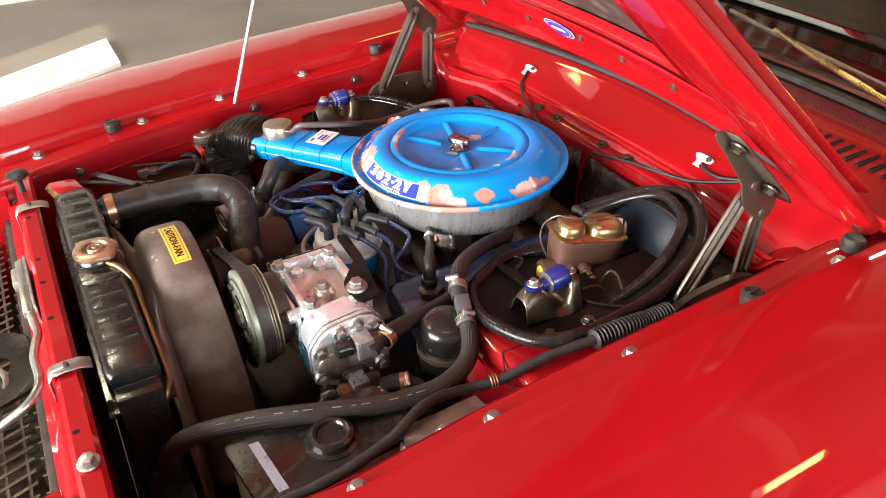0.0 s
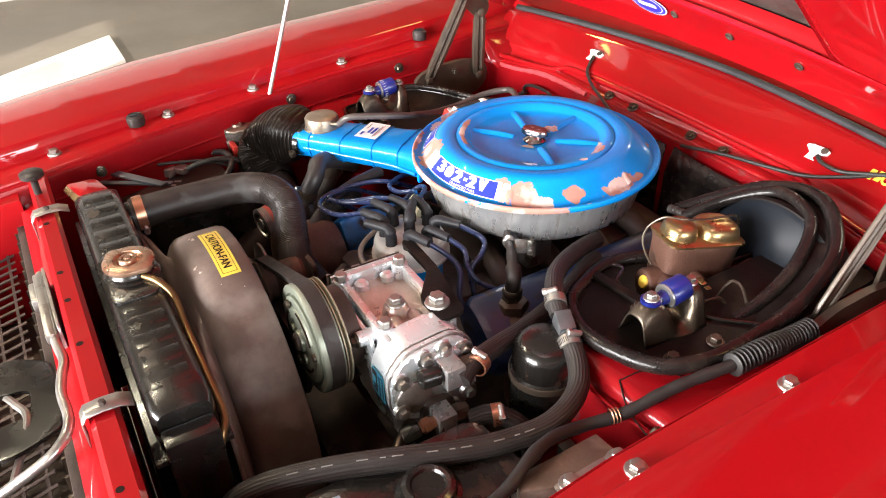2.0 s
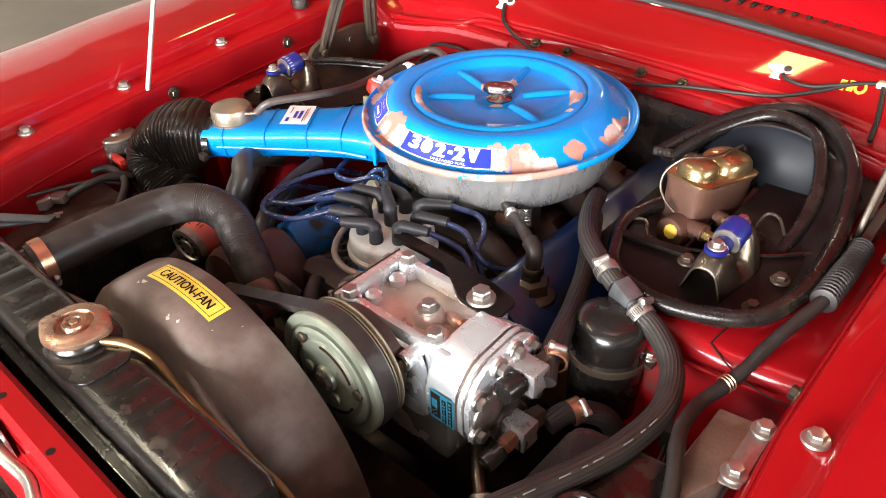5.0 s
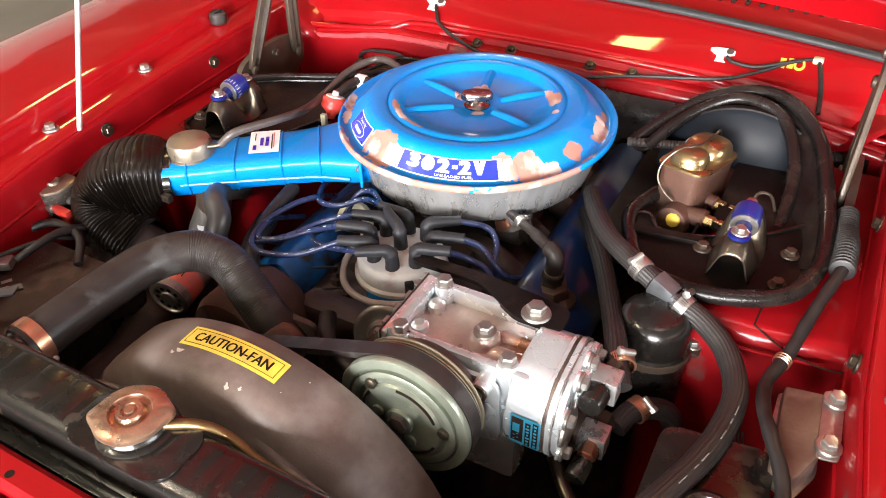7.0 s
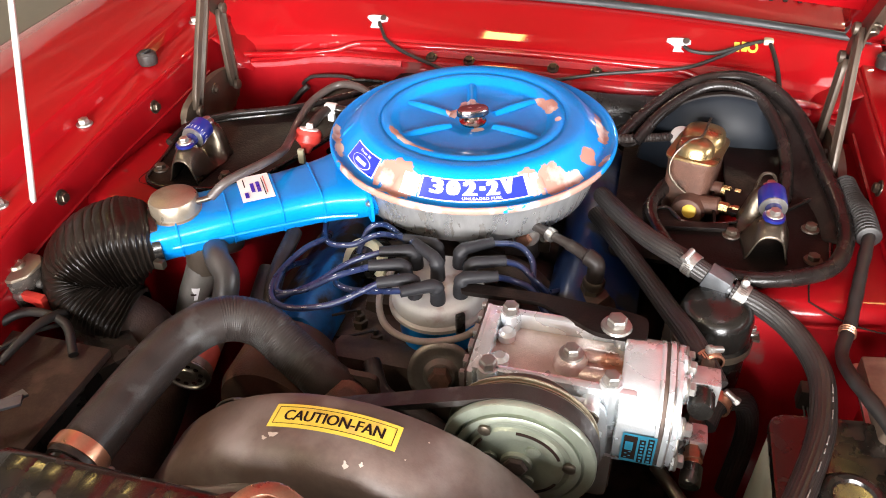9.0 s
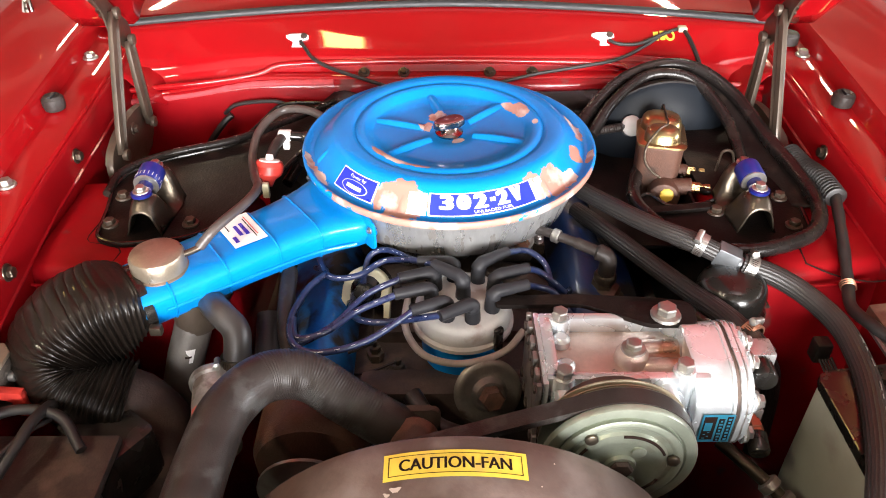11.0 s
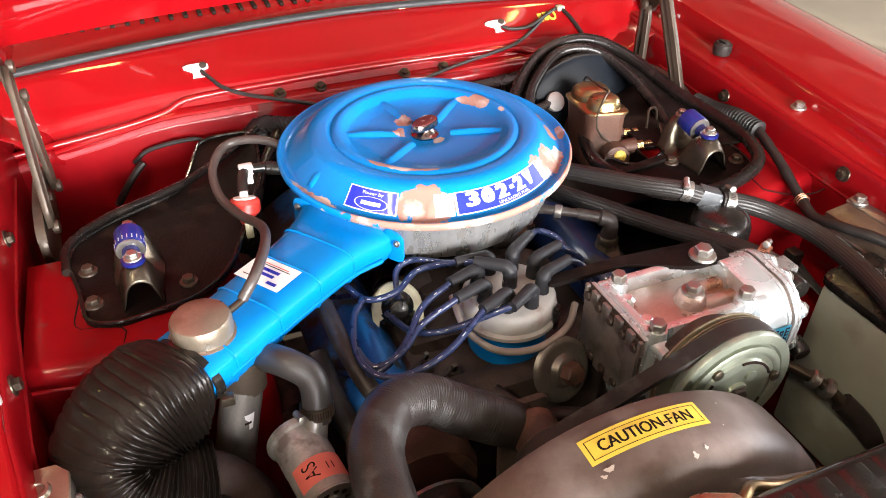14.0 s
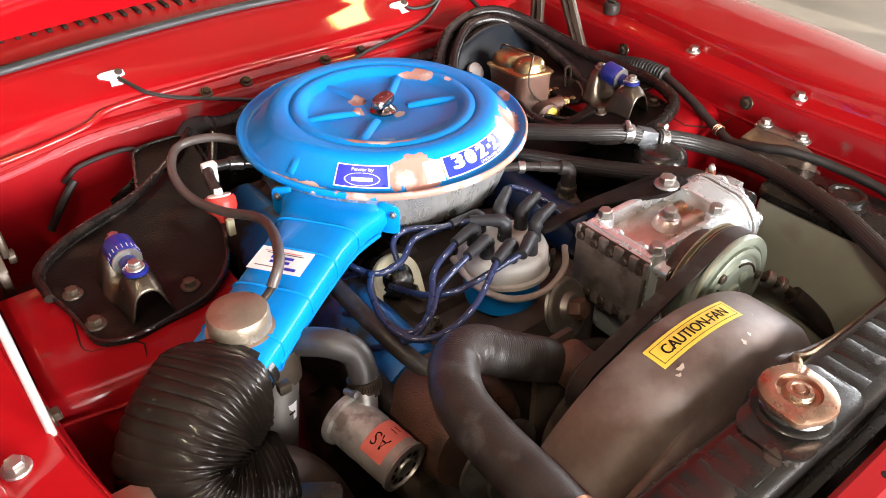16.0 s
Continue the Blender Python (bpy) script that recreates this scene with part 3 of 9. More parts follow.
def build_tower(s):
    side = "driver-side" if s > 0 else "passenger-side"
    t = thing("shock_tower", (s * 0.44, -0.05, 0.5), f"red pressed-steel {side} shock tower with a rounded front shoulder", "shock tower", "shock towers")
    bm = bmesh.new()
    rows = []
    x0 = 0.375 if s > 0 else 0.30
    x1 = 0.574 if s > 0 else 0.54
    for x in [x0 + i * (x1 - x0) / 12 for i in range(13)]:
        dip = -0.012 * max(0, (0.40 - x) / 0.1)
        y0 = -0.20 - 0.012 * math.sin((x - 0.3) / 0.24 * math.pi)
        if s > 0:
            back = [V(s * x, 0.20, 0.884 + dip)]
        else:
            back = [V(s * x, 0.020, 0.50), V(s * x, 0.006, 0.868 + dip), V(s * x, 0.002, 0.879 + dip), V(s * x, -0.007, 0.884 + dip)]
        row = back + [V(s * x, -0.05, 0.884 + dip), V(s * x, y0 + 0.05, 0.886 + dip), V(s * x, y0 + 0.012, 0.884 + dip)]
        for k in range(1, 6):
            a = k / 6 * math.pi / 2
            row.append(V(s * x, y0 + 0.012 - 0.020 * math.sin(a), 0.884 + dip - 0.020 * (1 - math.cos(a))))
        row += [V(s * x, y0 - 0.012, 0.855 + dip), V(s * x, y0 - 0.030, 0.75), V(s * x, y0 - 0.055, 0.60), V(s * x, y0 - 0.07, 0.42)]
        rows.append(row)
    side_wall = [[V(p.x, p.y, p.z) for p in rows[0]], [V(s * (x0 - 0.015), p.y + 0.01, p.z - 0.03 if p.z > 0.8 else p.z) for p in rows[0]], [V(s * (x0 - 0.03), min(p.y + 0.03, 0.2), min(p.z, 0.6)) for p in rows[0]]]
    grid(bm, side_wall[::-1] + rows[1:])
    solid(part("pressing", bm, RED_BAY, t), 0.0014, -1)
    # raised seam step on the shoulder
    bm = bmesh.new()
    tube(bm, [(s * 0.36, -0.223, 0.868), (s * 0.45, -0.232, 0.866), (s * 0.535, -0.222, 0.868)], 0.0022, 14, 6)
    part("seam", bm, RED_BAY, t)
    if s < 0:
        for line in ([(-0.477, -0.047, 0.8852), (-0.482, -0.10, 0.8852), (-0.486, -0.150, 0.8852), (-0.46, -0.160, 0.8854), (-0.434, -0.172, 0.8854), (-0.437, -0.195, 0.8835)], [(-0.437, -0.195, 0.8835), (-0.441, -0.206, 0.880), (-0.446, -0.222, 0.866), (-0.45, -0.228, 0.845)]):
            bm = bmesh.new()
            tube(bm, line, 0.0011, 20, 5)
            part("panel_groove", bm, INK, t)
    if s > 0:
        for line in ([(0.491, -0.140, 0.8855), (0.465, -0.158, 0.8856), (0.458, -0.175, 0.8856), (0.455, -0.206, 0.883)], [(0.455, -0.206, 0.883), (0.49, -0.223, 0.876), (0.53, -0.230, 0.872), (0.562, -0.228, 0.874)]):
            bm = bmesh.new()
            tube(bm, line, 0.0011, 20, 5)
            part("panel_groove", bm, INK, t)
    # dark reinforcing tray
    tray = thing("tower_brace", (s * 0.4, 0.02, 0.89), f"grimy black pressed-steel brace bolted on the {side} shock tower", "chassis brace", "tower braces")
    if s > 0:
        out = [(0.300, -0.168), (0.365, -0.192), (0.440, -0.188), (0.484, -0.155), (0.502, -0.02), (0.485, 0.02), (0.44, -0.03), (0.40, -0.055), (0.362, -0.078), (0.305, -0.090), (0.285, -0.05), (0.264, -0.065), (0.280, -0.12)]
    else:
        out = [(0.345, -0.155), (0.44, -0.170), (0.475, -0.155), (0.480, -0.09), (0.493, -0.03), (0.485, 0.015), (0.437, 0.052), (0.335, 0.10), (0.29, 0.25), (0.20, 0.25), (0.22, 0.10), (0.30, -0.11)]
    bm = bmesh.new()
    pts = round_outline([(s * x, y, 0.885) for x, y in out], 0.03)
    prism(bm, pts, (0, 0, 0.004), 0.001)
    part("plate", bm, BRACE, tray)
    bm = bmesh.new()
    ring = [V(p.x * 0.985 + s * 0.006, p.y * 0.985, 0.891) for p in pts]
    tube(bm, ring + [ring[0]], 0.0028, 120, 8)
    part("rolled_edge", bm, BLACK, tray)
    if s > 0:
        for p in ((0.466, -0.131), (0.470, -0.062), (0.369, -0.098)):
            bolt(tray, (p[0], p[1], 0.8895), size=0.0105, material=HINGE)
        bm = bmesh.new()
        prism(bm, [(0.270, -0.108, 0.889), (0.366, -0.094, 0.889), (0.366, -0.080, 0.889), (0.270, -0.093, 0.889)], (0, 0, 0.007), 0.002)
        part("opening_flange", bm, BRACE, tray)
        # deep lips with a trough between them, arching over the booster
        outer = [(0.205, 0.13, 0.888), (0.240, 0.175, 0.914), (0.295, 0.215, 0.947), (0.360, 0.225, 0.967), (0.415, 0.205, 0.967), (0.465, 0.155, 0.942), (0.492, 0.060, 0.916), (0.503, -0.030, 0.911), (0.503, -0.105, 0.908), (0.480, -0.160, 0.903), (0.428, -0.187, 0.898), (0.370, -0.192, 0.893), (0.310, -0.168, 0.889), (0.281, -0.12, 0.888), (0.264, -0.065, 0.888), (0.275, -0.010, 0.888), (0.298, 0.040, 0.886)]
        inner = [(0.232, 0.12, 0.893), (0.270, 0.165, 0.928), (0.325, 0.195, 0.959), (0.373, 0.190, 0.966), (0.412, 0.172, 0.953), (0.440, 0.115, 0.926), (0.448, 0.055, 0.900), (0.446, 0.000, 0.880)]
        for name, line, r, n in (("outer_lip", outer, 0.0105, 150), ("inner_lip", inner, 0.0095, 90)):
            bm = bmesh.new()
            tube(bm, line, lambda u, q, r=r: r + 0.0004 * noise.noise((q * 25, r, 0)), n, 16)
            part(name, bm, AGED_HOSE, tray)
        bm = bmesh.new()
        a, b = spline(outer[:9], 60)[0], spline(inner + [(0.446, -0.040, 0.882)], 60)[0]
        grid(bm, [[p.lerp(q, k / 4) - V(0, 0, 0.006 + 0.006 * math.sin(math.pi * k / 4)) for k in range(5)] for p, q in zip(a, b)])
        solid(part("trough", bm, BRACE, tray), 0.003)
        bm = bmesh.new()
        prism(bm, round_outline([(0.215, -0.10, 0.828), (0.375, -0.10, 0.828), (0.40, 0.25, 0.828), (0.215, 0.25, 0.828)], 0.02), (0, 0, 0.006), 0.002)
        prism(bm, round_outline([(0.365, -0.045, 0.880), (0.50, -0.03, 0.880), (0.49, 0.24, 0.880), (0.365, 0.24, 0.880)], 0.02), (0, 0, 0.008), 0.002)
        part("lower_tray", bm, BRACE, tray)
        bm = bmesh.new()
        prism(bm, [(0.352, -0.19, 0.60), (0.352, -0.19, 0.884), (0.352, 0.25, 0.884), (0.352, 0.25, 0.60)], (-0.004, 0, 0), 0.001)
        part("inner_skirt", bm, BRACE, tray)
    else:
        for p in ((-0.464, -0.120), (-0.468, -0.052), (-0.355, -0.119)):
            bolt(tray, (p[0], p[1], 0.8895), size=0.0105, material=HINGE)
    return t


def build_shock_mount(s):
    c = V(s * 0.409, -0.122, 0)
    m = thing("shock_mount", (c.x, c.y, 0.897), "olive plated upper shock mount with a blue bushing and bolt", "shock mount", "shock mounts")
    # saddle: a round hump that opens to the front, a dip for the bushing and a second hump behind it
    half = [(1.0, 0.0), (0.93, 0.10), (0.86, 0.24), (0.78, 0.42), (0.70, 0.60), (0.61, 0.76), (0.48, 0.89), (0.30, 0.97), (0.12, 1.0)]
    arch = [(-u, h) for u, h in half] + half[::-1]
    k = 1.0 if s > 0 else 0.92
    bm = bmesh.new()
    grid(bm, [[V(c.x + u * w * k, c.y + y, 0.8893 + 0.050 * lift * h) for u, h in arch] for y, lift, w in (
        (-0.024, 0.70, 0.0265), (-0.022, 0.75, 0.0262), (-0.016, 0.90, 0.0265), (-0.008, 0.99, 0.027), (0.004, 1.0, 0.028), (0.012, 0.95, 0.029), (0.018, 0.80, 0.030),
        (0.024, 0.52, 0.031), (0.030, 0.30, 0.032), (0.038, 0.20, 0.033), (0.046, 0.22, 0.034), (0.052, 0.40, 0.034), (0.056, 0.72, 0.034), (0.059, 0.98, 0.033), (0.063, 1.08, 0.032), (0.072, 1.08, 0.032), (0.075, 1.04, 0.032))])
    solid(part("saddle", bm, OLIVE, m, angle=70), 0.0022, -1)
    bolt(m, (c.x, c.y + 0.067, 0.9435), (0, 0, 1), 0.009)
    e = V(c.x + s * 0.001, c.y + 0.037, 0.9405)
    ax = V(s * 0.02, -0.99, -0.12).normalized()
    bm = bmesh.new()
    lathe(bm, [(0.008, -0.020), (0.014, -0.020), (0.0170, -0.017), (0.0175, 0.010), (0.016, 0.012), (0.006, 0.012)], frame_at(e, ax), 28)
    bush = part("bushing", bm, POLY, m, "dark blue polyurethane bushing")
    bm = bmesh.new()
    lathe(bm, [(0.008, 0.0125), (0.0165, 0.0125), (0.0170, 0.0135), (0.0165, 0.0150), (0.008, 0.0152)], frame_at(e, ax), 28)
    part("cup_washer", bm, SILVER, bush, "bare steel cup washer")
    bm = bmesh.new()
    lathe(bm, [(0.006, 0.0153), (0.0100, 0.0154), (0.0098, 0.018), (0.0090, 0.025), (0.007, 0.027), (0.004, 0.0272)], frame_at(e, ax), 24)
    part("bushing_end", bm, POLY, bush)
    for a in range(20 if s < 0 else 0):
        an = a / 20 * 2 * math.pi
        bm = bmesh.new()
        mm = frame_at(e, ax) @ Matrix.Rotation(an, 4, "Z")
        box(bm, (0.0176, 0, 0.006), (0.0006, 0.0010, 0.006), 0, mm)
        part("mark", bm, CAP_GREY, bush)
    bm = bmesh.new()
    lathe(bm, [(0.010, 0.9385), (0.0135, 0.939), (0.0135, 0.943), (0.010, 0.9445)], Matrix.Translation((c.x, c.y, 0)), 24)
    part("washer", bm, POLY, m, "blue polyurethane washer")
    bolt(m, (c.x, c.y, 0.944), (0, -0.05, 1), 0.0095)
    return m


def seal_y(x):
    return 0.363 + 0.075 * (1 - min(1, abs(x) / 0.60) ** 1.6)


def seal_z(x):
    return 0.985 + 0.010 * (1 - (abs(x) / 0.6) ** 2)


def build_cowl():
    c = thing("cowl_panel", (0, 0.35, 0.9), "glossy red cowl and firewall panel across the rear of the engine bay", "cowl panel", kind="structure")
    xs = [-0.60 + i * 0.04 for i in range(31)]
    bm = bmesh.new()
    rows = []
    for x in xs:
        sy, sz = seal_y(x), seal_z(x)
        edge = max(0, (abs(x) - 0.34) / 0.26)
        by, bz = 0.285 - 0.02 * edge, 0.925 - 0.035 * edge
        ky, kz = 0.305 - 0.012 * edge, 0.934 - 0.028 * edge
        row = [V(x, by - 0.010, bz - 0.004), V(x, by, bz), V(x, by + 0.012, bz + 0.001), V(x, ky, kz), V(x, ky + 0.002, kz + 0.003), V(x, ky + 0.004, kz + 0.012), V(x, ky + 0.008, kz + 0.016)]
        for k in range(1, 7):
            t = k / 7
            row.append(V(x, ky + 0.008 + (sy - 0.014 - ky - 0.008) * t, kz + 0.016 + (sz - 0.006 - kz - 0.016) * t ** 0.9))
        row += [V(x, sy - 0.010, sz - 0.004), V(x, sy + 0.012, sz - 0.003), V(x, sy + 0.016, sz - 0.020), V(x, sy + 0.034, sz - 0.022)]
        rows.append(row)
    grid(bm, rows)
    solid(part("cowl_face", bm, RED, c), 0.0014, -1)
    bm = bmesh.new()
    rows = []
    for x in xs:
        edge = max(0, (abs(x) - 0.34) / 0.26)
        by, bz = 0.285 - 0.02 * edge, 0.925 - 0.035 * edge
        rows.append([V(x, by - 0.010, bz - 0.004), V(x, by - 0.013, bz - 0.018), V(x, 0.262, 0.86), V(x, 0.262, 0.70), V(x, 0.23, 0.45)])
    grid(bm, rows)
    solid(part("firewall", bm, RED_BAY, c, "dull red firewall with stains"), 0.0014, -1)
    # dark sound deadening below the flange, driver side
    bm = bmesh.new()
    grid(bm, [[V(x, 0.268 - 0.012 * math.sin((x - 0.06) * 14), 0.905 - 0.06 * max(0, x - 0.36)), V(x, 0.252, 0.86), V(x, 0.248, 0.72), V(x, 0.215, 0.47)] for x in [0.06 + i * 0.04 for i in range(13)]])
    solid(part("deadening_shade_sheet", bm, AGED_HOSE, c, "dark sheet on the firewall, for tarred sound deadening and for shade"), 0.004)
    # dark sheet painting the shade on the firewall's middle and passenger side
    bm = bmesh.new()
    grid(bm, [[V(x, 0.266, 0.898 - 0.5 * max(0, -0.20 - x) + 0.006 * math.sin(x * 60)), V(x, 0.2575, 0.855 - 0.4 * max(0, -0.20 - x)), V(x, 0.2560, 0.71), V(x, 0.222, 0.46)] for x in [-0.34 + i * 0.02 for i in range(20)]])
    solid(part("deadening_shade_sheet", bm, AGED_HOSE, c, "dark sheet on the firewall, for tarred sound deadening and for shade"), 0.003)
    # brushed sealer along the flange
    bm = bmesh.new()
    tube(bm, [(-0.58, 0.254, 0.886), (-0.45, 0.266, 0.898), (-0.34, 0.271, 0.914), (-0.20, 0.272, 0.917)], lambda u, s: 0.006 + 0.0018 * noise.noise((s * 60, 0, 0)), 60, 8, flat=0.7)
    part("sealer_bead", bm, mat("pink_seam_sealer", (0.45, 0.05, 0.06), 0.6, var=0.3, vscale=80, bump=0.6, bscale=220), c, "brushed pinkish seam sealer")
    # pressed outline round the middle field
    bm = bmesh.new()
    tube(bm, [(-0.56, 0.268, 0.905), (-0.42, 0.279, 0.915), (-0.335, 0.290, 0.925), (-0.29, 0.302, 0.937), (-0.15, 0.306, 0.940), (0, 0.308, 0.941), (0.15, 0.306, 0.940), (0.29, 0.302, 0.937), (0.335, 0.290, 0.925), (0.42, 0.279, 0.915), (0.56, 0.268, 0.905)], 0.0055, 80, 12)
    part("pressed_bead", bm, RED, c)
    for x in (-0.147, -0.077, 0.075, 0.150):
        bolt(c, (x, 0.287, 0.928), (0, -0.5, 1), 0.0095, True, OLIVE)
    # vent panel behind the seal
    bm = bmesh.new()
    rows = []
    for x in [-0.70 + i * 0.05 for i in range(29)]:
        bow = 0.10 * (1 - (abs(x) / 0.7) ** 2)
        rows.append([V(x, seal_y(min(max(x, -0.6), 0.6)) + 0.026, 0.974), V(x, seal_y(min(max(x, -0.6), 0.6)) + 0.034, 0.990), V(x, 0.485 + 0.2 * bow, 1.002), V(x, 0.56 + 0.5 * bow, 1.0055), V(x, 0.64 + 0.6 * bow, 1.004)])
    grid(bm, rows)
    solid(part("vent_panel", bm, RED, c), 0.0014, -1)
    for i in range(48):
        x = -0.58 + i * 0.0247
        bm = bmesh.new()
        box(bm, (x, 0.510 + 0.02 * (1 - (abs(x) / 0.7) ** 2), 1.0042), (0.0075, 0.060, 0.006), 0.001, seg=1)
        part("vent_slot", bm, INK, c)
    # rubber seal
    bm = bmesh.new()
    tube(bm, [(x, seal_y(x), seal_z(x) + 0.004) for x in [-0.585 + i * 0.065 for i in range(19)]], lambda u, s: 0.0072 + 0.0012 * noise.noise((s * 30, 3, 0)), 90, 10, flat=0.75)
    tagged(part("hood_seal", bm, DARK_RUBBER, None), "weathered black rubber hood seal along the cowl edge", "rubber seal")
    # end caps of the bay corners
    for s in (-1, 1):
        bm = bmesh.new()
        rows = []
        for k in range(7):
            t = k / 6
            y = 0.24 + 0.15 * t
            rows.append([V(s * (xi(y) + 0.005), y, zb(y) - 0.004), V(s * (xi(y) - 0.02), y, zb(y) - 0.018 - 0.01 * math.sin(t * 3)), V(s * (xi(y) - 0.05), y, 0.90 + 0.06 * t), V(s * (xi(y) - 0.075), y + 0.01, 0.885 + 0.065 * t)])
        grid(bm, rows)
        solid(part("corner_gusset", bm, RED_BAY, c), 0.0014)
    bm = bmesh.new()
    lathe(bm, [(0.013, 0), (0.017, 0.002), (0.0175, 0.018), (0.014, 0.022), (0.007, 0.021)], Matrix.Translation((0.606, 0.325, 0.962)), 20)
    part("rubber_stop", bm, RUBBER, c, "round black rubber hood stop")
    return c


HOOD_ANGLE = radians(41.8)
HOOD_Y, HOOD_Z = 0.245, 1.075


def hood_point(x, along, up=0.0):
    """A spot on the underside of the open hood: along from its rear edge, up off its underside."""
    d = V(0, -math.cos(HOOD_ANGLE), math.sin(HOOD_ANGLE))
    n = V(0, math.sin(HOOD_ANGLE), math.cos(HOOD_ANGLE))
    crown = 0.050 * (1 - min(1, abs(x) / 0.64) ** 2)
    return V(x * (1 - 0.09 * max(0, along)), HOOD_Y, HOOD_Z) + d * along + n * (up + crown)


def hood_beam(outline):
    """A pressed rail of the inner frame, between four corners in hood coordinates."""
    (x0, a0), (x1, a1), (x2, a2), (x3, a3) = outline
    bm = bmesh.new()
    rows = []
    for i in range(25):
        t = i / 24
        row = []
        for j in range(9):
            q = j / 8
            x = (x0 + (x1 - x0) * t) * (1 - q) + (x3 + (x2 - x3) * t) * q
            a = (a0 + (a1 - a0) * t) * (1 - q) + (a3 + (a2 - a3) * t) * q
            row.append(hood_point(x, a, 0.026 * (1 - min(1, min(q, 1 - q) / 0.12)) ** 1.5))
        rows.append(row)
    grid(bm, rows)
    return bm


def build_hood():
    h = thing("hood", (0, HOOD_Y, HOOD_Z), "open glossy red hood with pressed inner frame rails", "car hood")
    bm = bmesh.new()
    rows = []
    for i in range(25):
        a = i / 24 * 1.18 - 0.015
        row = []
        for j in range(25):
            x = -0.645 + 1.29 * j / 24
            up = 0.034 + 0.02 * (1 - (abs(x) / 0.645) ** 2) + 0.02 * math.sin(min(1, a / 1.1) * math.pi)
            if j in (0, 24):
                up = 0.002
            if j in (1, 23):
                up = 0.016
            row.append(hood_point(x, a, up))
        rows.append(row)
    grid(bm, rows)
    solid(part("skin", bm, RED, h), 0.0012, 1)
    rails = [[(-0.635, 0.0), (0.635, 0.0), (0.60, 0.125), (-0.60, 0.125)], [(0.638, 0.0), (0.638, 1.15), (0.42, 1.15), (0.335, 0.08)], [(-0.335, 0.08), (-0.42, 1.15), (-0.638, 1.15), (-0.638, 0.0)], [(-0.60, 1.02), (0.60, 1.02), (0.63, 1.15), (-0.63, 1.15)]]
    for r in rails:
        solid(part("frame_rail", hood_beam(r), RED, h), 0.0015, 1)
    for q in (-1, 1):
        bm = bmesh.new()
        grid(bm, [[hood_point(q * x, -0.088 + 1.20 * i / 30, up - 0.050 * (1 - min(1, x / 0.64) ** 2)) for x, up in ((0.520, 0.040), (0.526, 0.022), (0.530, 0.002), (0.538, -0.006), (0.600, -0.010), (0.630, -0.009), (0.640, -0.001), (0.642, 0.012))] for i in range(31)])
        solid(part("side_rail", bm, RED, h), 0.0015, 1)
    bm = bmesh.new()
    grid(bm, [[hood_point(-0.60 + 1.2 * i / 20, 0.05 + 1.05 * j / 8, 0.030) for j in range(9)] for i in range(21)])
    part("sound_mat", bm, DARK, h, "matt black underside between the rails")
    # steep rear rail, turned down to the seal
    def lip(x, k, off=0.0):
        q = 1 - (abs(x) / 0.64) ** 2
        top = hood_point(x, 0.125, -0.002)
        foot = V(x, 0.247 + 0.020 * q, 1.066 + 0.030 * q)
        return foot.lerp(top, k) + V(0, -0.83, -0.56) * (off - 0.006 * math.sin(math.pi * k))
    bm = bmesh.new()
    rows = []
    for i in range(33):
        x = -0.63 + 1.26 * i / 32
        rows.append([lip(x, 1.0), lip(x, 0.75), lip(x, 0.5), lip(x, 0.25), lip(x, 0.05), lip(x, 0.0), lip(x, 0.0) + V(0, 0.014, 0.005)])
    grid(bm, rows)
    solid(part("rear_lip", bm, RED, h), 0.0012, 1)
    # oval badge decal
    for name, w, q, material in (("badge", 0.043, 0.0, WHITE), ("badge_field", 0.040, 0.0006, DECAL_BLUE), ("badge_ring", 0.034, 0.0010, WHITE), ("badge_middle", 0.032, 0.0014, DECAL_BLUE)):
        bm = bmesh.new()
        pts = [lip(-0.002 + w * math.cos(k / 16 * math.pi), 0.62 + 0.66 * w / 0.14 * math.sin(k / 16 * math.pi), 0.0032 + q) for k in range(32)]
        bm.faces.new([bm.verts.new(p) for p in pts])
        part(name, bm, material, h)
    bm = bmesh.new()
    pts = [lip(-0.002 + 0.022 * math.cos(k / 10 * math.pi), 0.62 + 0.050 * math.sin(k / 10 * math.pi) + 0.012 * math.sin(k / 10 * math.pi * 3), 0.0052) for k in range(20)]
    bm.faces.new([bm.verts.new(p) for p in pts])
    part("badge_mark", bm, WHITE, h)
    for x, k in ((0.053, 0.55), (-0.12, 0.5), (0.17, 0.52), (-0.28, 0.5), (0.30, 0.5)):
        bm = bmesh.new()
        lathe(bm, [(0.0075, 0.0), (0.007, 0.0015), (0.0045, 0.0016), (0.004, 0.0004)], frame_at(lip(x, k, 0.002), (0, -0.83, -0.56)), 14)
        part("grommet", bm, HINGE, h)
    return h


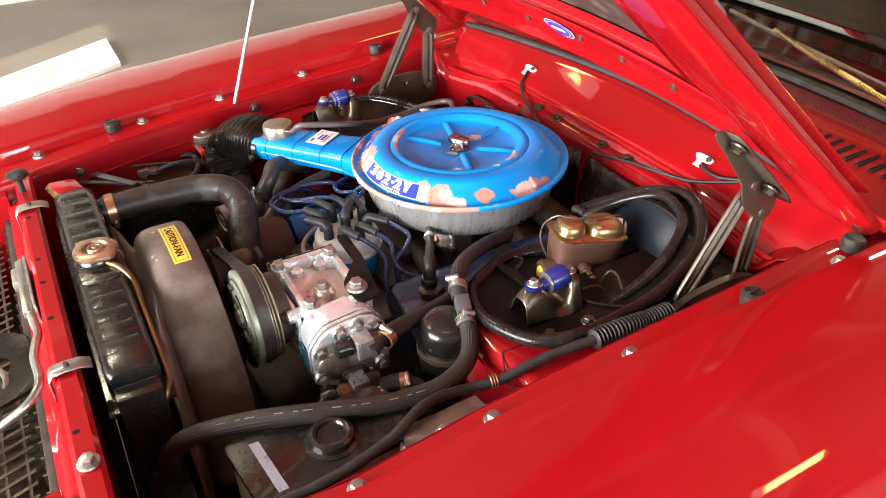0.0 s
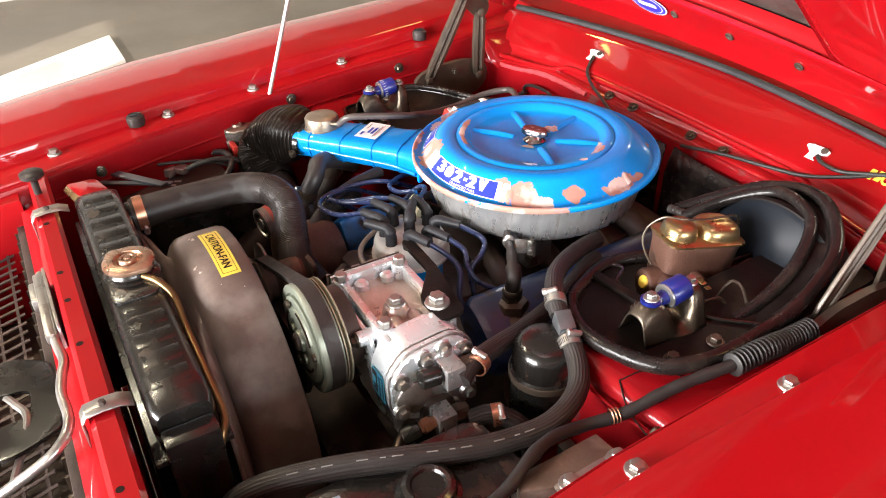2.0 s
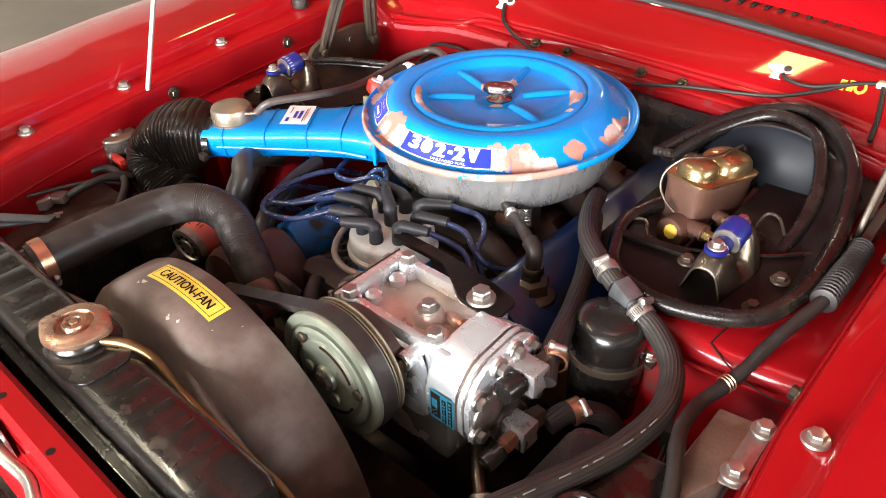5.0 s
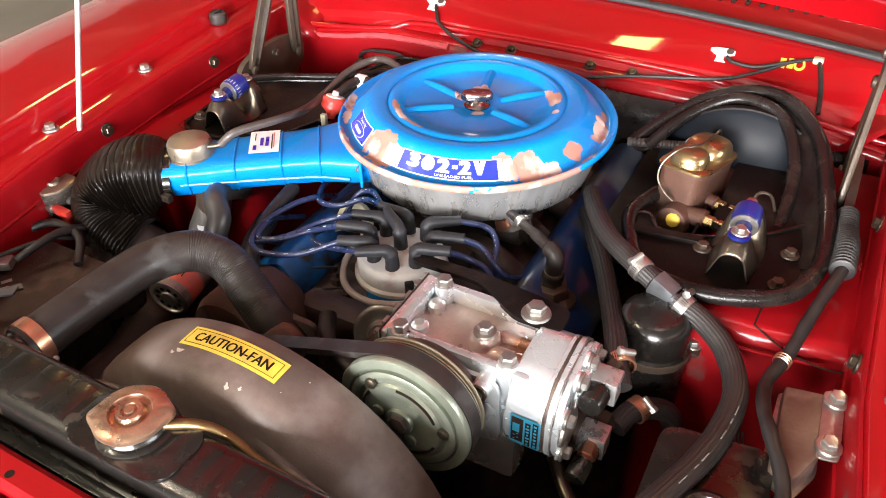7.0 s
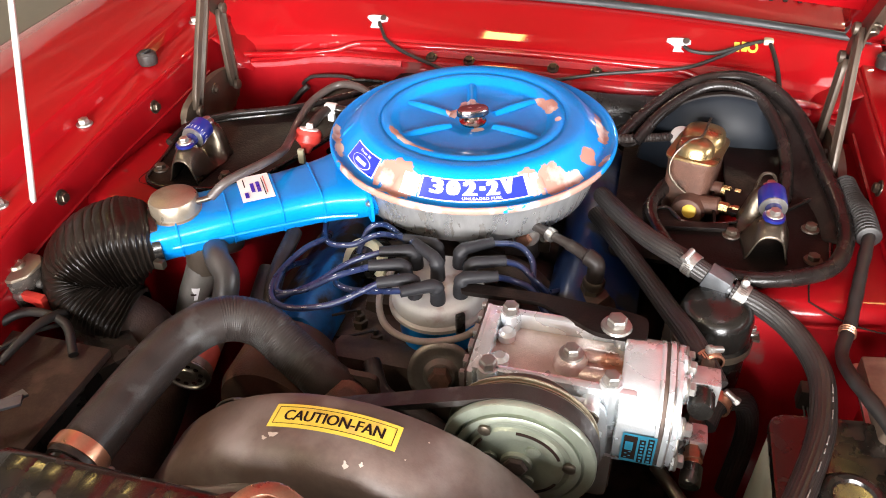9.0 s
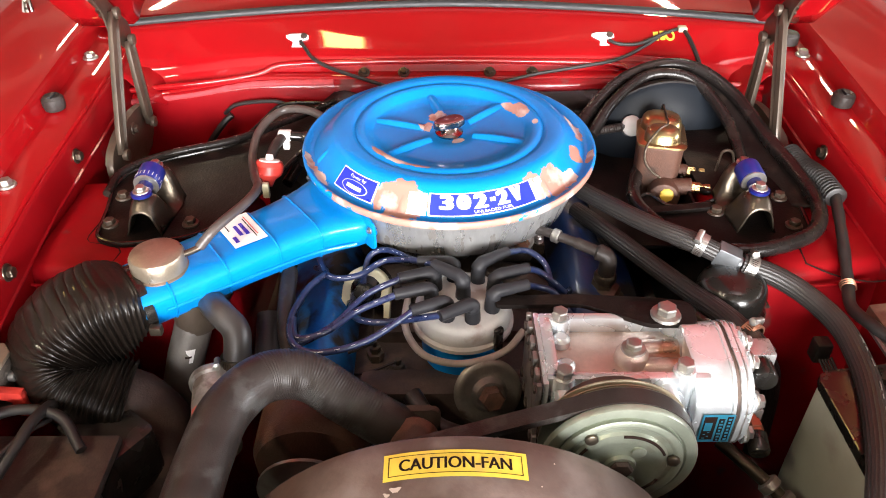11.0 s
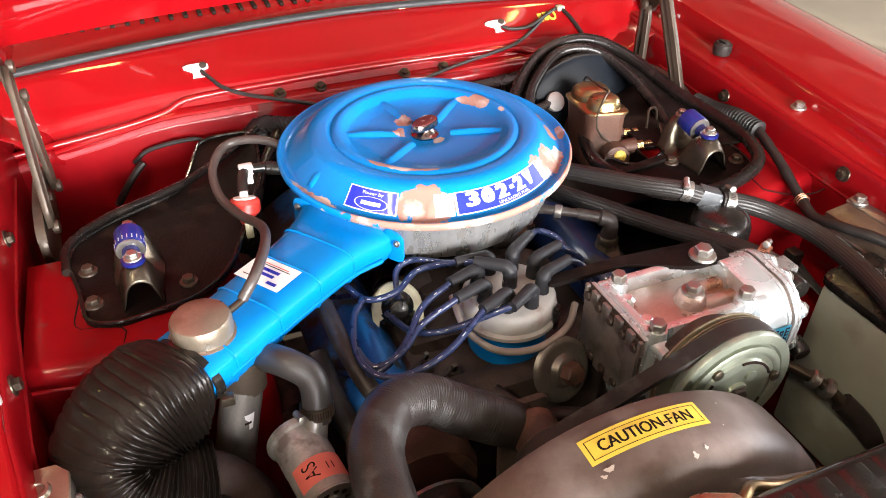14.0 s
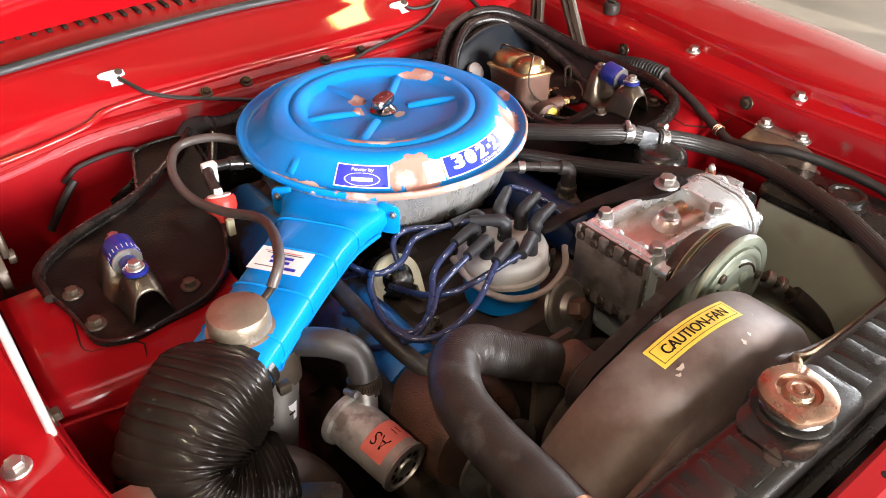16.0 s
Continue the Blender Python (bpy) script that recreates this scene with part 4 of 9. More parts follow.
def build_hinge(s):
    side = "driver-side" if s > 0 else "passenger-side"
    h = thing("hinge_linkage", (s * 0.525, 0.14, 0.83), f"brown phosphate-steel {side} hood hinge with two ribbed arms", "hood hinge", "hood hinges")
    x = s * 0.528
    bm = bmesh.new()
    pts = [V(x, y, z) for y, z in ((0.035, 0.875), (0.05, 0.90), (0.09, 0.915), (0.17, 0.918), (0.225, 0.905), (0.238, 0.872), (0.215, 0.835), (0.10, 0.815), (0.05, 0.84))]
    prism(bm, round_outline(pts, 0.025), (-s * 0.012, 0, 0), 0.004)
    part("base_plate", bm, HINGE, h)
    bolt(h, (x - s * 0.012, 0.145, 0.895), (-s, 0, 0), 0.009, True, HINGE)
    ua, ub = V(s * 0.512, 0.180, 1.075), V(s * 0.512, 0.212, 1.020)
    la, lb = V(s * 0.508, 0.072, 0.888), V(s * 0.508, 0.204, 0.878)
    for lo, hi in ((la, ua), (lb, ub)):
        d = (hi - lo).normalized()
        w = V(s, 0, 0).cross(d).normalized()
        bm = bmesh.new()
        prof = [(-0.014, 0.006), (-0.0125, 0.0), (-0.006, -0.002), (0.0, 0.003), (0.006, -0.002), (0.0125, 0.0), (0.014, 0.006)]
        rows = []
        n = (d.cross(w)).normalized()
        if n.x * s > 0:
            n = -n
        for k in range(9):
            t = k / 8
            p = lo.lerp(hi, t)
            taper = 1.12 - 0.25 * abs(t - 0.5) if k not in (0, 8) else 0.7
            rows.append([p + w * a * taper - n * b for a, b in prof])
        grid(bm, rows)
        arm = solid(part("arm", bm, HINGE, h), 0.003)
        for p in (lo, hi):
            bm = bmesh.new()
            lathe(bm, [(0.0085, -0.004), (0.0095, 0.0), (0.009, 0.004), (0.005, 0.0055)], frame_at(p + n * 0.003, n), 18)
            part("rivet", bm, HINGE, arm)
    # upper leaf bolted to the hood
    bm = bmesh.new()
    pts = [V(s * 0.518, y, z) for y, z in ((0.073, 1.182), (0.091, 1.184), (0.240, 1.036), (0.234, 1.010), (0.210, 1.002), (0.162, 1.048), (0.152, 1.087))]
    prism(bm, round_outline(pts, 0.010), (s * 0.003, 0, 0), 0.001)
    leaf = part("upper_leaf", bm, HINGE, h)
    bm = bmesh.new()
    a, b = V(s * 0.520, 0.092, 1.1835), V(s * 0.520, 0.238, 1.0385)
    grid(bm, [[a.lerp(b, k / 8) + V(s * w, 0.004 * w / 0.03 * k / 8, 0) for w in (0.0, 0.010, 0.022, 0.030 - 0.006 * (k in (0, 8)))] for k in range(9)])
    solid(part("leaf_flange", bm, HINGE, leaf), 0.003)
    for t in (0.14, 0.76):
        bolt(h, a.lerp(b, t) + V(s * 0.015, -0.003, -0.003), (0, -1, -1), 0.012, True, OLIVE)
    for p in (ua, ub):
        bm = bmesh.new()
        lathe(bm, [(0.008, 0), (0.0075, 0.002), (0.004, 0.003)], frame_at((s * 0.521, p.y, p.z), (s, 0, 0)), 16)
        part("pivot_head", bm, HINGE, leaf)
    return h


def build_support():
    r = thing("radiator_support", (0, -0.74, 0.5), "red radiator support bar with bolt holes across the front of the bay", "radiator support", kind="structure")
    bm = bmesh.new()
    rows = []
    for i in range(27):
        x = -0.52 + i * 0.04
        z = 0.926 - 0.02 * max(0, (abs(x) - 0.40) / 0.12)
        k = max(0, min(1, x / 0.4))
        b, f = -0.738 + 0.002 * k, -0.770
        rows.append([V(x, b + 0.003, z - 0.060), V(x, b, z - 0.006), V(x, b - 0.006, z), V(x, f + 0.006, z), V(x, f, z - 0.006), V(x, f - 0.002, z - 0.045), V(x, -0.795, z - 0.05)])
    grid(bm, rows)
    solid(part("bar", bm, RED, r), 0.0016, -1)
    for x in (-0.239, -0.086, -0.012, 0.091, 0.347):
        bm = bmesh.new()
        lathe(bm, [(0.0045, 0), (0.0045, 0.0006)], Matrix.Translation((x, -0.758, 0.9255)), 12)
        part("bolt_hole", bm, INK, r)
    bolt(r, (0.406, -0.752, 0.926), size=0.0125)
    bolt(r, (-0.43, -0.756, 0.924), size=0.012)
    bm = bmesh.new()
    prism(bm, [(-0.50, -0.742, 0.868), (0.50, -0.740, 0.868), (0.50, -0.740, 0.36), (-0.50, -0.742, 0.36)], (0, -0.002, 0))
    box(bm, (0, -0.700, 0.352), (1.0, 0.082, 0.012), 0)
    part("lower_panel", bm, RED_BAY, r)
    # mounting clips over the bar
    for x in (-0.272, 0.223):
        bm = bmesh.new()
        grid(bm, [[V(x + dx, -0.776, 0.890), V(x + dx, -0.776, 0.922), V(x + dx, -0.771, 0.930), V(x + dx, -0.754, 0.932), V(x + dx, -0.735, 0.931), V(x + dx, -0.722, 0.925)] for dx in (-0.012, 0.0, 0.012)])
        clip = solid(part("mounting_clip", bm, SILVER, r, "bare zinc mounting clip"), 0.002, 1)
        bolt(clip, (x, -0.752, 0.933), size=0.006, washer=False, material=DARK)
    bm = bmesh.new()
    lathe(bm, [(0.006, 0.0), (0.006, 0.028), (0.014, 0.030), (0.019, 0.034), (0.019, 0.040), (0.014, 0.043)], Matrix.Translation((-0.352, -0.758, 0.924)), 18)
    part("hood_buffer", bm, RUBBER, r, "black rubber hood buffer on a stud")
    return r


def build_front():
    # panel and condenser ahead of the support, latch bar and grille
    bm = bmesh.new()
    box(bm, (0, -0.80, 0.60), (0.98, 0.02, 0.50), 0.004)
    cond = thing("condenser", (0, -0.80, 0.35), "dark finned condenser ahead of the radiator", "condenser")
    part("core", bm, DARK, cond)
    for k in range(30):
        bm = bmesh.new()
        box(bm, (-0.46 + k * 0.032, -0.813, 0.60), (0.004, 0.006, 0.48), 0)
        part("fin", bm, HINGE, cond)
    g = thing("grille", (0, -1.0, 0.5), "dark front grille with thin horizontal slats and bright edges", "grille")
    for k in range(10):
        bm = bmesh.new()
        box(bm, (0, -1.215 - 0.004 * k, 0.84 - k * 0.034), (1.0, 0.040, 0.008), 0.002, Matrix.Identity(4))
        part("slat", bm, DARK, g)
    for k in range(14):
        bm = bmesh.new()
        box(bm, (-0.48 + k * 0.074, -1.22, 0.69), (0.006, 0.03, 0.34), 0.001)
        part("upright", bm, SILVER, g)
    p = thing("front_panel", (0, -0.95, 0.45), "red front valance panel under the hood lip", "body panel", kind="structure")
    bm = bmesh.new()
    grid(bm, [[V(x, -1.37, 0.62), V(x, -1.35, 0.84), V(x, -1.31, 0.865), V(x, -1.25, 0.868), V(x, -1.245, 0.84)] for x in [-0.6 + i * 0.1 for i in range(13)]])
    solid(part("lip", bm, RED, p), 0.0016)
    bm = bmesh.new()
    box(bm, (0, -1.06, 0.66), (1.30, 0.58, 0.012), 0.003)
    part("splash_tray", bm, DARK, p, "grimy splash tray behind the grille")
    for q in (-1, 1):
        bm = bmesh.new()
        box(bm, (q * 0.60, -1.06, 0.76), (0.012, 0.58, 0.22), 0.003)
        part("side_closer", bm, DARK, p)
    for q in (-1, 1):
        bm = bmesh.new()
        prism(bm, [(q * 0.40, -0.79, 0.90), (q * 0.47, -0.79, 0.90), (q * 0.50, -1.26, 0.86), (q * 0.44, -1.26, 0.86)], (0, 0, -0.14), 0.004)
        part("stay", bm, RED, p)
    sc = thing("stone_screen", (0, -0.98, 0.75), "bare metal expanded mesh screen ahead of the condenser", "mesh screen")
    for i in range(46):
        bm = bmesh.new()
        x = -0.52 + i * 0.024
        prism(bm, [(x, -0.83, 0.80), (x + 0.006, -0.83, 0.80), (x + 0.066, -1.16, 0.76), (x + 0.060, -1.16, 0.76)], (0, 0, 0.002))
        part("mesh_strand", bm, HINGE if i % 3 == 0 else DARK, sc)
    for i in range(12):
        bm = bmesh.new()
        box(bm, (0, -0.84 - i * 0.028, 0.799 - i * 0.0034), (1.12, 0.004, 0.003), 0)
        part("mesh_strand", bm, DARK, sc)
    k = thing("hood_latch", (0.05, -0.80, 0.78), "bare steel hood latch plate with a bent release rod", "hood latch")
    bm = bmesh.new()
    prism(bm, round_outline([(-0.14, -0.778, 0.915), (0.02, -0.776, 0.915), (0.03, -0.776, 0.86), (-0.02, -0.778, 0.83), (-0.13, -0.778, 0.84)], 0.012), (0, -0.004, 0), 0.001)
    part("plate", bm, SILVER, k)
    bm = bmesh.new()
    tube(bm, [(-0.14, -0.786, 0.90), (-0.06, -0.786, 0.902), (0.03, -0.786, 0.900), (0.078, -0.782, 0.900), (0.105, -0.788, 0.899), (0.137, -0.793, 0.898), (0.175, -0.791, 0.898), (0.200, -0.794, 0.897), (0.216, -0.806, 0.892), (0.222, -0.83, 0.88), (0.21, -0.90, 0.84)], 0.0065, 60, 10)
    part("release_rod", bm, SILVER, k, "bright bent release rod")
    bm = bmesh.new()
    prism(bm, round_outline([(-0.02, -0.93, 0.862), (-0.01, -0.84, 0.862), (0.02, -0.800, 0.862), (0.10, -0.797, 0.862), (0.15, -0.803, 0.862), (0.17, -0.85, 0.862), (0.18, -0.93, 0.862), (0.12, -0.93, 0.862), (0.112, -0.835, 0.862), (0.06, -0.83, 0.862), (0.05, -0.93, 0.862)], 0.012), (0, 0, -0.006), 0.0015)
    part("bracket", bm, BLACK, k, "glossy dark forked bracket")
    bm = bmesh.new()
    box(bm, (-0.05, -0.790, 0.902), (0.16, 0.012, 0.016), 0.004)
    box(bm, (-0.09, -0.798, 0.896), (0.05, 0.012, 0.020), 0.004)
    part("slider", bm, SILVER, k)
    bm = bmesh.new()
    tube(bm, [(0.03, -0.87, 0.85), (0.08, -0.85, 0.86), (0.12, -0.84, 0.86), (0.20, -0.87, 0.84)], 0.005, 30, 8)
    part("stay_rod", bm, SILVER, k)
    bolt(k, (-0.03, -0.783, 0.875), (0, -1, 0), 0.010)


def build_windscreen():
    w = thing("windscreen", (0, 0.75, 1.0), "raked windscreen in a dark seal with a bright lower moulding", "windscreen", kind="structure")

    def wp(x, t):
        y = 0.735 + 0.085 * (1 - (abs(x) / 0.7) ** 2) - 0.06
        return V(x, y + 0.62 * t, 1.03 + 0.46 * t)
    bm = bmesh.new()
    grid(bm, [[wp(-0.66 + 1.32 * i / 20, j / 6) for j in range(7)] for i in range(21)])
    pane = part("pane", bm, GLASS, w)
    solid(pane, 0.005)
    pane.visible_shadow = False
    bm = bmesh.new()
    tube(bm, [wp(-0.68 + 1.36 * i / 12, -0.02) for i in range(13)], 0.010, 50, 8)
    part("lower_moulding", bm, CHROME, w, "bright chrome lower moulding")
    bm = bmesh.new()
    tube(bm, [wp(-0.68 + 1.36 * i / 12, -0.055) for i in range(13)], 0.012, 50, 8)
    part("lower_seal", bm, RUBBER, w)
    for s in (-1, 1):
        bm = bmesh.new()
        tube(bm, [wp(s * 0.68, t / 4) for t in range(5)], 0.02, 16, 10)
        part("pillar", bm, RED, w)
    bm = bmesh.new()
    box(bm, (0, 1.34, 1.495), (1.3, 0.1, 0.03), 0.01)
    box(bm, (0, 2.0, 1.50), (1.35, 1.3, 0.03), 0.01)
    part("roof", bm, RED, w)
    d = thing("dashboard", (0, 1.1, 0.9), "dark padded dashboard behind the windscreen", "dashboard")
    bm = bmesh.new()
    box(bm, (0, 1.15, 0.95), (1.3, 0.5, 0.14), 0.04)
    part("pad", bm, DARK, d)
    b = thing("cabin_rear", (0, 2.4, 0.6), "dark cabin lining behind the seats", "car interior", kind="structure")
    bm = bmesh.new()
    box(bm, (0, 2.5, 1.0), (1.4, 0.1, 1.0), 0.02)
    part("lining", bm, DARK, b)
    for x0, x1 in ((0.47, -0.06), (-0.12, -0.58)):
        k = thing("wiper", (x0, 0.68, 1.02), "tan-weathered wiper arm with a slim black blade on the glass", "windscreen wiper", "wipers")
        bm = bmesh.new()
        tube(bm, [(x0 + 0.10, 0.60, 1.022), (x0, 0.648, 1.045), ((x0 + x1) / 2, 0.70, 1.075), (x1 + 0.14, 0.74, 1.085)], 0.006, 24, 8)
        part("arm", bm, BRASS, k, "tan arm")
        bm = bmesh.new()
        tube(bm, [(x0 - 0.06, 0.70, 1.060), (x1 + 0.14, 0.735, 1.080), (x1, 0.755, 1.090)], 0.005, 24, 6)
        part("blade", bm, SILVER, k)


def build_cabin_shell():
    c = thing("cabin_shell", (0, 1.8, 0.3), "glossy red cabin sides and tail behind the windscreen", "car body", kind="structure")
    for s in (-1, 1):
        bm = bmesh.new()
        grid(bm, [[V(s * 0.885, y, 0.30), V(s * 0.90, y, 0.62), V(s * 0.885, y, 0.90), V(s * 0.82, y, 0.985), V(s * 0.72, y, 0.995)] for y in [1.08 + 0.28 * k for k in range(8)]])
        solid(part("side_panel", bm, RED, c), 0.0015)
        bm = bmesh.new()
        loft(bm, [[V(s * 0.70, 2.35, 0.98), V(s * 0.70, 2.75, 0.98), V(s * 0.74, 2.75, 0.98), V(s * 0.74, 2.35, 0.98)], [V(s * 0.62, 2.30, 1.49), V(s * 0.62, 2.55, 1.49), V(s * 0.66, 2.55, 1.49), V(s * 0.66, 2.30, 1.49)]])
        part("rear_pillar", bm, RED, c)
    bm = bmesh.new()
    grid(bm, [[V(x, 2.60, 0.995), V(x, 3.00, 0.98), V(x, 3.06, 0.93), V(x, 3.06, 0.35)] for x in (-0.88, -0.4, 0.0, 0.4, 0.88)])
    solid(part("tail_panel", bm, RED, c), 0.0015)


def build_antenna():
    a = thing("antenna_base", (-0.757, 0.384, 0.985), "chrome antenna base with a thin mast on the fender", "antenna")
    z = zb(0.384) + 0.022
    bm = bmesh.new()
    prism(bm, round_outline([(-0.787, 0.366, z - 0.006), (-0.727, 0.366, z - 0.006), (-0.735, 0.402, z - 0.006), (-0.779, 0.402, z - 0.006)], 0.008), (0, 0, 0.012), 0.003)
    part("foot", bm, CHROME, a)
    bm = bmesh.new()
    lathe(bm, [(0.013, 0), (0.011, 0.02), (0.007, 0.04), (0.003, 0.05), (0.0022, 0.75), (0.003, 0.752), (0.001, 0.756)], frame_at((-0.757, 0.386, z), (0, 0.25, 1)), 14)
    part("mast", bm, CHROME, a)


def build_prop():
    p = thing("hood_prop", (-0.546, -0.300, 0.895), "pale bare steel prop rod holding the hood open", "prop rod")
    a, d = V(-0.5455, -0.302, 0.893), V(-0.0235, 0.378, 1.0)
    # top end where it meets the hood
    n = V(0, math.sin(HOOD_ANGLE), math.cos(HOOD_ANGLE))
    t = (hood_point(0, 0, -0.002) - a).dot(n) / d.dot(n)
    top = a + d * t
    bm = bmesh.new()
    tube(bm, [a + V(0.004, 0.012, -0.006), a + V(0.004, -0.004, -0.010), a, a + d * 0.02, a + d * (t * 0.5), top], 0.0042, 60, 12)
    part("rod", bm, mat("pale_zinc_rod", (0.48, 0.46, 0.43), 0.35, 0.6, var=0.15, vscale=40, bump=0.1), p)
    bm = bmesh.new()
    lathe(bm, [(0.004, 0), (0.011, 0.001), (0.011, 0.008), (0.004, 0.010)], frame_at(a + V(-0.006, 0.006, -0.006), (1, 0, 0)), 14)
    part("pivot_bush", bm, RUBBER, p)


def build_undertray():
    u = thing("undertray", (0, -0.2, 0.3), "grimy black crossmember and undertray below the engine", "undertray", kind="structure")
    bm = bmesh.new()
    box(bm, (0, -0.22, 0.36), (1.06, 1.02, 0.05), 0.01)
    part("pan", bm, DARK, u)
    bm = bmesh.new()
    box(bm, (0, -0.40, 0.44), (1.0, 0.12, 0.12), 0.02)
    part("crossmember", bm, DARK, u)


build_garage()
build_undertray()
for side in (-1, 1):
    build_fender(side)
    build_tower(side)
    build_shock_mount(side)
build_cowl()
build_hood()
for side in (-1, 1):
    build_hinge(side)
build_support()
build_front()
build_windscreen()
build_cabin_shell()
build_antenna()
build_prop()


# ---- the air cleaner ----
LID = V(-0.001, -0.006, 0.0)
LID_TILT = Matrix.Translation((0.002, 0, 0.95)) @ Matrix.Rotation(radians(0.6), 4, "X") @ Matrix.Translation((-0.002, 0, -0.95))
BAND = ((0.1910, 0.9500), (0.1660, 0.9765))


def band_place(mid, lift):
    """Places on the lid's sloping band: u runs round it from the angle mid, v up the slope from its middle."""
    (r0, z0), (r1, z1) = BAND
    slope = math.hypot(r1 - r0, z1 - z0)

    def place(u, v):
        t = 0.5 + v / slope
        r, z = r0 + (r1 - r0) * t, z0 + (z1 - z0) * t
        an = mid + u / 0.187
        n = V((z1 - z0) * math.cos(an), (z1 - z0) * math.sin(an), -(r1 - r0)).normalized()
        return LID_TILT @ (V(LID.x + r * math.cos(an), LID.y + r * math.sin(an), z) + n * lift)
    return place


def build_air_cleaner():
    a = thing("air_cleaner", (0, 0, 0.86), "round blue air cleaner with flaked paint and a long snorkel", "air cleaner")
    seg = 96
    bm = bmesh.new()
    prof = [(0.197, 0.9445), (0.205, 0.9445), (0.2085, 0.947), (0.2088, 0.953), (0.2072, 0.9555), (0.2050, 0.9558), (0.2025, 0.9530), (0.1990, 0.9498), (0.1945, 0.9490), (0.1910, 0.9500), (0.1660, 0.9765), (0.1620, 0.9795), (0.157, 0.9815), (0.150, 0.9822), (0.140, 0.9820),
            (0.1345, 0.9805), (0.1325, 0.9785), (0.1305, 0.9805), (0.124, 0.9820), (0.116, 0.9800), (0.110, 0.9735), (0.105, 0.9705), (0.080, 0.9690), (0.050, 0.9685), (0.034, 0.9680), (0.028, 0.9655), (0.006, 0.965)]
    lathe(bm, prof, LID_TILT @ Matrix.Translation((LID.x, LID.y, 0)), seg)
    lid = part("lid", bm, LID_BLUE, a, "blue lid with flaked patches down to pink primer", angle=60)
    for turn in (44, 104, 164, 219, 341):
        an = radians(turn)
        bm = bmesh.new()
        rows = []
        for i in range(7):
            t = i / 6
            r = 0.036 + 0.080 * t
            h = 0.0048 * (math.sin(math.pi * (0.22 + 0.70 * t)))
            c, sn = math.cos(an), math.sin(an)
            rows.append([LID_TILT @ V(LID.x + r * c - w * sn, LID.y + r * sn + w * c, 0.9688 + 0.003 * t + q * h) for w, q in ((-0.0075, -0.2), (-0.004, 0.7), (-0.0014, 1), (0.0014, 1), (0.004, 0.7), (0.0075, -0.2))])
        grid(bm, rows)
        part("rib", bm, LID_BLUE, lid)
    for an in (-164, -109, -48, 16, 84, 140):
        bm = bmesh.new()
        rows = []
        (r0, z0), (r1, z1) = BAND
        for i in range(6):
            t = i / 5
            r, z = r0 + (r1 - r0) * t - 0.001, z0 + (z1 - z0) * t
            rows.append([LID_TILT @ V(LID.x + r * math.cos(radians(an + d)), LID.y + r * math.sin(radians(an + d)), z + q * 0.004 * math.sin(math.pi * min(1, t + 0.25))) for d, q in ((-2.6, -0.2), (-1.4, 0.8), (0, 1), (1.4, 0.8), (2.6, -0.2))])
        grid(bm, rows)
        part("band_ridge", bm, LID_BLUE, lid)
    # wing nut knob
    k = LID_TILT @ V(LID.x, LID.y, 0.9655)
    bm = bmesh.new()
    lathe(bm, [(0.019, 0), (0.020, 0.003), (0.014, 0.008), (0.012, 0.012)], Matrix.Translation(k), 24)
    sect = []
    for z, q in ((0.010, 0.80), (0.013, 1.0), (0.018, 1.0), (0.021, 0.93), (0.0225, 0.7)):
        sect.append([k + Matrix.Rotation(radians(28), 3, "Z") @ V(0.024 * q * math.cos(j / 12 * math.pi), 0.0125 * q * math.sin(j / 12 * math.pi) * (1 + 0.25 * math.cos(j / 12 * math.pi) ** 2), z) for j in range(24)])
    loft(bm, sect)
    wn = part("wing_nut", bm, mat("tarnished_chrome", (0.32, 0.27, 0.26), 0.16, 1.0, var=0.25, vscale=60, bump=0.05), a, "tarnished chrome oval wing nut")
    bm = bmesh.new()
    loft(bm, [[k + Matrix.Rotation(radians(28), 3, "Z") @ V(0.0215 * q * math.cos(j / 12 * math.pi), 0.0110 * q * math.sin(j / 12 * math.pi) * (1 + 0.25 * math.cos(j / 12 * math.pi) ** 2), z) for j in range(24)] for z, q in ((0.0205, 1.0), (0.0226, 0.97), (0.0236, 0.85), (0.0240, 0.5))])
    part("cap_inlay", bm, mat("dark_red_inlay", (0.085, 0.014, 0.013), 0.42, coat=0.15, var=0.25, vscale=90, bump=0.1, second=(0.30, 0.22, 0.20), mscale=160, mlo=0.64, mhi=0.68), wn, "dark red inlay with worn script")
    # decals on the band
    mid = radians(-75.5)
    place = band_place(mid, 0.0007)
    sl = 0.0315
    part("number_decal", patch(-0.077, 0.075, -0.0150, 0.0145, place, 24, 4), WHITE, a)
    part("number_field", patch(-0.0745, 0.068, -0.0135, 0.0130, band_place(mid, 0.0012), 24, 4), DECAL_BLUE, a, "blue engine size decal")
    up = band_place(mid, 0.0017)
    for k, (sign, u0) in enumerate((("3", -0.0510), ("0", -0.0285), ("2", -0.0060), ("2", 0.0245), ("V", 0.0450))):
        for du in (-0.0022, -0.0011, 0.0, 0.0011, 0.0022):
            print_on(sign, 0.0185, 0.0150 if k < 3 else 0.0135, lambda u, v, q=du + u0 - 0.002, h=0.0030 + 0.00001 * du: up(u + q, v + h), WHITE, a, "lettering", 0.02)
    part("lettering", patch(0.0050, 0.0125, 0.0005, 0.0055, up, 4, 1), WHITE, a)
    print_on("UNLEADED FUEL", 0.0034, 0.052, lambda u, v: up(u + 0.008, v - 0.0102), WHITE, a, "small_lettering")
    mid2 = radians(-133)
    part("maker_decal", patch(-0.0365, 0.0355, -0.0150, 0.0145, band_place(mid2, 0.0007), 14, 4), WHITE, a)
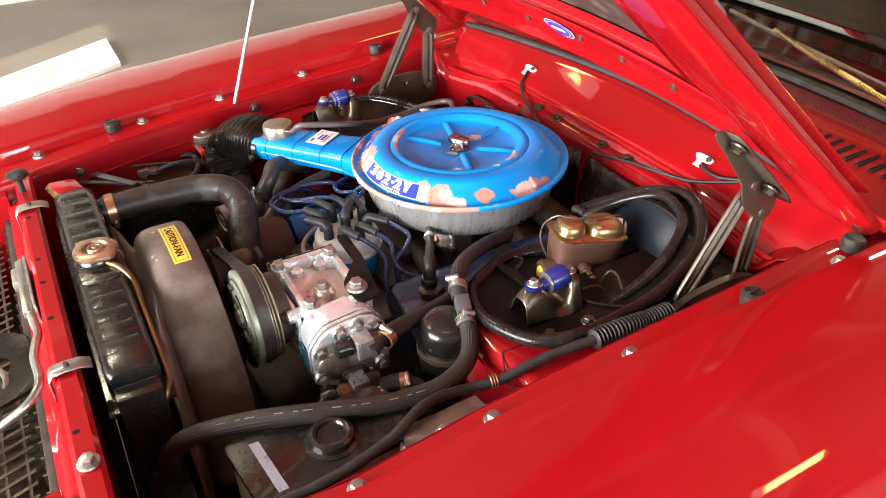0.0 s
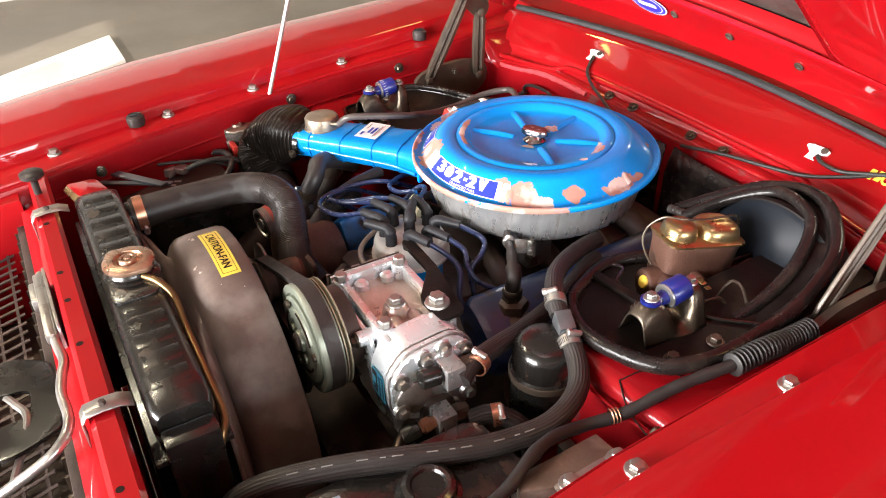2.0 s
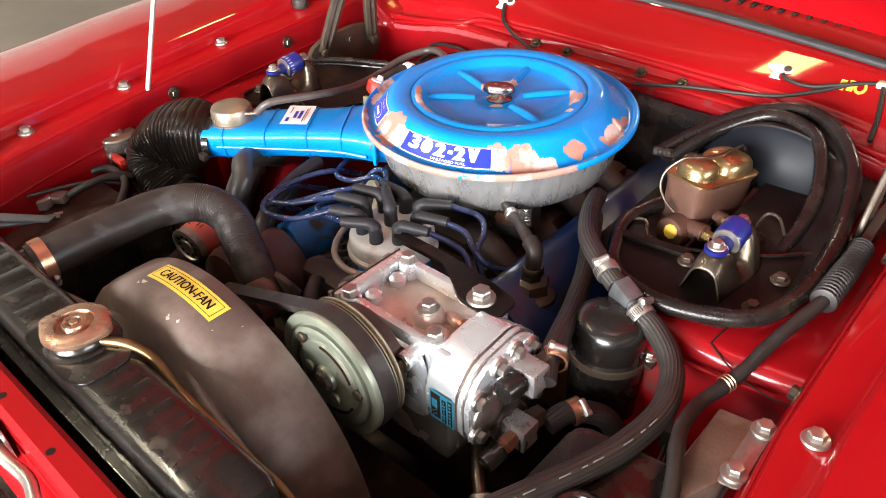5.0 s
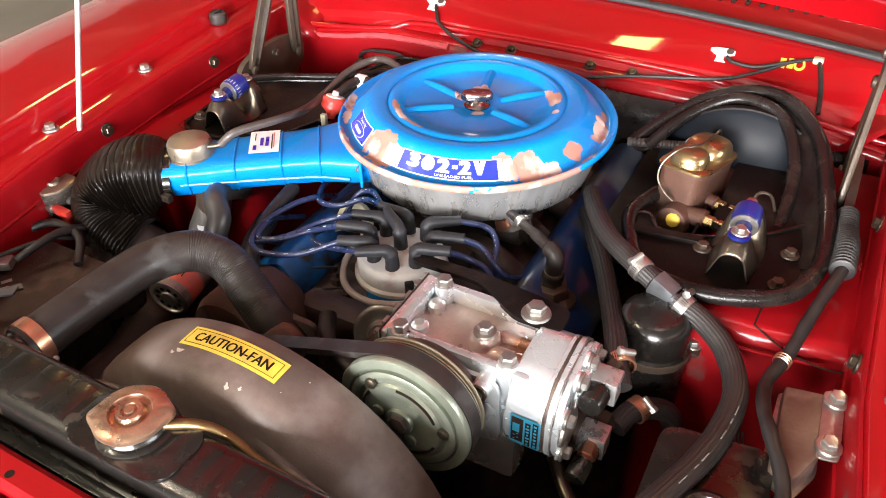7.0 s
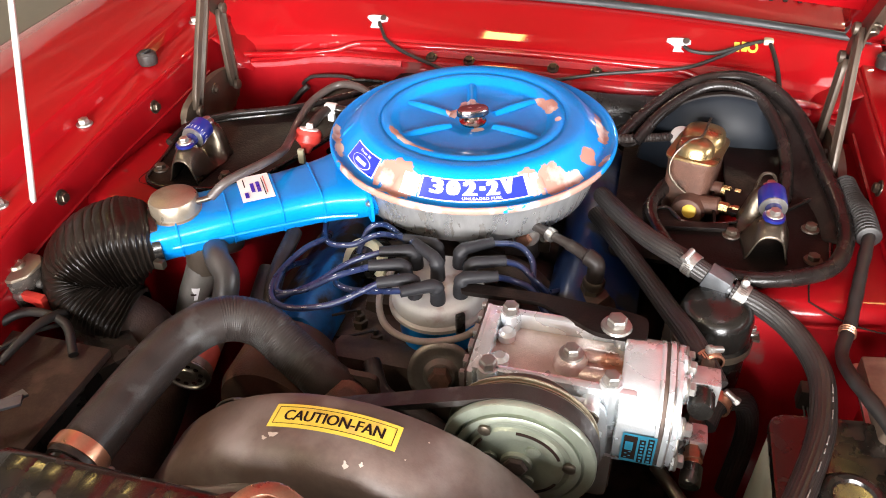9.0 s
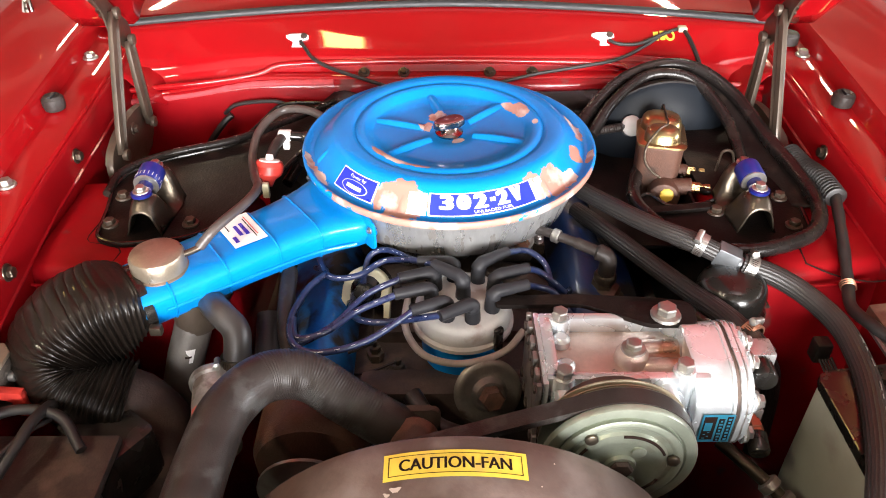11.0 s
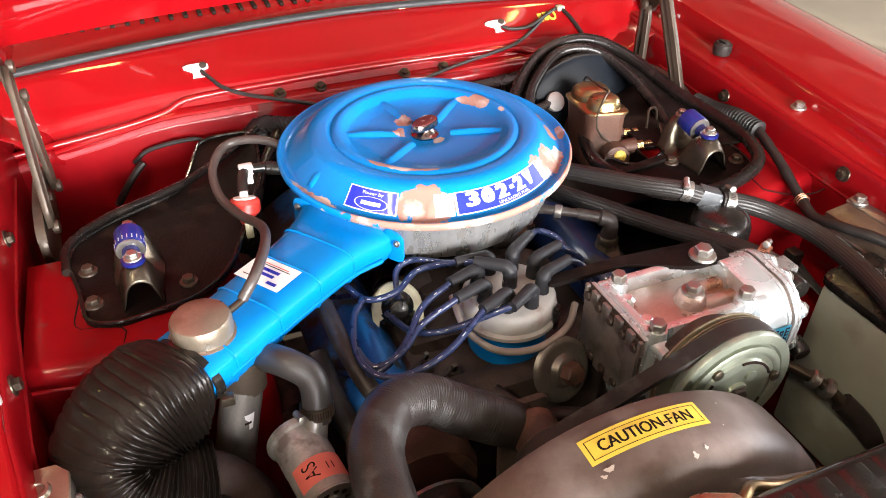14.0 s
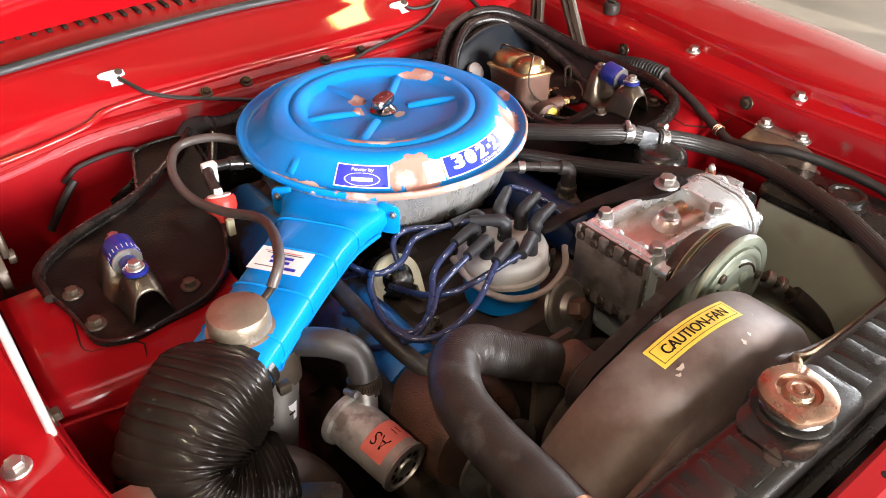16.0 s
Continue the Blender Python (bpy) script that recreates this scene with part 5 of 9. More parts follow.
    part("maker_field", patch(-0.0345, 0.0335, -0.0136, 0.0131, band_place(mid2, 0.0012), 14, 4), DECAL_BLUE, a, "blue maker's decal")
    up2 = band_place(mid2, 0.0017)
    print_on("Power by", 0.0056, 0.030, lambda u, v: up2(u, v + 0.0078), WHITE, a, "lettering")
    for w, lift, material in ((0.0235, 0.0017, WHITE), (0.0220, 0.0021, DECAL_BLUE)):
        pl = band_place(mid2, lift)
        bm = bmesh.new()
        bm.faces.new([bm.verts.new(pl(w * math.cos(j / 14 * math.pi), -0.0042 + 0.36 * w * math.sin(j / 14 * math.pi))) for j in range(28)])
        part("oval_mark", bm, material, a)
    pl = band_place(mid2, 0.0024)
    part("oval_bar", patch(-0.0135, 0.0135, -0.0068, -0.0020, pl, 8, 1), WHITE, a)
    # bare strip beside the number
    part("torn_decal", patch(-0.012, 0.014, -0.0150, 0.0135, band_place(radians(-104), 0.0006), 6, 4), WHITE, a, "torn remains of a white decal")
    part("torn_decal", patch(-0.007, 0.005, -0.009, 0.013, band_place(radians(-49.5), 0.0006), 6, 4), WHITE, a, "torn remains of a white decal")
    # silver base
    bm = bmesh.new()
    lathe(bm, [(0.060, 0.866), (0.120, 0.868), (0.156, 0.870), (0.168, 0.873), (0.176, 0.880), (0.180, 0.892), (0.187, 0.918), (0.193, 0.942), (0.197, 0.946)], Matrix.Translation((LID.x, LID.y, 0)), seg)
    part("base_pan", bm, BODY_SILVER, a, "scuffed silver base pan")
    # snorkel
    d = V(-0.809, -0.588, 0)
    w = V(0.588, -0.809, 0)
    o = V(-0.147, -0.107, 0)
    rows = []
    stations = [(-0.035, 0.150, 0.877, 0.930), (0.0, 0.146, 0.877, 0.930), (0.015, 0.140, 0.876, 0.929), (0.04, 0.120, 0.875, 0.928), (0.07, 0.106, 0.874, 0.9265), (0.10, 0.1, 0.873, 0.925), (0.16, 0.096, 0.872, 0.9225), (0.22, 0.094, 0.868, 0.920), (0.290, 0.092, 0.866, 0.918)]

    def ring_at(t, wd, z0, z1):
        c = o + d * t
        ring = []
        for j in range(28):
            an = j / 28 * 2 * math.pi
            cu, su = math.cos(an), math.sin(an)
            px = math.copysign(abs(cu) ** 0.42, cu) * wd / 2
            pz = (z0 + z1) / 2 + math.copysign(abs(su) ** 0.42, su) * (z1 - z0) / 2
            if pz < (z0 + z1) / 2:
                px *= 0.90
            ring.append(c + w * px + V(0, 0, pz))
        return ring
    bm = bmesh.new()
    loft(bm, [ring_at(*st) for st in stations])
    sn = part("snorkel", bm, BLUE, a, "bright blue rectangular intake snorkel")
    for t in (0.062, 0.118, 0.186, 0.255):
        q = [interp(t, [s[0] for s in stations], [s[i] for s in stations]) for i in (1, 2, 3)]
        bm = bmesh.new()
        rr = ring_at(t, q[0] + 0.001, q[1], q[2] + 0.0005)
        tube(bm, rr + [rr[0]], 0.0016, 60, 6)
        part("crimp", bm, BLUE, sn)
    bm = bmesh.new()
    for q in (-1, 1):
        line = [o + d * t + w * q * (interp(t, [s[0] for s in stations], [s[1] for s in stations]) / 2 * 0.97) + V(0, 0, 0.893) for t in (0.02, 0.07, 0.14, 0.20, 0.266)]
        tube(bm, line, 0.0030, 30, 8)
    part("side_seam", bm, BLUE, sn)
    for q in (1, -1):
        bm = bmesh.new()
        c = o + d * 0.006 + w * q * 0.072
        prism(bm, round_outline([c + w * q * 0.016 + V(0, 0, 0.888), c - w * q * 0.012 + V(0, 0, 0.888), c - w * q * 0.012 + V(0, 0, 0.934), c + w * q * 0.016 + V(0, 0, 0.928)], 0.008), -d * 0.004, 0.001)
        ear = part("mounting_ear", bm, BLUE, sn)
        bolt(ear, c + w * q * 0.008 + V(0, 0, 0.917) + d * 0.001, d, 0.0045, True)
    # white paper sticker with print that cannot be read
    c = o + d * 0.143 + w * -0.008 + V(0, 0, 0.9250)
    pl = flat_place(c, w, -d, 0.0004)
    st = part("sticker", patch(-0.033, 0.033, -0.022, 0.022, pl, 6, 4), WHITE, sn, "white paper sticker")
    pl2 = flat_place(c, w, -d, 0.0009)
    for u0, u1, v, h, material in ((-0.014, 0.014, 0.004, 0.005, DECAL_BLUE), (-0.012, 0.012, -0.004, 0.005, DECAL_BLUE), (-0.026, 0.02, 0.014, 0.0014, RED_LABEL), (-0.022, 0.024, 0.011, 0.0014, INK), (-0.026, -0.004, -0.014, 0.0014, INK), (0.010, 0.024, -0.014, 0.005, DECAL_BLUE)):
        part("print_bar", patch(u0, u1, v - h / 2, v + h / 2, pl2, 2, 1), material, st)
    # vacuum motor on the snorkel
    bm = bmesh.new()
    m = Matrix.Translation((-0.352, -0.252, 0))
    lathe(bm, [(0.034, 0.915), (0.036, 0.9165), (0.036, 0.919), (0.033, 0.9205), (0.0325, 0.937), (0.0305, 0.941), (0.027, 0.9425), (0.004, 0.9432)], m, 36)
    part("vacuum_motor", bm, CAN_TAN, a, "olive zinc vacuum motor can")
    bm = bmesh.new()
    tube(bm, [(-0.322, -0.246, 0.934), (-0.312, -0.240, 0.935), (-0.300, -0.233, 0.938)], 0.0042, 12, 10)
    part("vacuum_nipple", bm, OLIVE, a)
    # hot air stub below
    bm = bmesh.new()
    lathe(bm, [(0.026, -0.012), (0.026, 0.0), (0.024, 0.03)], frame_at((-0.322, -0.258, 0.846), (0.05, 0.05, 1)), 24)
    part("hot_air_stub", bm, HINGE, a)
    return a


def build_carburettor():
    c = thing("carburettor", (0.01, -0.03, 0.80), "grey two-barrel carburettor under the air cleaner with linkages", "carburettor")
    bm = bmesh.new()
    box(bm, (0.01, -0.02, 0.845), (0.11, 0.12, 0.05), 0.008)
    box(bm, (0.01, -0.07, 0.835), (0.08, 0.04, 0.035), 0.006)
    part("body", bm, OLIVE, c)
    for x, y, r in ((-0.06, -0.13, 0.010), (0.07, -0.10, 0.012), (0.015, -0.11, 0.014)):
        bm = bmesh.new()
        rod(bm, (x, y, 0.83), (x + 0.003, y - 0.005, 0.878), r, 16)
        lathe(bm, [(r * 1.2, 0), (r * 1.3, 0.004), (r * 1.2, 0.009)], Matrix.Translation((x, y, 0.852)), 6)
        part("fitting", bm, OLIVE if r < 0.013 else SILVER, c)
    bm = bmesh.new()
    pts = [(0.10 + 0.004 * math.cos(k * 1.1), -0.085 + 0.0012 * k * 0.5, 0.848 + 0.004 * math.sin(k * 1.1)) for k in range(60)]
    tube(bm, pts, 0.0009, 200, 5)
    part("return_spring", bm, SILVER, c)
    bm = bmesh.new()
    prism(bm, [(0.085, -0.075, 0.83), (0.115, -0.085, 0.835), (0.12, -0.06, 0.86), (0.10, -0.045, 0.865)], (0.003, 0, 0.003))
    part("throttle_lever", bm, BRASS, c)
    return c


def build_carburettor_fittings(c):
    bm = bmesh.new()
    box(bm, (0.045, -0.075, 0.828), (0.15, 0.05, 0.05), 0.008)
    box(bm, (0.070, -0.085, 0.846), (0.055, 0.04, 0.02), 0.004)
    part("casting", bm, ALU_DIRTY, c)
    bm = bmesh.new()
    lathe(bm, [(0.018, 0.838), (0.020, 0.842), (0.020, 0.876), (0.018, 0.880)], Matrix.Translation((0.099, -0.100, 0)), 24)
    part("barrel", bm, CAP_GREY, c)
    bm = bmesh.new()
    lathe(bm, [(0.012, 0.0), (0.012, 0.006), (0.009, 0.009), (0.009, 0.013), (0.004, 0.014)], frame_at((0.099, -0.115, 0.852), (0, -1, 0.1)), 6)
    part("brass_plug", bm, COPPER, c, "worn brass hexagon plug")
    bm = bmesh.new()
    tube(bm, [(0.126 + 0.006 * math.cos(k * 0.9), -0.098 + 0.006 * math.sin(k * 0.9), 0.838 + k * 0.0006) for k in range(50)], 0.0013, 150, 5)
    part("spring", bm, SILVER, c)
    bm = bmesh.new()
    box(bm, (0.126, -0.098, 0.830), (0.017, 0.015, 0.016), 0.002)
    part("screw_block", bm, OLIVE, c)
    bm = bmesh.new()
    lathe(bm, [(0.003, 0.836), (0.003, 0.868), (0.0075, 0.868), (0.0075, 0.873), (0.005, 0.875)], Matrix.Translation((0.126, -0.098, 0)), 12)
    part("idle_screw", bm, SILVER, c)
    bm = bmesh.new()
    lathe(bm, [(0.018, 0), (0.020, 0.002), (0.020, 0.005), (0.014, 0.006), (0.013, 0.003), (0.004, 0.003)], frame_at((0.022, -0.104, 0.851), (0, -1, 0.3)), 20)
    part("choke_cover", bm, IRON, c)
    for a in (0.5, 2.6, 4.7):
        bolt(c, (0.022 + 0.016 * math.cos(a), -0.109, 0.851 + 0.016 * math.sin(a)), (0, -1, 0.3), 0.005, False, OLIVE)
    for x, z in ((0.062, 0.856), (0.066, 0.838)):
        bm = bmesh.new()
        lathe(bm, [(0.006, 0), (0.006, 0.012), (0.004, 0.013), (0.003, 0.020)], frame_at((x, -0.105, z), (0, -0.5, 1)), 10)
        part("stud", bm, HINGE, c)
    v = thing("vacuum_fitting", (-0.038, -0.102, 0.80), "stacked plated vacuum fitting with a clamped hose", "vacuum fitting")
    bm = bmesh.new()
    lathe(bm, [(0.010, 0.815), (0.010, 0.826), (0.0125, 0.827), (0.0125, 0.834), (0.0095, 0.835), (0.0095, 0.841), (0.0135, 0.842), (0.0135, 0.850), (0.011, 0.851), (0.011, 0.856), (0.0145, 0.857), (0.0145, 0.861), (0.010, 0.863), (0.010, 0.874)], Matrix.Translation((-0.038, -0.102, 0)), 16)
    part("body", bm, BRASS, v)
    bm = bmesh.new()
    tube(bm, [(-0.038, -0.102, 0.818), (-0.036, -0.106, 0.806), (-0.026, -0.115, 0.797), (-0.005, -0.12, 0.79)], 0.011, 16, 12)
    part("stub_hose", bm, RUBBER, v)
    bm = bmesh.new()
    box(bm, (-0.054, -0.106, 0.818), (0.010, 0.010, 0.010), 0.002)
    part("clamp_screw", bm, SILVER, v)
    for p, r in (((-0.100, -0.26, 0.775), 0.010), ((-0.070, -0.28, 0.762), 0.012)):
        s = thing("coolant_sensor", p, "small plated coolant sensor screwed into the engine front", "sensor", "coolant sensors")
        bm = bmesh.new()
        lathe(bm, [(r, -0.05), (r, 0.0), (r * 1.15, 0.001), (r * 1.15, 0.008), (r * 0.75, 0.009), (r * 0.75, 0.018), (r * 0.35, 0.019), (r * 0.35, 0.027)], Matrix.Translation(p), 6)
        part("body", bm, HINGE, s)
        bm = bmesh.new()
        tube(bm, [V(p) + V(0, 0, 0.024), V(p) + V(-0.01, -0.01, 0.028), V(p) + V(-0.04, -0.015, 0.018), V(p) + V(-0.07, 0.0, 0.0)], 0.002, 20, 6)
        part("wire", bm, WIRE_BLACK, s)


def build_engine():
    e = thing("engine_block", (0, -0.05, 0.3), "grimy black V8 engine block with blue rocker covers", "engine")
    bm = bmesh.new()
    box(bm, (0, -0.03, 0.62), (0.34, 0.56, 0.30), 0.02)
    box(bm, (0, 0.0, 0.745), (0.22, 0.46, 0.09), 0.02)
    part("block", bm, DARK, e)
    bm = bmesh.new()
    box(bm, (0.0, -0.315, 0.66), (0.24, 0.05, 0.26), 0.02)
    part("timing_cover", bm, DARK, e)
    bm = bmesh.new()
    box(bm, (0.0, -0.02, 0.800), (0.14, 0.30, 0.035), 0.01)
    im = part("intake_manifold", bm, DARK, e)
    for q in (-1, 1):
        for k in range(4):
            bm = bmesh.new()
            tube(bm, [(q * 0.05, -0.13 + k * 0.09, 0.808), (q * 0.10, -0.14 + k * 0.095, 0.805), (q * 0.14, -0.14 + k * 0.10, 0.77)], 0.02, 10, 10)
            part("runner", bm, DARK, im)
    for s, y0, y1 in ((-1, -0.31, 0.17), (1, -0.25, 0.22)):
        sect = []
        for y, q in ((y0, 0.86), (y0 + 0.012, 1.0), (y1 - 0.012, 1.0), (y1, 0.86)):
            ring = []
            for j in range(20):
                an = j / 20 * 2 * math.pi
                cu, su = math.cos(an), math.sin(an)
                p = V(math.copysign(abs(cu) ** 0.5, cu) * (0.062 if s > 0 else 0.050) * q, 0, math.copysign(abs(su) ** 0.5, su) * 0.036 * q)
                p = Matrix.Rotation(radians(34) * s, 3, "Y") @ p
                ring.append(p + V(s * (0.205 if s > 0 else 0.178), y, 0.785 if s > 0 else 0.775))
            sect.append(ring)
        bm = bmesh.new()
        loft(bm, sect)
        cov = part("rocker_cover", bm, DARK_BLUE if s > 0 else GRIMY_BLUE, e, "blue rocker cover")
        for y in (y0 + 0.05, (y0 + y1) / 2, y1 - 0.05):
            bolt(cov, (s * 0.16, y, 0.785), (-s * 0.6, 0, 0.8), 0.007, True, OLIVE)
    # exhaust heads
    for s in (-1, 1):
        bm = bmesh.new()
        tube(bm, [(s * 0.26, -0.22, 0.70), (s * 0.28, -0.05, 0.68), (s * 0.28, 0.18, 0.67)], 0.035, 16, 12)
        part("exhaust_manifold", bm, IRON, e)
    # breather on the rocker cover
    b = thing("oil_breather", (0.204, -0.189, 0.81), "dark oil breather cap with a rubber elbow on the rocker cover", "oil breather")
    bm = bmesh.new()
    lathe(bm, [(0.030, 0.798), (0.036, 0.801), (0.0375, 0.806), (0.0365, 0.811), (0.030, 0.816), (0.024, 0.818)], Matrix.Translation((0.200, -0.188, 0)), 40)
    cap = part("cap", bm, HINGE, b, "grimy brown round filler cap")
    bm = bmesh.new()
    lathe(bm, [(0.0265, 0.815), (0.0265, 0.827), (0.0240, 0.832), (0.0150, 0.835), (0.0140, 0.845)], Matrix.Translation((0.202, -0.188, 0)), 6)
    part("hexagon", bm, HINGE, cap, "grimy hexagonal grip")
    bm = bmesh.new()
    lathe(bm, [(0.013, 0.842), (0.015, 0.845), (0.015, 0.853), (0.013, 0.856)], Matrix.Translation((0.204, -0.189, 0)), 20)
    part("collar", bm, OLIVE, b)
    bm = bmesh.new()
    tube(bm, [(0.204, -0.189, 0.850), (0.205, -0.189, 0.868), (0.203, -0.186, 0.880), (0.190, -0.180, 0.885), (0.165, -0.165, 0.888)], lambda u, s: 0.0115 if u < 0.6 else 0.008, 24, 12)
    part("elbow", bm, RUBBER, b)
    bm = bmesh.new()
    tube(bm, [(0.175, -0.170, 0.887), (0.150, -0.158, 0.890), (0.125, -0.145, 0.892), (0.095, -0.12, 0.885)], 0.0065, 20, 10)
    part("breather_pipe", bm, RUBBER, b)
    for u in ((0.140, -0.153, 0.8905), (0.108, -0.132, 0.889)):
        bm = bmesh.new()
        lathe(bm, [(0.0085, -0.005), (0.0095, -0.004), (0.0095, 0.004), (0.0085, 0.005)], frame_at(u, (0.8, -0.55, -0.05)), 14)
        part("clamp", bm, SILVER, b)


DIST = V(0.013, -0.258, 0.0)


def build_distributor():
    d = thing("distributor", (DIST.x, DIST.y, 0.75), "grey capped ignition distributor on a bright blue base", "distributor")
    m = Matrix.Translation((DIST.x, DIST.y, 0))
    bm = bmesh.new()
    lathe(bm, [(0.030, 0.74), (0.034, 0.77), (0.050, 0.785), (0.052, 0.80), (0.052, 0.836), (0.056, 0.838)], m, 40)
    part("base", bm, BLUE, d, "bright blue housing")
    bm = bmesh.new()
    lathe(bm, [(0.059, 0.836), (0.064, 0.838), (0.064, 0.843), (0.060, 0.846), (0.0595, 0.862), (0.056, 0.869), (0.052, 0.871), (0.030, 0.873), (0.004, 0.874)], m, 44)
    cap = part("cap", bm, CAP_GREY, d, "dusty grey cap")
    towers = []
    for k in range(8):
        an = radians(15 + 45 * k)
        p = V(DIST.x + 0.040 * math.cos(an), DIST.y + 0.040 * math.sin(an), 0.868)
        bm = bmesh.new()
        rod(bm, p, p + V(0, 0, 0.014), 0.0085, 14)
        part("tower", bm, CAP_GREY, cap)
        towers.append(p)
    bm = bmesh.new()
    rod(bm, (DIST.x, DIST.y, 0.87), (DIST.x, DIST.y, 0.888), 0.009, 14)
    part("tower", bm, CAP_GREY, cap)
    for an in (-50, 130):
        bm = bmesh.new()
        c, s = math.cos(radians(an)), math.sin(radians(an))
        p = V(DIST.x + 0.0645 * c, DIST.y + 0.0645 * s, 0.85)
        box(bm, (0, 0, 0), (0.006, 0.012, 0.034), 0.002, Matrix.Translation(p) @ Matrix.Rotation(radians(an), 4, "Z"))
        part("cap_clip", bm, BLACK, d)
    # vacuum advance
    ax = V(0.18, -0.85, 0.40)
    p = V(0.041, -0.353, 0.807)
    bm = bmesh.new()
    lathe(bm, [(0.012, -0.02), (0.030, -0.010), (0.039, -0.006), (0.0410, -0.004), (0.0385, -0.001), (0.0410, 0.002), (0.0390, 0.004), (0.034, 0.0055), (0.030, 0.004), (0.022, 0.006), (0.017, 0.013), (0.010, 0.014)], frame_at(p, ax), 40)
    va = part("vacuum_advance", bm, mat("tarnished_plated_can", (0.20, 0.185, 0.165), 0.40, 0.7, var=0.25, vscale=30, bump=0.15, second=(0.10, 0.075, 0.06), mscale=30), d, "brown and grey vacuum advance can")
    bm = bmesh.new()
    lathe(bm, [(0.0145, 0.010), (0.0145, 0.026), (0.012, 0.029), (0.004, 0.030)], frame_at(p, ax), 6)
    part("hex_plug", bm, IRON, va, "brown hexagon plug")
    bm = bmesh.new()
    tube(bm, [(-0.055, -0.235, 0.862), (-0.058, -0.285, 0.850), (-0.035, -0.325, 0.842), (0.01, -0.340, 0.842), (0.06, -0.325, 0.846), (0.085, -0.30, 0.856)], 0.0045, 40, 10)
    part("vacuum_hose", bm, mat("grey_vacuum_hose", (0.27, 0.23, 0.21), 0.5, var=0.15, vscale=50, bump=0.1), d, "grey-brown vacuum hose")
    return towers


def build_plug_lead(tower, away, pts):
    """A boot on its tower and the lead that runs from it."""
    w = thing("spark_plug_lead", (tower.x, tower.y, 0.868), "dark blue spark plug lead with a grey rubber boot", "spark plug lead", "spark plug leads")
    top = tower + V(0, 0, 0.028)
    a = V(away).normalized()
    end = top + a * 0.046 + V(0, 0, 0.003)
    bm = bmesh.new()
    tube(bm, [tower + V(0, 0, 0.002), tower + V(0, 0, 0.016), top + V(0, 0, 0.0015) + a * 0.004, top + a * 0.020 + V(0, 0, 0.003), end], lambda u, s: 0.0098 - 0.0030 * u + (0.0012 if 0.30 < u < 0.36 else 0), 26, 12)
    part("boot", bm, BOOT, w)
    line = [end - a * 0.006] + [V(p) for p in pts]
    bm = bmesh.new()
    tube(bm, line, 0.0041, 60, 10)
    lead = part("lead", bm, WIRE, w)
    path, _ = spline(line, 60)
    for k in range(6, 44, 3):
        if k % 4 != 1:
            bm = bmesh.new()
            seg = [path[k + j] + V(-0.0012, -0.0022, 0.0031) for j in range(4)]
            tube(bm, seg[:2], 0.0004, 4, 5)
            part("print_bar", bm, WHITE, lead)


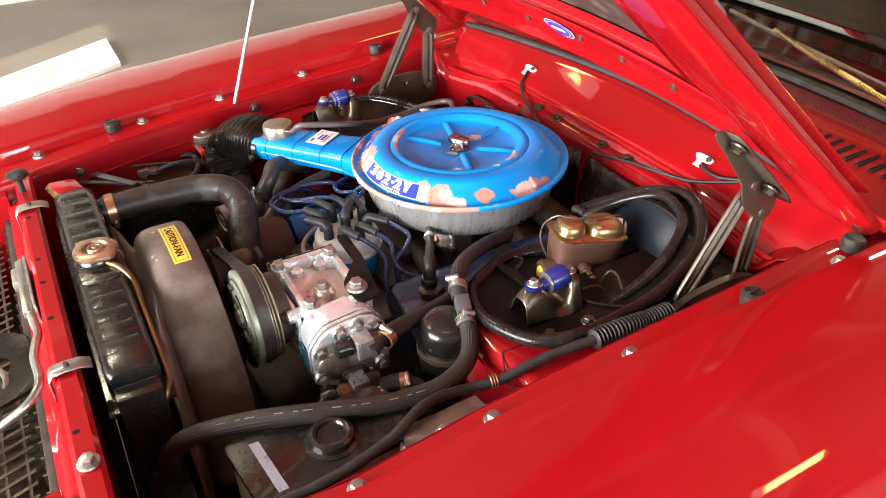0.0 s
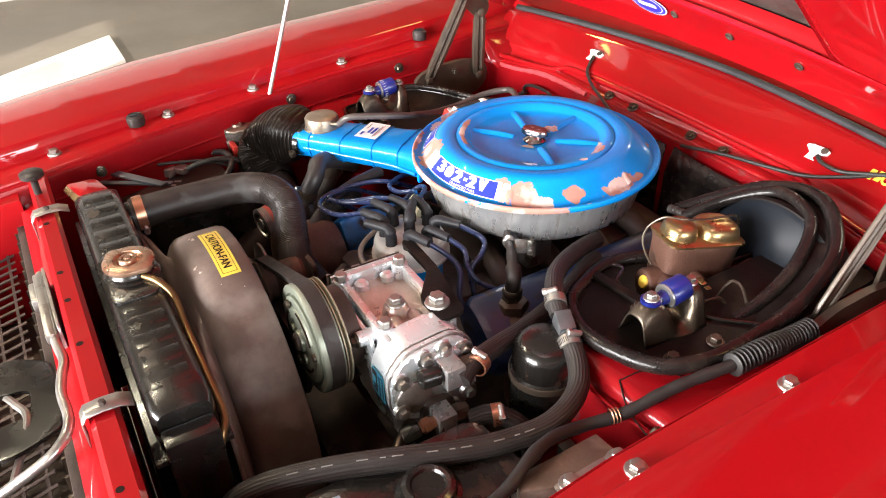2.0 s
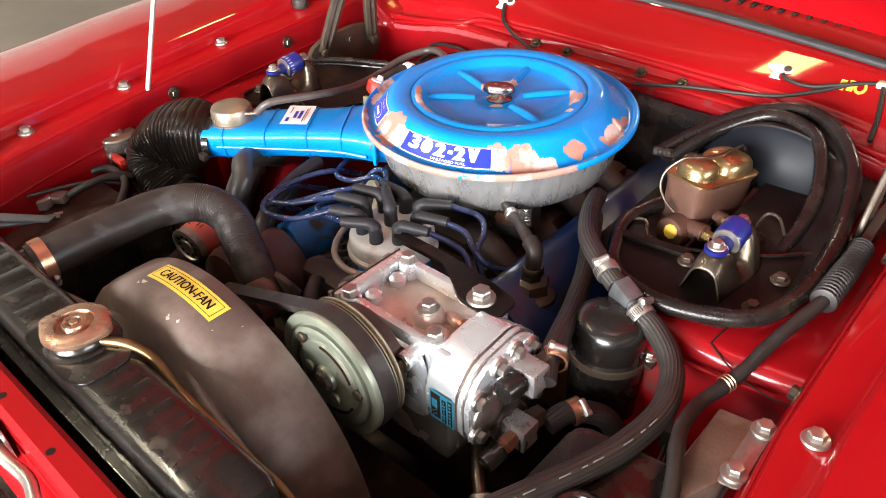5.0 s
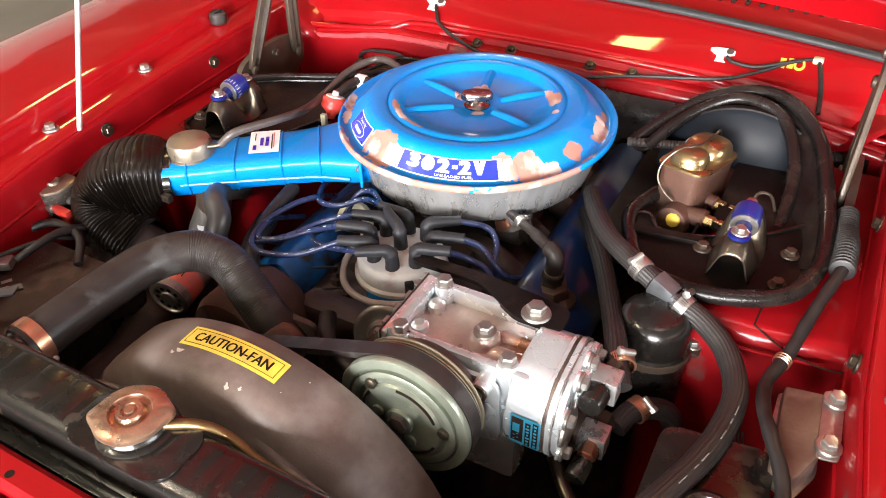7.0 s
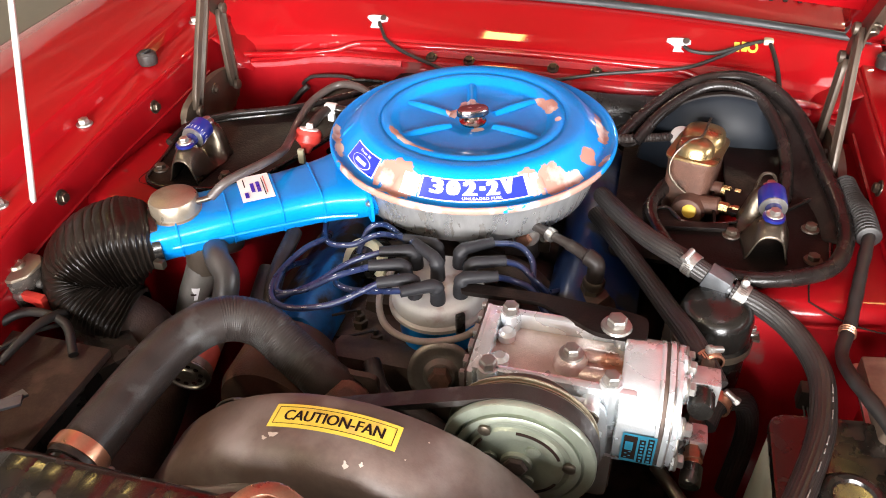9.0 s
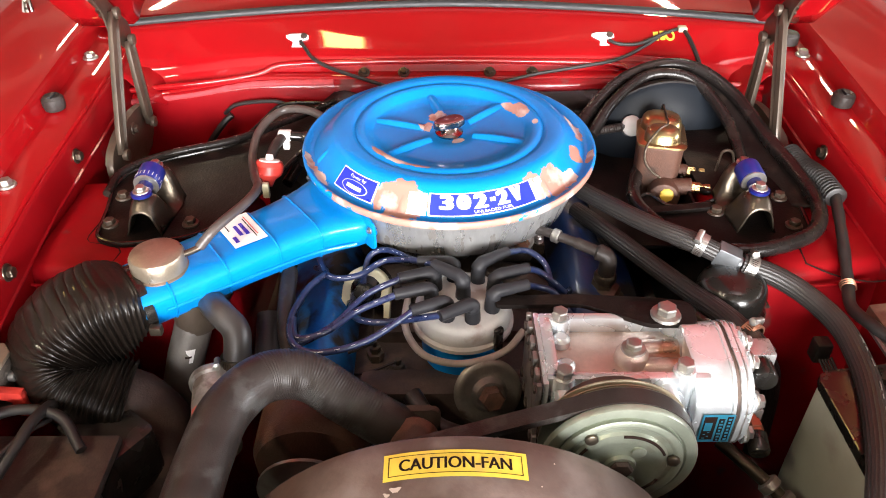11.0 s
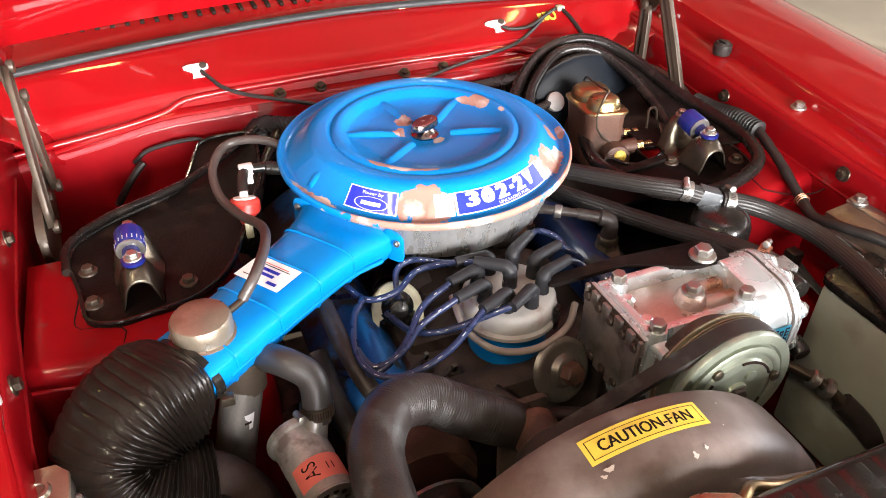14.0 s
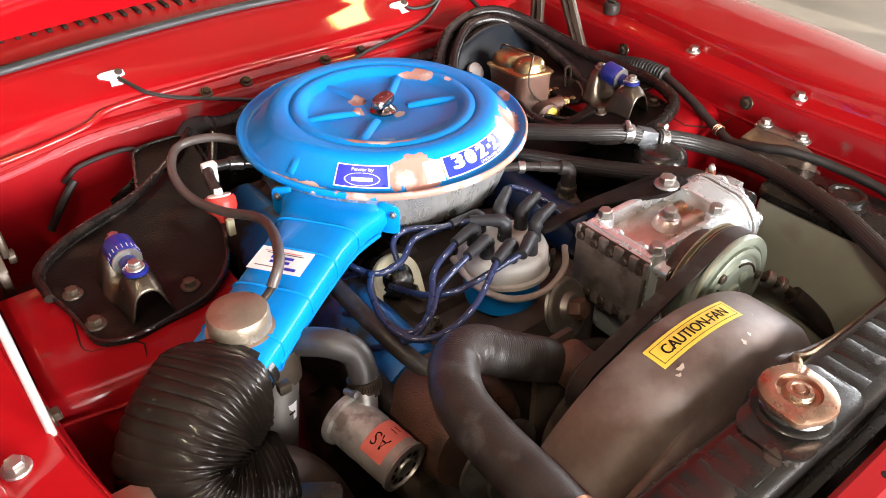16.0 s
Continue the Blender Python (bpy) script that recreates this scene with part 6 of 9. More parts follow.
def build_leads(tw):
    build_plug_lead(tw[5], (-1, -0.42, 0), [(-0.10, -0.335, 0.875), (-0.155, -0.345, 0.866), (-0.188, -0.325, 0.862), (-0.196, -0.285, 0.865), (-0.182, -0.235, 0.87), (-0.163, -0.20, 0.868), (-0.19, -0.13, 0.82)])
    build_plug_lead(tw[4], (-1, -0.30, 0), [(-0.115, -0.285, 0.876), (-0.150, -0.312, 0.868), (-0.185, -0.315, 0.862), (-0.195, -0.27, 0.86), (-0.20, -0.20, 0.82)])
    build_plug_lead(tw[3], (-1, -0.30, 0), [(-0.105, -0.262, 0.882), (-0.140, -0.300, 0.870), (-0.178, -0.322, 0.860), (-0.20, -0.30, 0.84), (-0.21, -0.25, 0.80)])
    build_plug_lead(tw[2], (-1, 0.05, 0), [(-0.085, -0.196, 0.884), (-0.120, -0.212, 0.872), (-0.158, -0.208, 0.868), (-0.178, -0.16, 0.866), (-0.19, -0.10, 0.83)])
    build_plug_lead(tw[6], (-0.9, -0.55, 0), [(-0.075, -0.300, 0.872), (-0.105, -0.292, 0.866), (-0.125, -0.265, 0.855), (-0.13, -0.20, 0.83)])
    build_plug_lead(tw[1], (0.9, 0.6, 0), [(0.100, -0.175, 0.882), (0.122, -0.190, 0.872), (0.130, -0.215, 0.855), (0.15, -0.22, 0.81)])
    build_plug_lead(tw[0], (0.95, 0.35, 0), [(0.110, -0.215, 0.880), (0.132, -0.222, 0.865), (0.150, -0.21, 0.84), (0.17, -0.16, 0.81)])
    build_plug_lead(tw[7], (0.95, 0.30, 0), [(0.105, -0.240, 0.875), (0.130, -0.235, 0.86), (0.155, -0.25, 0.83), (0.18, -0.24, 0.79)])
    # coil lead
    build_plug_lead(V(DIST.x, DIST.y, 0.874), (-0.8, 0.6, 0), [(-0.05, -0.205, 0.892), (-0.085, -0.175, 0.885), (-0.108, -0.178, 0.876), (-0.116, -0.205, 0.852)])
    c = thing("ignition_coil", (-0.11, -0.17, 0.76), "black ignition coil with a cream plastic collar", "ignition coil")
    ax = V(-0.15, -0.75, 0.45)
    p = V(-0.113, -0.190, 0.829)
    bm = bmesh.new()
    lathe(bm, [(0.026, -0.10), (0.027, -0.098), (0.027, -0.002), (0.024, 0.004), (0.013, 0.010), (0.011, 0.028), (0.006, 0.029)], frame_at(p, ax), 28)
    part("can", bm, BLACK, c)
    q = frame_at(p, ax)
    bm = bmesh.new()
    rows = []
    for k in range(19):
        a = radians(-20 + 220 * k / 18)
        rows.append([q @ V(r * math.cos(a), r * math.sin(a), z) for r, z in ((0.0215, -0.010), (0.0300, -0.010), (0.0325, -0.007), (0.0325, 0.004), (0.0300, 0.006), (0.0215, 0.006), (0.0200, 0.003), (0.0200, -0.008))])
    loft(bm, rows)
    part("collar", bm, CREAM, c, "cream plastic collar")
    for sx in (-1, 1):
        bm = bmesh.new()
        prism(bm, [q @ V(sx * x, y, -0.006) for x, y in ((0.018, 0.002), (0.033, 0.002), (0.034, -0.034), (0.026, -0.034), (0.026, -0.016), (0.018, -0.014))], q.to_3x3() @ V(0, 0, 0.010), 0.001)
        part("connector_tab", bm, CREAM, c)


# ---- compressor ----
def build_compressor():
    c = thing("compressor", (0.2, -0.37, 0.70), "cast aluminium air-conditioning compressor with bolted end covers and clutch pulley", "compressor")
    bm = bmesh.new()
    box(bm, (0.184, -0.373, 0.838), (0.166, 0.100, 0.086), 0.008)
    box(bm, (0.19, -0.373, 0.765), (0.13, 0.088, 0.10), 0.012)
    part("crankcase", bm, ALU, c)
    bm = bmesh.new()
    zt = 0.891
    for cc, ss in (((0.181, -0.327, zt), (0.172, 0.011, 0.028)), ((0.181, -0.419, zt), (0.172, 0.011, 0.028)), ((0.103, -0.373, zt), (0.014, 0.094, 0.028)), ((0.264, -0.373, zt - 0.004), (0.012, 0.094, 0.020))):
        box(bm, cc, ss, 0.004)
    part("cover_rim", bm, ALU, c)
    bm = bmesh.new()
    box(bm, (0.184, -0.373, 0.8825), (0.154, 0.086, 0.004), 0.001)
    part("cover_floor", bm, ALU_FLOOR, c, "warm-tinted recessed cover")
    for y in (-0.358, -0.386):
        bm = bmesh.new()
        sect = []
        for x, q in ((0.200, 0.4), (0.212, 1), (0.258, 1), (0.264, 0.8)):
            sect.append([V(x, y + 0.011 * q * math.cos(j / 12 * math.pi * 2), 0.884 + 0.011 * q * max(0, math.sin(j / 12 * math.pi * 2)) - 0.002) for j in range(12)])
        loft(bm, sect)
        part("gallery", bm, ALU_FLOOR, c)
    for x, y, z in ((0.120, -0.331, 0.906), (0.113, -0.420, 0.905), (0.240, -0.414, 0.908), (0.250, -0.330, 0.906)):
        bm = bmesh.new()
        lathe(bm, [(0.0135, z - 0.070), (0.0125, z - 0.004), (0.011, z)], Matrix.Translation((x, y, 0)), 18)
        part("boss", bm, ALU, c)
    for x, y, z in ((0.120, -0.331, 0.906), (0.113, -0.420, 0.905), (0.240, -0.414, 0.908)):
        bolt(c, (x, y, z), size=0.0125, material=SILVER, washer=False)
    for y in (-0.352, -0.392):
        bm = bmesh.new()
        lathe(bm, [(0.011, 0.880), (0.0105, 0.893), (0.006, 0.897)], Matrix.Translation((0.120, y, 0)), 16)
        part("lug", bm, ALU, c)
    bm = bmesh.new()
    lathe(bm, [(0.020, 0.883), (0.0175, 0.894), (0.012, 0.900)], Matrix.Translation((0.195, -0.376, 0)), 22)
    part("plug_boss", bm, ALU_FLOOR, c)
    bolt(c, (0.195, -0.376, 0.900), size=0.0125, material=SILVER)
    bm = bmesh.new()
    prism(bm, round_outline([(0.218, -0.350, 0.906), (0.272, -0.350, 0.906), (0.272, -0.312, 0.906), (0.235, -0.305, 0.906), (0.15, -0.285, 0.895), (0.05, -0.275, 0.885), (0.05, -0.293, 0.885), (0.15, -0.302, 0.895)], 0.010), (0, 0, 0.006), 0.001)
    part("mounting_strap", bm, BRACE, c, "grimy black mounting strap")
    bolt(c, (0.238, -0.335, 0.912), size=0.0155)
    bm = bmesh.new()
    box(bm, (0.094, -0.373, 0.850), (0.007, 0.112, 0.104), 0.003)
    part("end_plate", bm, ALU, c)
    bm = bmesh.new()
    box(bm, (0.0868, -0.373, 0.850), (0.0056, 0.110, 0.066), 0.002)
    for y, w in ((-0.4285, 0.006), (-0.4095, 0.012), (-0.3855, 0.013), (-0.3605, 0.013), (-0.3365, 0.012), (-0.3185, 0.006)):
        for z in (0.8905, 0.8095):
            box(bm, (0.0868, y, z), (0.0056, w, 0.022), 0.0015)
    part("end_cover", bm, ALU_DIRTY, c, "notched end cover")
    bm = bmesh.new()
    box(bm, (0.0900, -0.373, 0.850), (0.0012, 0.1132, 0.105), 0)
    part("gasket", bm, DARK, c)
    for y in (-0.325, -0.348, -0.373, -0.398, -0.421):
        for z in (0.888, 0.812):
            bolt(c, (0.0893, y, z), (-1, 0, 0), 0.0085, True, DARK)
    # cylinder and head at the outer end
    pr = lambda x, k: [V(x, -0.374 + k * a, 0.846 + k * b) for a, b in ((-0.044, 0.064), (0.026, 0.070), (0.052, 0.047), (0.056, -0.035), (0.030, -0.060), (-0.044, -0.044), (-0.070, -0.024), (-0.071, 0.034))]
    for x0, x1, k, mt, nm in ((0.250, 0.2895, 0.975, ALU, "cylinder"), (0.2885, 0.2925, 0.99, ALU, "cylinder_lip"), (0.2926, 0.2966, 0.975, DARK, "head_gasket"), (0.2967, 0.3025, 1.0, ALU, "valve_plate"), (0.3027, 0.3040, 1.0, ALU_DIRTY, "head_gasket"), (0.3042, 0.3110, 0.97, ALU, "head")):
        bm = bmesh.new()
        prism(bm, round_outline(pr(x0, k), 0.020 if nm == "cylinder" else 0.011, 4), (x1 - x0, 0, 0), 0.003 if nm in ("cylinder", "head") else 0.0012)
        part(nm, bm, mt, c)
    for a, b in ((-0.057, 0.031), (-0.023, 0.054), (0.004, 0.058), (0.032, 0.046), (0.042, 0.012), (0.040, -0.030), (0.016, -0.046), (-0.058, -0.018)):
        bm = bmesh.new()
        lathe(bm, [(0.0125, 0.0), (0.0115, 0.003), (0.0095, 0.004)], frame_at((0.3105, -0.374 + a, 0.846 + b), (1, 0, 0)), 18)
        part("bolt_boss", bm, ALU, c)
        bolt(c, (0.3145, -0.374 + a, 0.846 + b), (1, 0, 0), 0.0105, True, SILVER)
    bm = bmesh.new()
    lathe(bm, [(0.025, 0.0), (0.0245, 0.003), (0.022, 0.0045), (0.006, 0.005)], frame_at((0.3108, -0.413, 0.842), (1, 0, 0)), 32)
    part("head_boss", bm, ALU_DIRTY, c)
    for y0, z0, y1, z1 in ((-0.425, 0.868, -0.395, 0.850), (-0.402, 0.862, -0.385, 0.893), (-0.40, 0.822, -0.372, 0.812)):
        bm = bmesh.new()
        tube(bm, [(0.311, y0, z0), (0.311, (y0 + y1) / 2, (z0 + z1) / 2), (0.311, y1, z1)], 0.004, 8, 8)
        part("cast_rib", bm, ALU, c)
    # service ports with blocks, caps and nuts
    for y, z, h, fl in ((-0.372, 0.883, 0.032, ALU), (-0.385, 0.808, 0.032, DARK)):
        bm = bmesh.new()
        prism(bm, round_outline([(0.311, y - 0.024, z - 0.015), (0.311, y + 0.028, z - 0.018), (0.311, y + 0.026, z + 0.017), (0.311, y - 0.018, z + 0.022)], 0.012), (0.009, 0, 0), 0.003)
        part("port_flange", bm, fl, c)
        bm = bmesh.new()
        box(bm, (0.318 + h / 2, y, z), (h, 0.027, 0.031), 0.002)
        blk = part("service_block", bm, BODY_SILVER, c, "bare metal service valve block")
        if z > 0.84:
            bm = bmesh.new()
            lathe(bm, [(0.010, 0), (0.0105, 0.004), (0.0135, 0.006), (0.0135, 0.026), (0.0120, 0.029), (0.004, 0.030)], frame_at((0.333, y - 0.012, z + 0.002), (-0.08, -1, 0.06)), 20)
            part("dust_cap", bm, BLACK, blk, "black plastic dust cap")
        else:
            bm = bmesh.new()
            lathe(bm, [(0.008, 0), (0.0085, 0.008), (0.0105, 0.009), (0.0105, 0.019), (0.008, 0.020), (0.008, 0.024)], frame_at((0.336, y - 0.012, z + 0.004), (0.02, -1, -0.02)), 6)
            part("flare_nut", bm, COPPER, blk, "coppery hexagon fitting")
            bm = bmesh.new()
            lathe(bm, [(0.0095, 0), (0.0115, 0.002), (0.0115, 0.022), (0.010, 0.025)], frame_at((0.336, y - 0.035, z + 0.003), (-0.1, -1, -0.2)), 18)
            part("dust_cap", bm, BLACK, blk, "black plastic dust cap")
        bm = bmesh.new()
        lathe(bm, [(0.013, 0), (0.013, 0.014), (0.011, 0.017), (0.011, 0.022)], frame_at((0.336, y + 0.012, z + 0.002), (0.1, 1, 0.02)), 6)
        part("hose_nut", bm, HINGE, blk)
    # foil plate
    pl = flat_place((0.2755, -0.4452, 0.8500), (1, 0, 0), (0, 0.0, 1), 0.0)
    fo = part("data_plate", patch(-0.0170, 0.0170, -0.0215, 0.0215, pl, 2, 2), LABEL_BLUE, c, "blue and black foil data plate")
    pl = flat_place((0.2755, -0.4457, 0.8500), (1, 0, 0), (0, 0.0, 1), 0.0)
    pl2 = flat_place((0.2755, -0.4462, 0.8500), (1, 0, 0), (0, 0.0, 1), 0.0)

    def plate_bar(u, v, w, h, pf, mt):
        part("print_bar", patch(u - w / 2, u + w / 2, v - h / 2, v + h / 2, pf, 1, 1), mt, fo)
    for u, v, w, h in ((-0.0085, 0.001, 0.0135, 0.036), (0.0035, -0.002, 0.0062, 0.036), (0.0118, 0.0, 0.0062, 0.038)):
        plate_bar(u, v, w, h, pl, INK)
    plate_bar(-0.0095, 0.004, 0.008, 0.013, pl2, LABEL_BLUE)
    for k in range(7):
        plate_bar(0.0035, -0.0165 + 0.0048 * k, 0.0020 + 0.0012 * (k % 3), 0.0026, pl2, LABEL_BLUE)
        plate_bar(0.0118, -0.0160 + 0.0052 * k, 0.0034 - 0.0010 * (k % 2), 0.0030, pl2, LABEL_BLUE)
    for k in range(4):
        plate_bar(-0.0115 + 0.004 * (k % 2), -0.014 + 0.003 * k, 0.0024, 0.0012, pl2, LABEL_BLUE)
    # front ears that carry the clutch
    for x, z in ((0.113, 0.886), (0.222, 0.886)):
        bm = bmesh.new()
        rod(bm, (x, -0.415, z), (x, -0.448, z), 0.011, 16)
        part("ear", bm, ALU, c)
        bolt(c, (x, -0.448, z), (0, -1, 0), 0.010, True, OLIVE)
    bm = bmesh.new()
    prism(bm, round_outline([(0.110, -0.436, 0.895), (0.240, -0.436, 0.895), (0.245, -0.436, 0.80), (0.105, -0.436, 0.80)], 0.02), (0, 0.006, 0), 0.002)
    part("clutch_bracket", bm, ALU, c)
    # pulley and clutch
    ctr = V(0.160, -0.449, 0.866)
    mm = frame_at(ctr, (0, -1, 0))
    bm = bmesh.new()
    lathe(bm, [(0.030, -0.013), (0.056, -0.013), (0.058, -0.010), (0.058, 0.008), (0.054, 0.010)], mm, 40)
    part("clutch_coil", bm, DARK, c, "dark clutch coil housing")
    bm = bmesh.new()
    lathe(bm, [(0.030, 0.020), (0.074, 0.020), (0.0775, 0.0215), (0.0775, 0.0235), (0.064, 0.028), (0.064, 0.038), (0.0765, 0.0420), (0.0775, 0.0430), (0.0775, 0.048), (0.0765, 0.050), (0.066, 0.050), (0.064, 0.047), (0.02, 0.046)], mm, 64)
    pu = part("pulley", bm, PULLEY, c, "pale greenish twin-groove pulley")
    bm = bmesh.new()
    lathe(bm, [(0.030, 0.0100), (0.073, 0.0100), (0.0765, 0.0112), (0.0765, 0.0128), (0.069, 0.0152), (0.0765, 0.0176), (0.0765, 0.0192), (0.030, 0.0196)], mm, 56)
    part("rear_flange", bm, mat("tan_zinc_flange", (0.30, 0.26, 0.18), 0.42, 0.5, var=0.2, vscale=30, bump=0.1), pu, "tan plated rear flange")
    bm = bmesh.new()
    lathe(bm, [(0.020, 0.0460), (0.062, 0.0465), (0.0625, 0.0520), (0.058, 0.0540), (0.055, 0.0535), (0.053, 0.0515), (0.048, 0.0515), (0.046, 0.0545), (0.040, 0.0555), (0.034, 0.0555), (0.030, 0.0540), (0.016, 0.0540), (0.015, 0.0580), (0.010, 0.0580), (0.009, 0.0520), (0.004, 0.0510)], mm, 56)
    part("clutch_plate", bm, PULLEY, pu)
    bm = bmesh.new()
    lathe(bm, [(0.0125, 0.054), (0.0125, 0.0605), (0.0105, 0.0625), (0.006, 0.0627)], mm, 6)
    part("hub_bolt", bm, DARK, pu, "dark hexagon hub bolt")
    for k in range(3):
        a0 = 2 * math.pi * k / 3 + 0.4
        bm = bmesh.new()
        arc = [mm @ V(0.0445 * math.cos(a0 + j * 0.11), 0.0445 * math.sin(a0 + j * 0.11), 0.0552) for j in range(12)]
        tube(bm, arc, 0.0016, 24, 6, flat=1.0)
        part("slot", bm, INK, pu)
        a1 = a0 - 0.25
        bm = bmesh.new()
        lathe(bm, [(0.0065, 0.0535), (0.0065, 0.0570), (0.004, 0.0585)], mm @ Matrix.Translation((0.052 * math.cos(a1), 0.052 * math.sin(a1), 0)), 14)
        part("rivet", bm, OLIVE, pu)
        bm = bmesh.new()
        lathe(bm, [(0.0075, 0.0535), (0.007, 0.0568), (0.004, 0.0575)], mm @ Matrix.Translation((0.027 * math.cos(a1 + 0.8), 0.027 * math.sin(a1 + 0.8), 0)), 14)
        part("rivet", bm, PULLEY, pu)
    return c


def belt_loop(c1, r1, c2, r2, y, name, label):
    """An open belt round two pulleys in the plane y."""
    c1, c2 = V(c1), V(c2)
    d = c2 - c1
    base = math.atan2(d.y, d.x)
    off = math.acos(max(-1, min(1, (r1 - r2) / d.length)))
    line = []
    for k in range(25):
        a = base + off + (2 * math.pi - 2 * off) * k / 24
        line.append((c1.x + r1 * math.cos(a), c1.y + r1 * math.sin(a)))
    for k in range(25):
        a = base - off + 2 * off * k / 24
        line.append((c2.x + r2 * math.cos(a), c2.y + r2 * math.sin(a)))
    bm = bmesh.new()
    rows = []
    n = len(line)
    for i in range(n + 1):
        x, z = line[i % n]
        xp, zp = line[(i + 1) % n]
        xm, zm = line[i - 1]
        t = V(xp - xm, 0, zp - zm).normalized()
        o = V(t.z, 0, -t.x)
        rows.append([V(x, y, z) + o * q + V(0, w, 0) for q, w in ((0.005, -0.0095), (0.005, 0.0095), (-0.006, 0.0065), (-0.006, -0.0065))])
    vs = [[bm.verts.new(p) for p in r] for r in rows[:-1]]
    for i in range(n):
        a, b = vs[i], vs[(i + 1) % n]
        for k in range(4):
            bm.faces.new((a[k], a[(k + 1) % 4], b[(k + 1) % 4], b[k]))
    return tagged(part(name, bm, RUBBER, None), label, "drive belt")


def build_drive():
    belt_loop((0.160, 0.866), 0.0735, (-0.045, 0.828), 0.036, -0.482, "drive_belt", "worn black rubber drive belt on the compressor pulley")
    p = thing("water_pump_pulley", (-0.005, -0.47, 0.64), "dark steel pulley behind the fan", "pulley")
    bm = bmesh.new()
    lathe(bm, [(0.02, -0.03), (0.075, -0.028), (0.078, -0.02), (0.066, -0.008), (0.078, 0.004), (0.075, 0.010), (0.02, 0.010)], frame_at((-0.005, -0.47, 0.715), (0, -1, 0)), 40)
    part("rim", bm, DARK, p)
    f = thing("engine_fan", (0, -0.54, 0.5), "dark metal cooling fan inside the shroud", "cooling fan")
    for k in range(5):
        a = 2 * math.pi * k / 5 + 0.3
        bm = bmesh.new()
        rows = []
        for r in (0.04, 0.10, 0.16, 0.21):
            w = 0.03 + 0.02 * r / 0.21
            rows.append([V(r * math.cos(a) - q * w * math.sin(a), -0.545 + q * 0.015, 0.70 + r * math.sin(a) + q * w * math.cos(a)) for q in (-1, 0, 1)])
        grid(bm, rows)
        solid(part("blade", bm, DARK, f), 0.003)
    bm = bmesh.new()
    rod(bm, (0, -0.49, 0.70), (0, -0.57, 0.70), 0.05, 24)
    part("hub", bm, DARK, f)
    idler = thing("idler_pulley", (-0.045, -0.47, 0.79), "rusty brown belt idler beside the distributor", "pulley")
    bm = bmesh.new()
    lathe(bm, [(0.012, -0.016), (0.036, -0.015), (0.0375, -0.013), (0.030, -0.006), (0.030, 0.006), (0.0375, 0.013), (0.036, 0.015), (0.012, 0.016)], frame_at((-0.045, -0.482, 0.828), (0, 1, 0)), 32)
    part("rim", bm, DARK, idler)
    bm = bmesh.new()
    lathe(bm, [(0.024, 0.016), (0.027, 0.018), (0.027, 0.050), (0.022, 0.056), (0.010, 0.057)], frame_at((-0.045, -0.482, 0.828), (0, 1, 0)), 28)
    part("hub", bm, IRON, idler, "rusty brown hub")
    bm = bmesh.new()
    prism(bm, round_outline([(-0.075, -0.418, 0.85), (-0.015, -0.418, 0.85), (-0.02, -0.418, 0.70), (-0.07, -0.418, 0.70)], 0.012), (0, 0.008, 0), 0.002)
    part("bracket", bm, DARK, idler)
    # alternator low on the passenger side
    al = thing("alternator", (-0.17, -0.42, 0.66), "rusty brown alternator with a fan pulley", "alternator")
    bm = bmesh.new()
    lathe(bm, [(0.03, 0), (0.062, 0.006), (0.068, 0.02), (0.068, 0.09), (0.058, 0.11), (0.02, 0.112)], frame_at((-0.165, -0.43, 0.762), (0, 1, 0)), 32)
    part("case", bm, IRON, al)
    bm = bmesh.new()
    lathe(bm, [(0.015, 0), (0.035, 0.002), (0.036, 0.006), (0.028, 0.014), (0.036, 0.022), (0.055, 0.026), (0.055, 0.03)], frame_at((-0.165, -0.484, 0.762), (0, 1, 0)), 32)
    part("pulley", bm, SILVER, al)


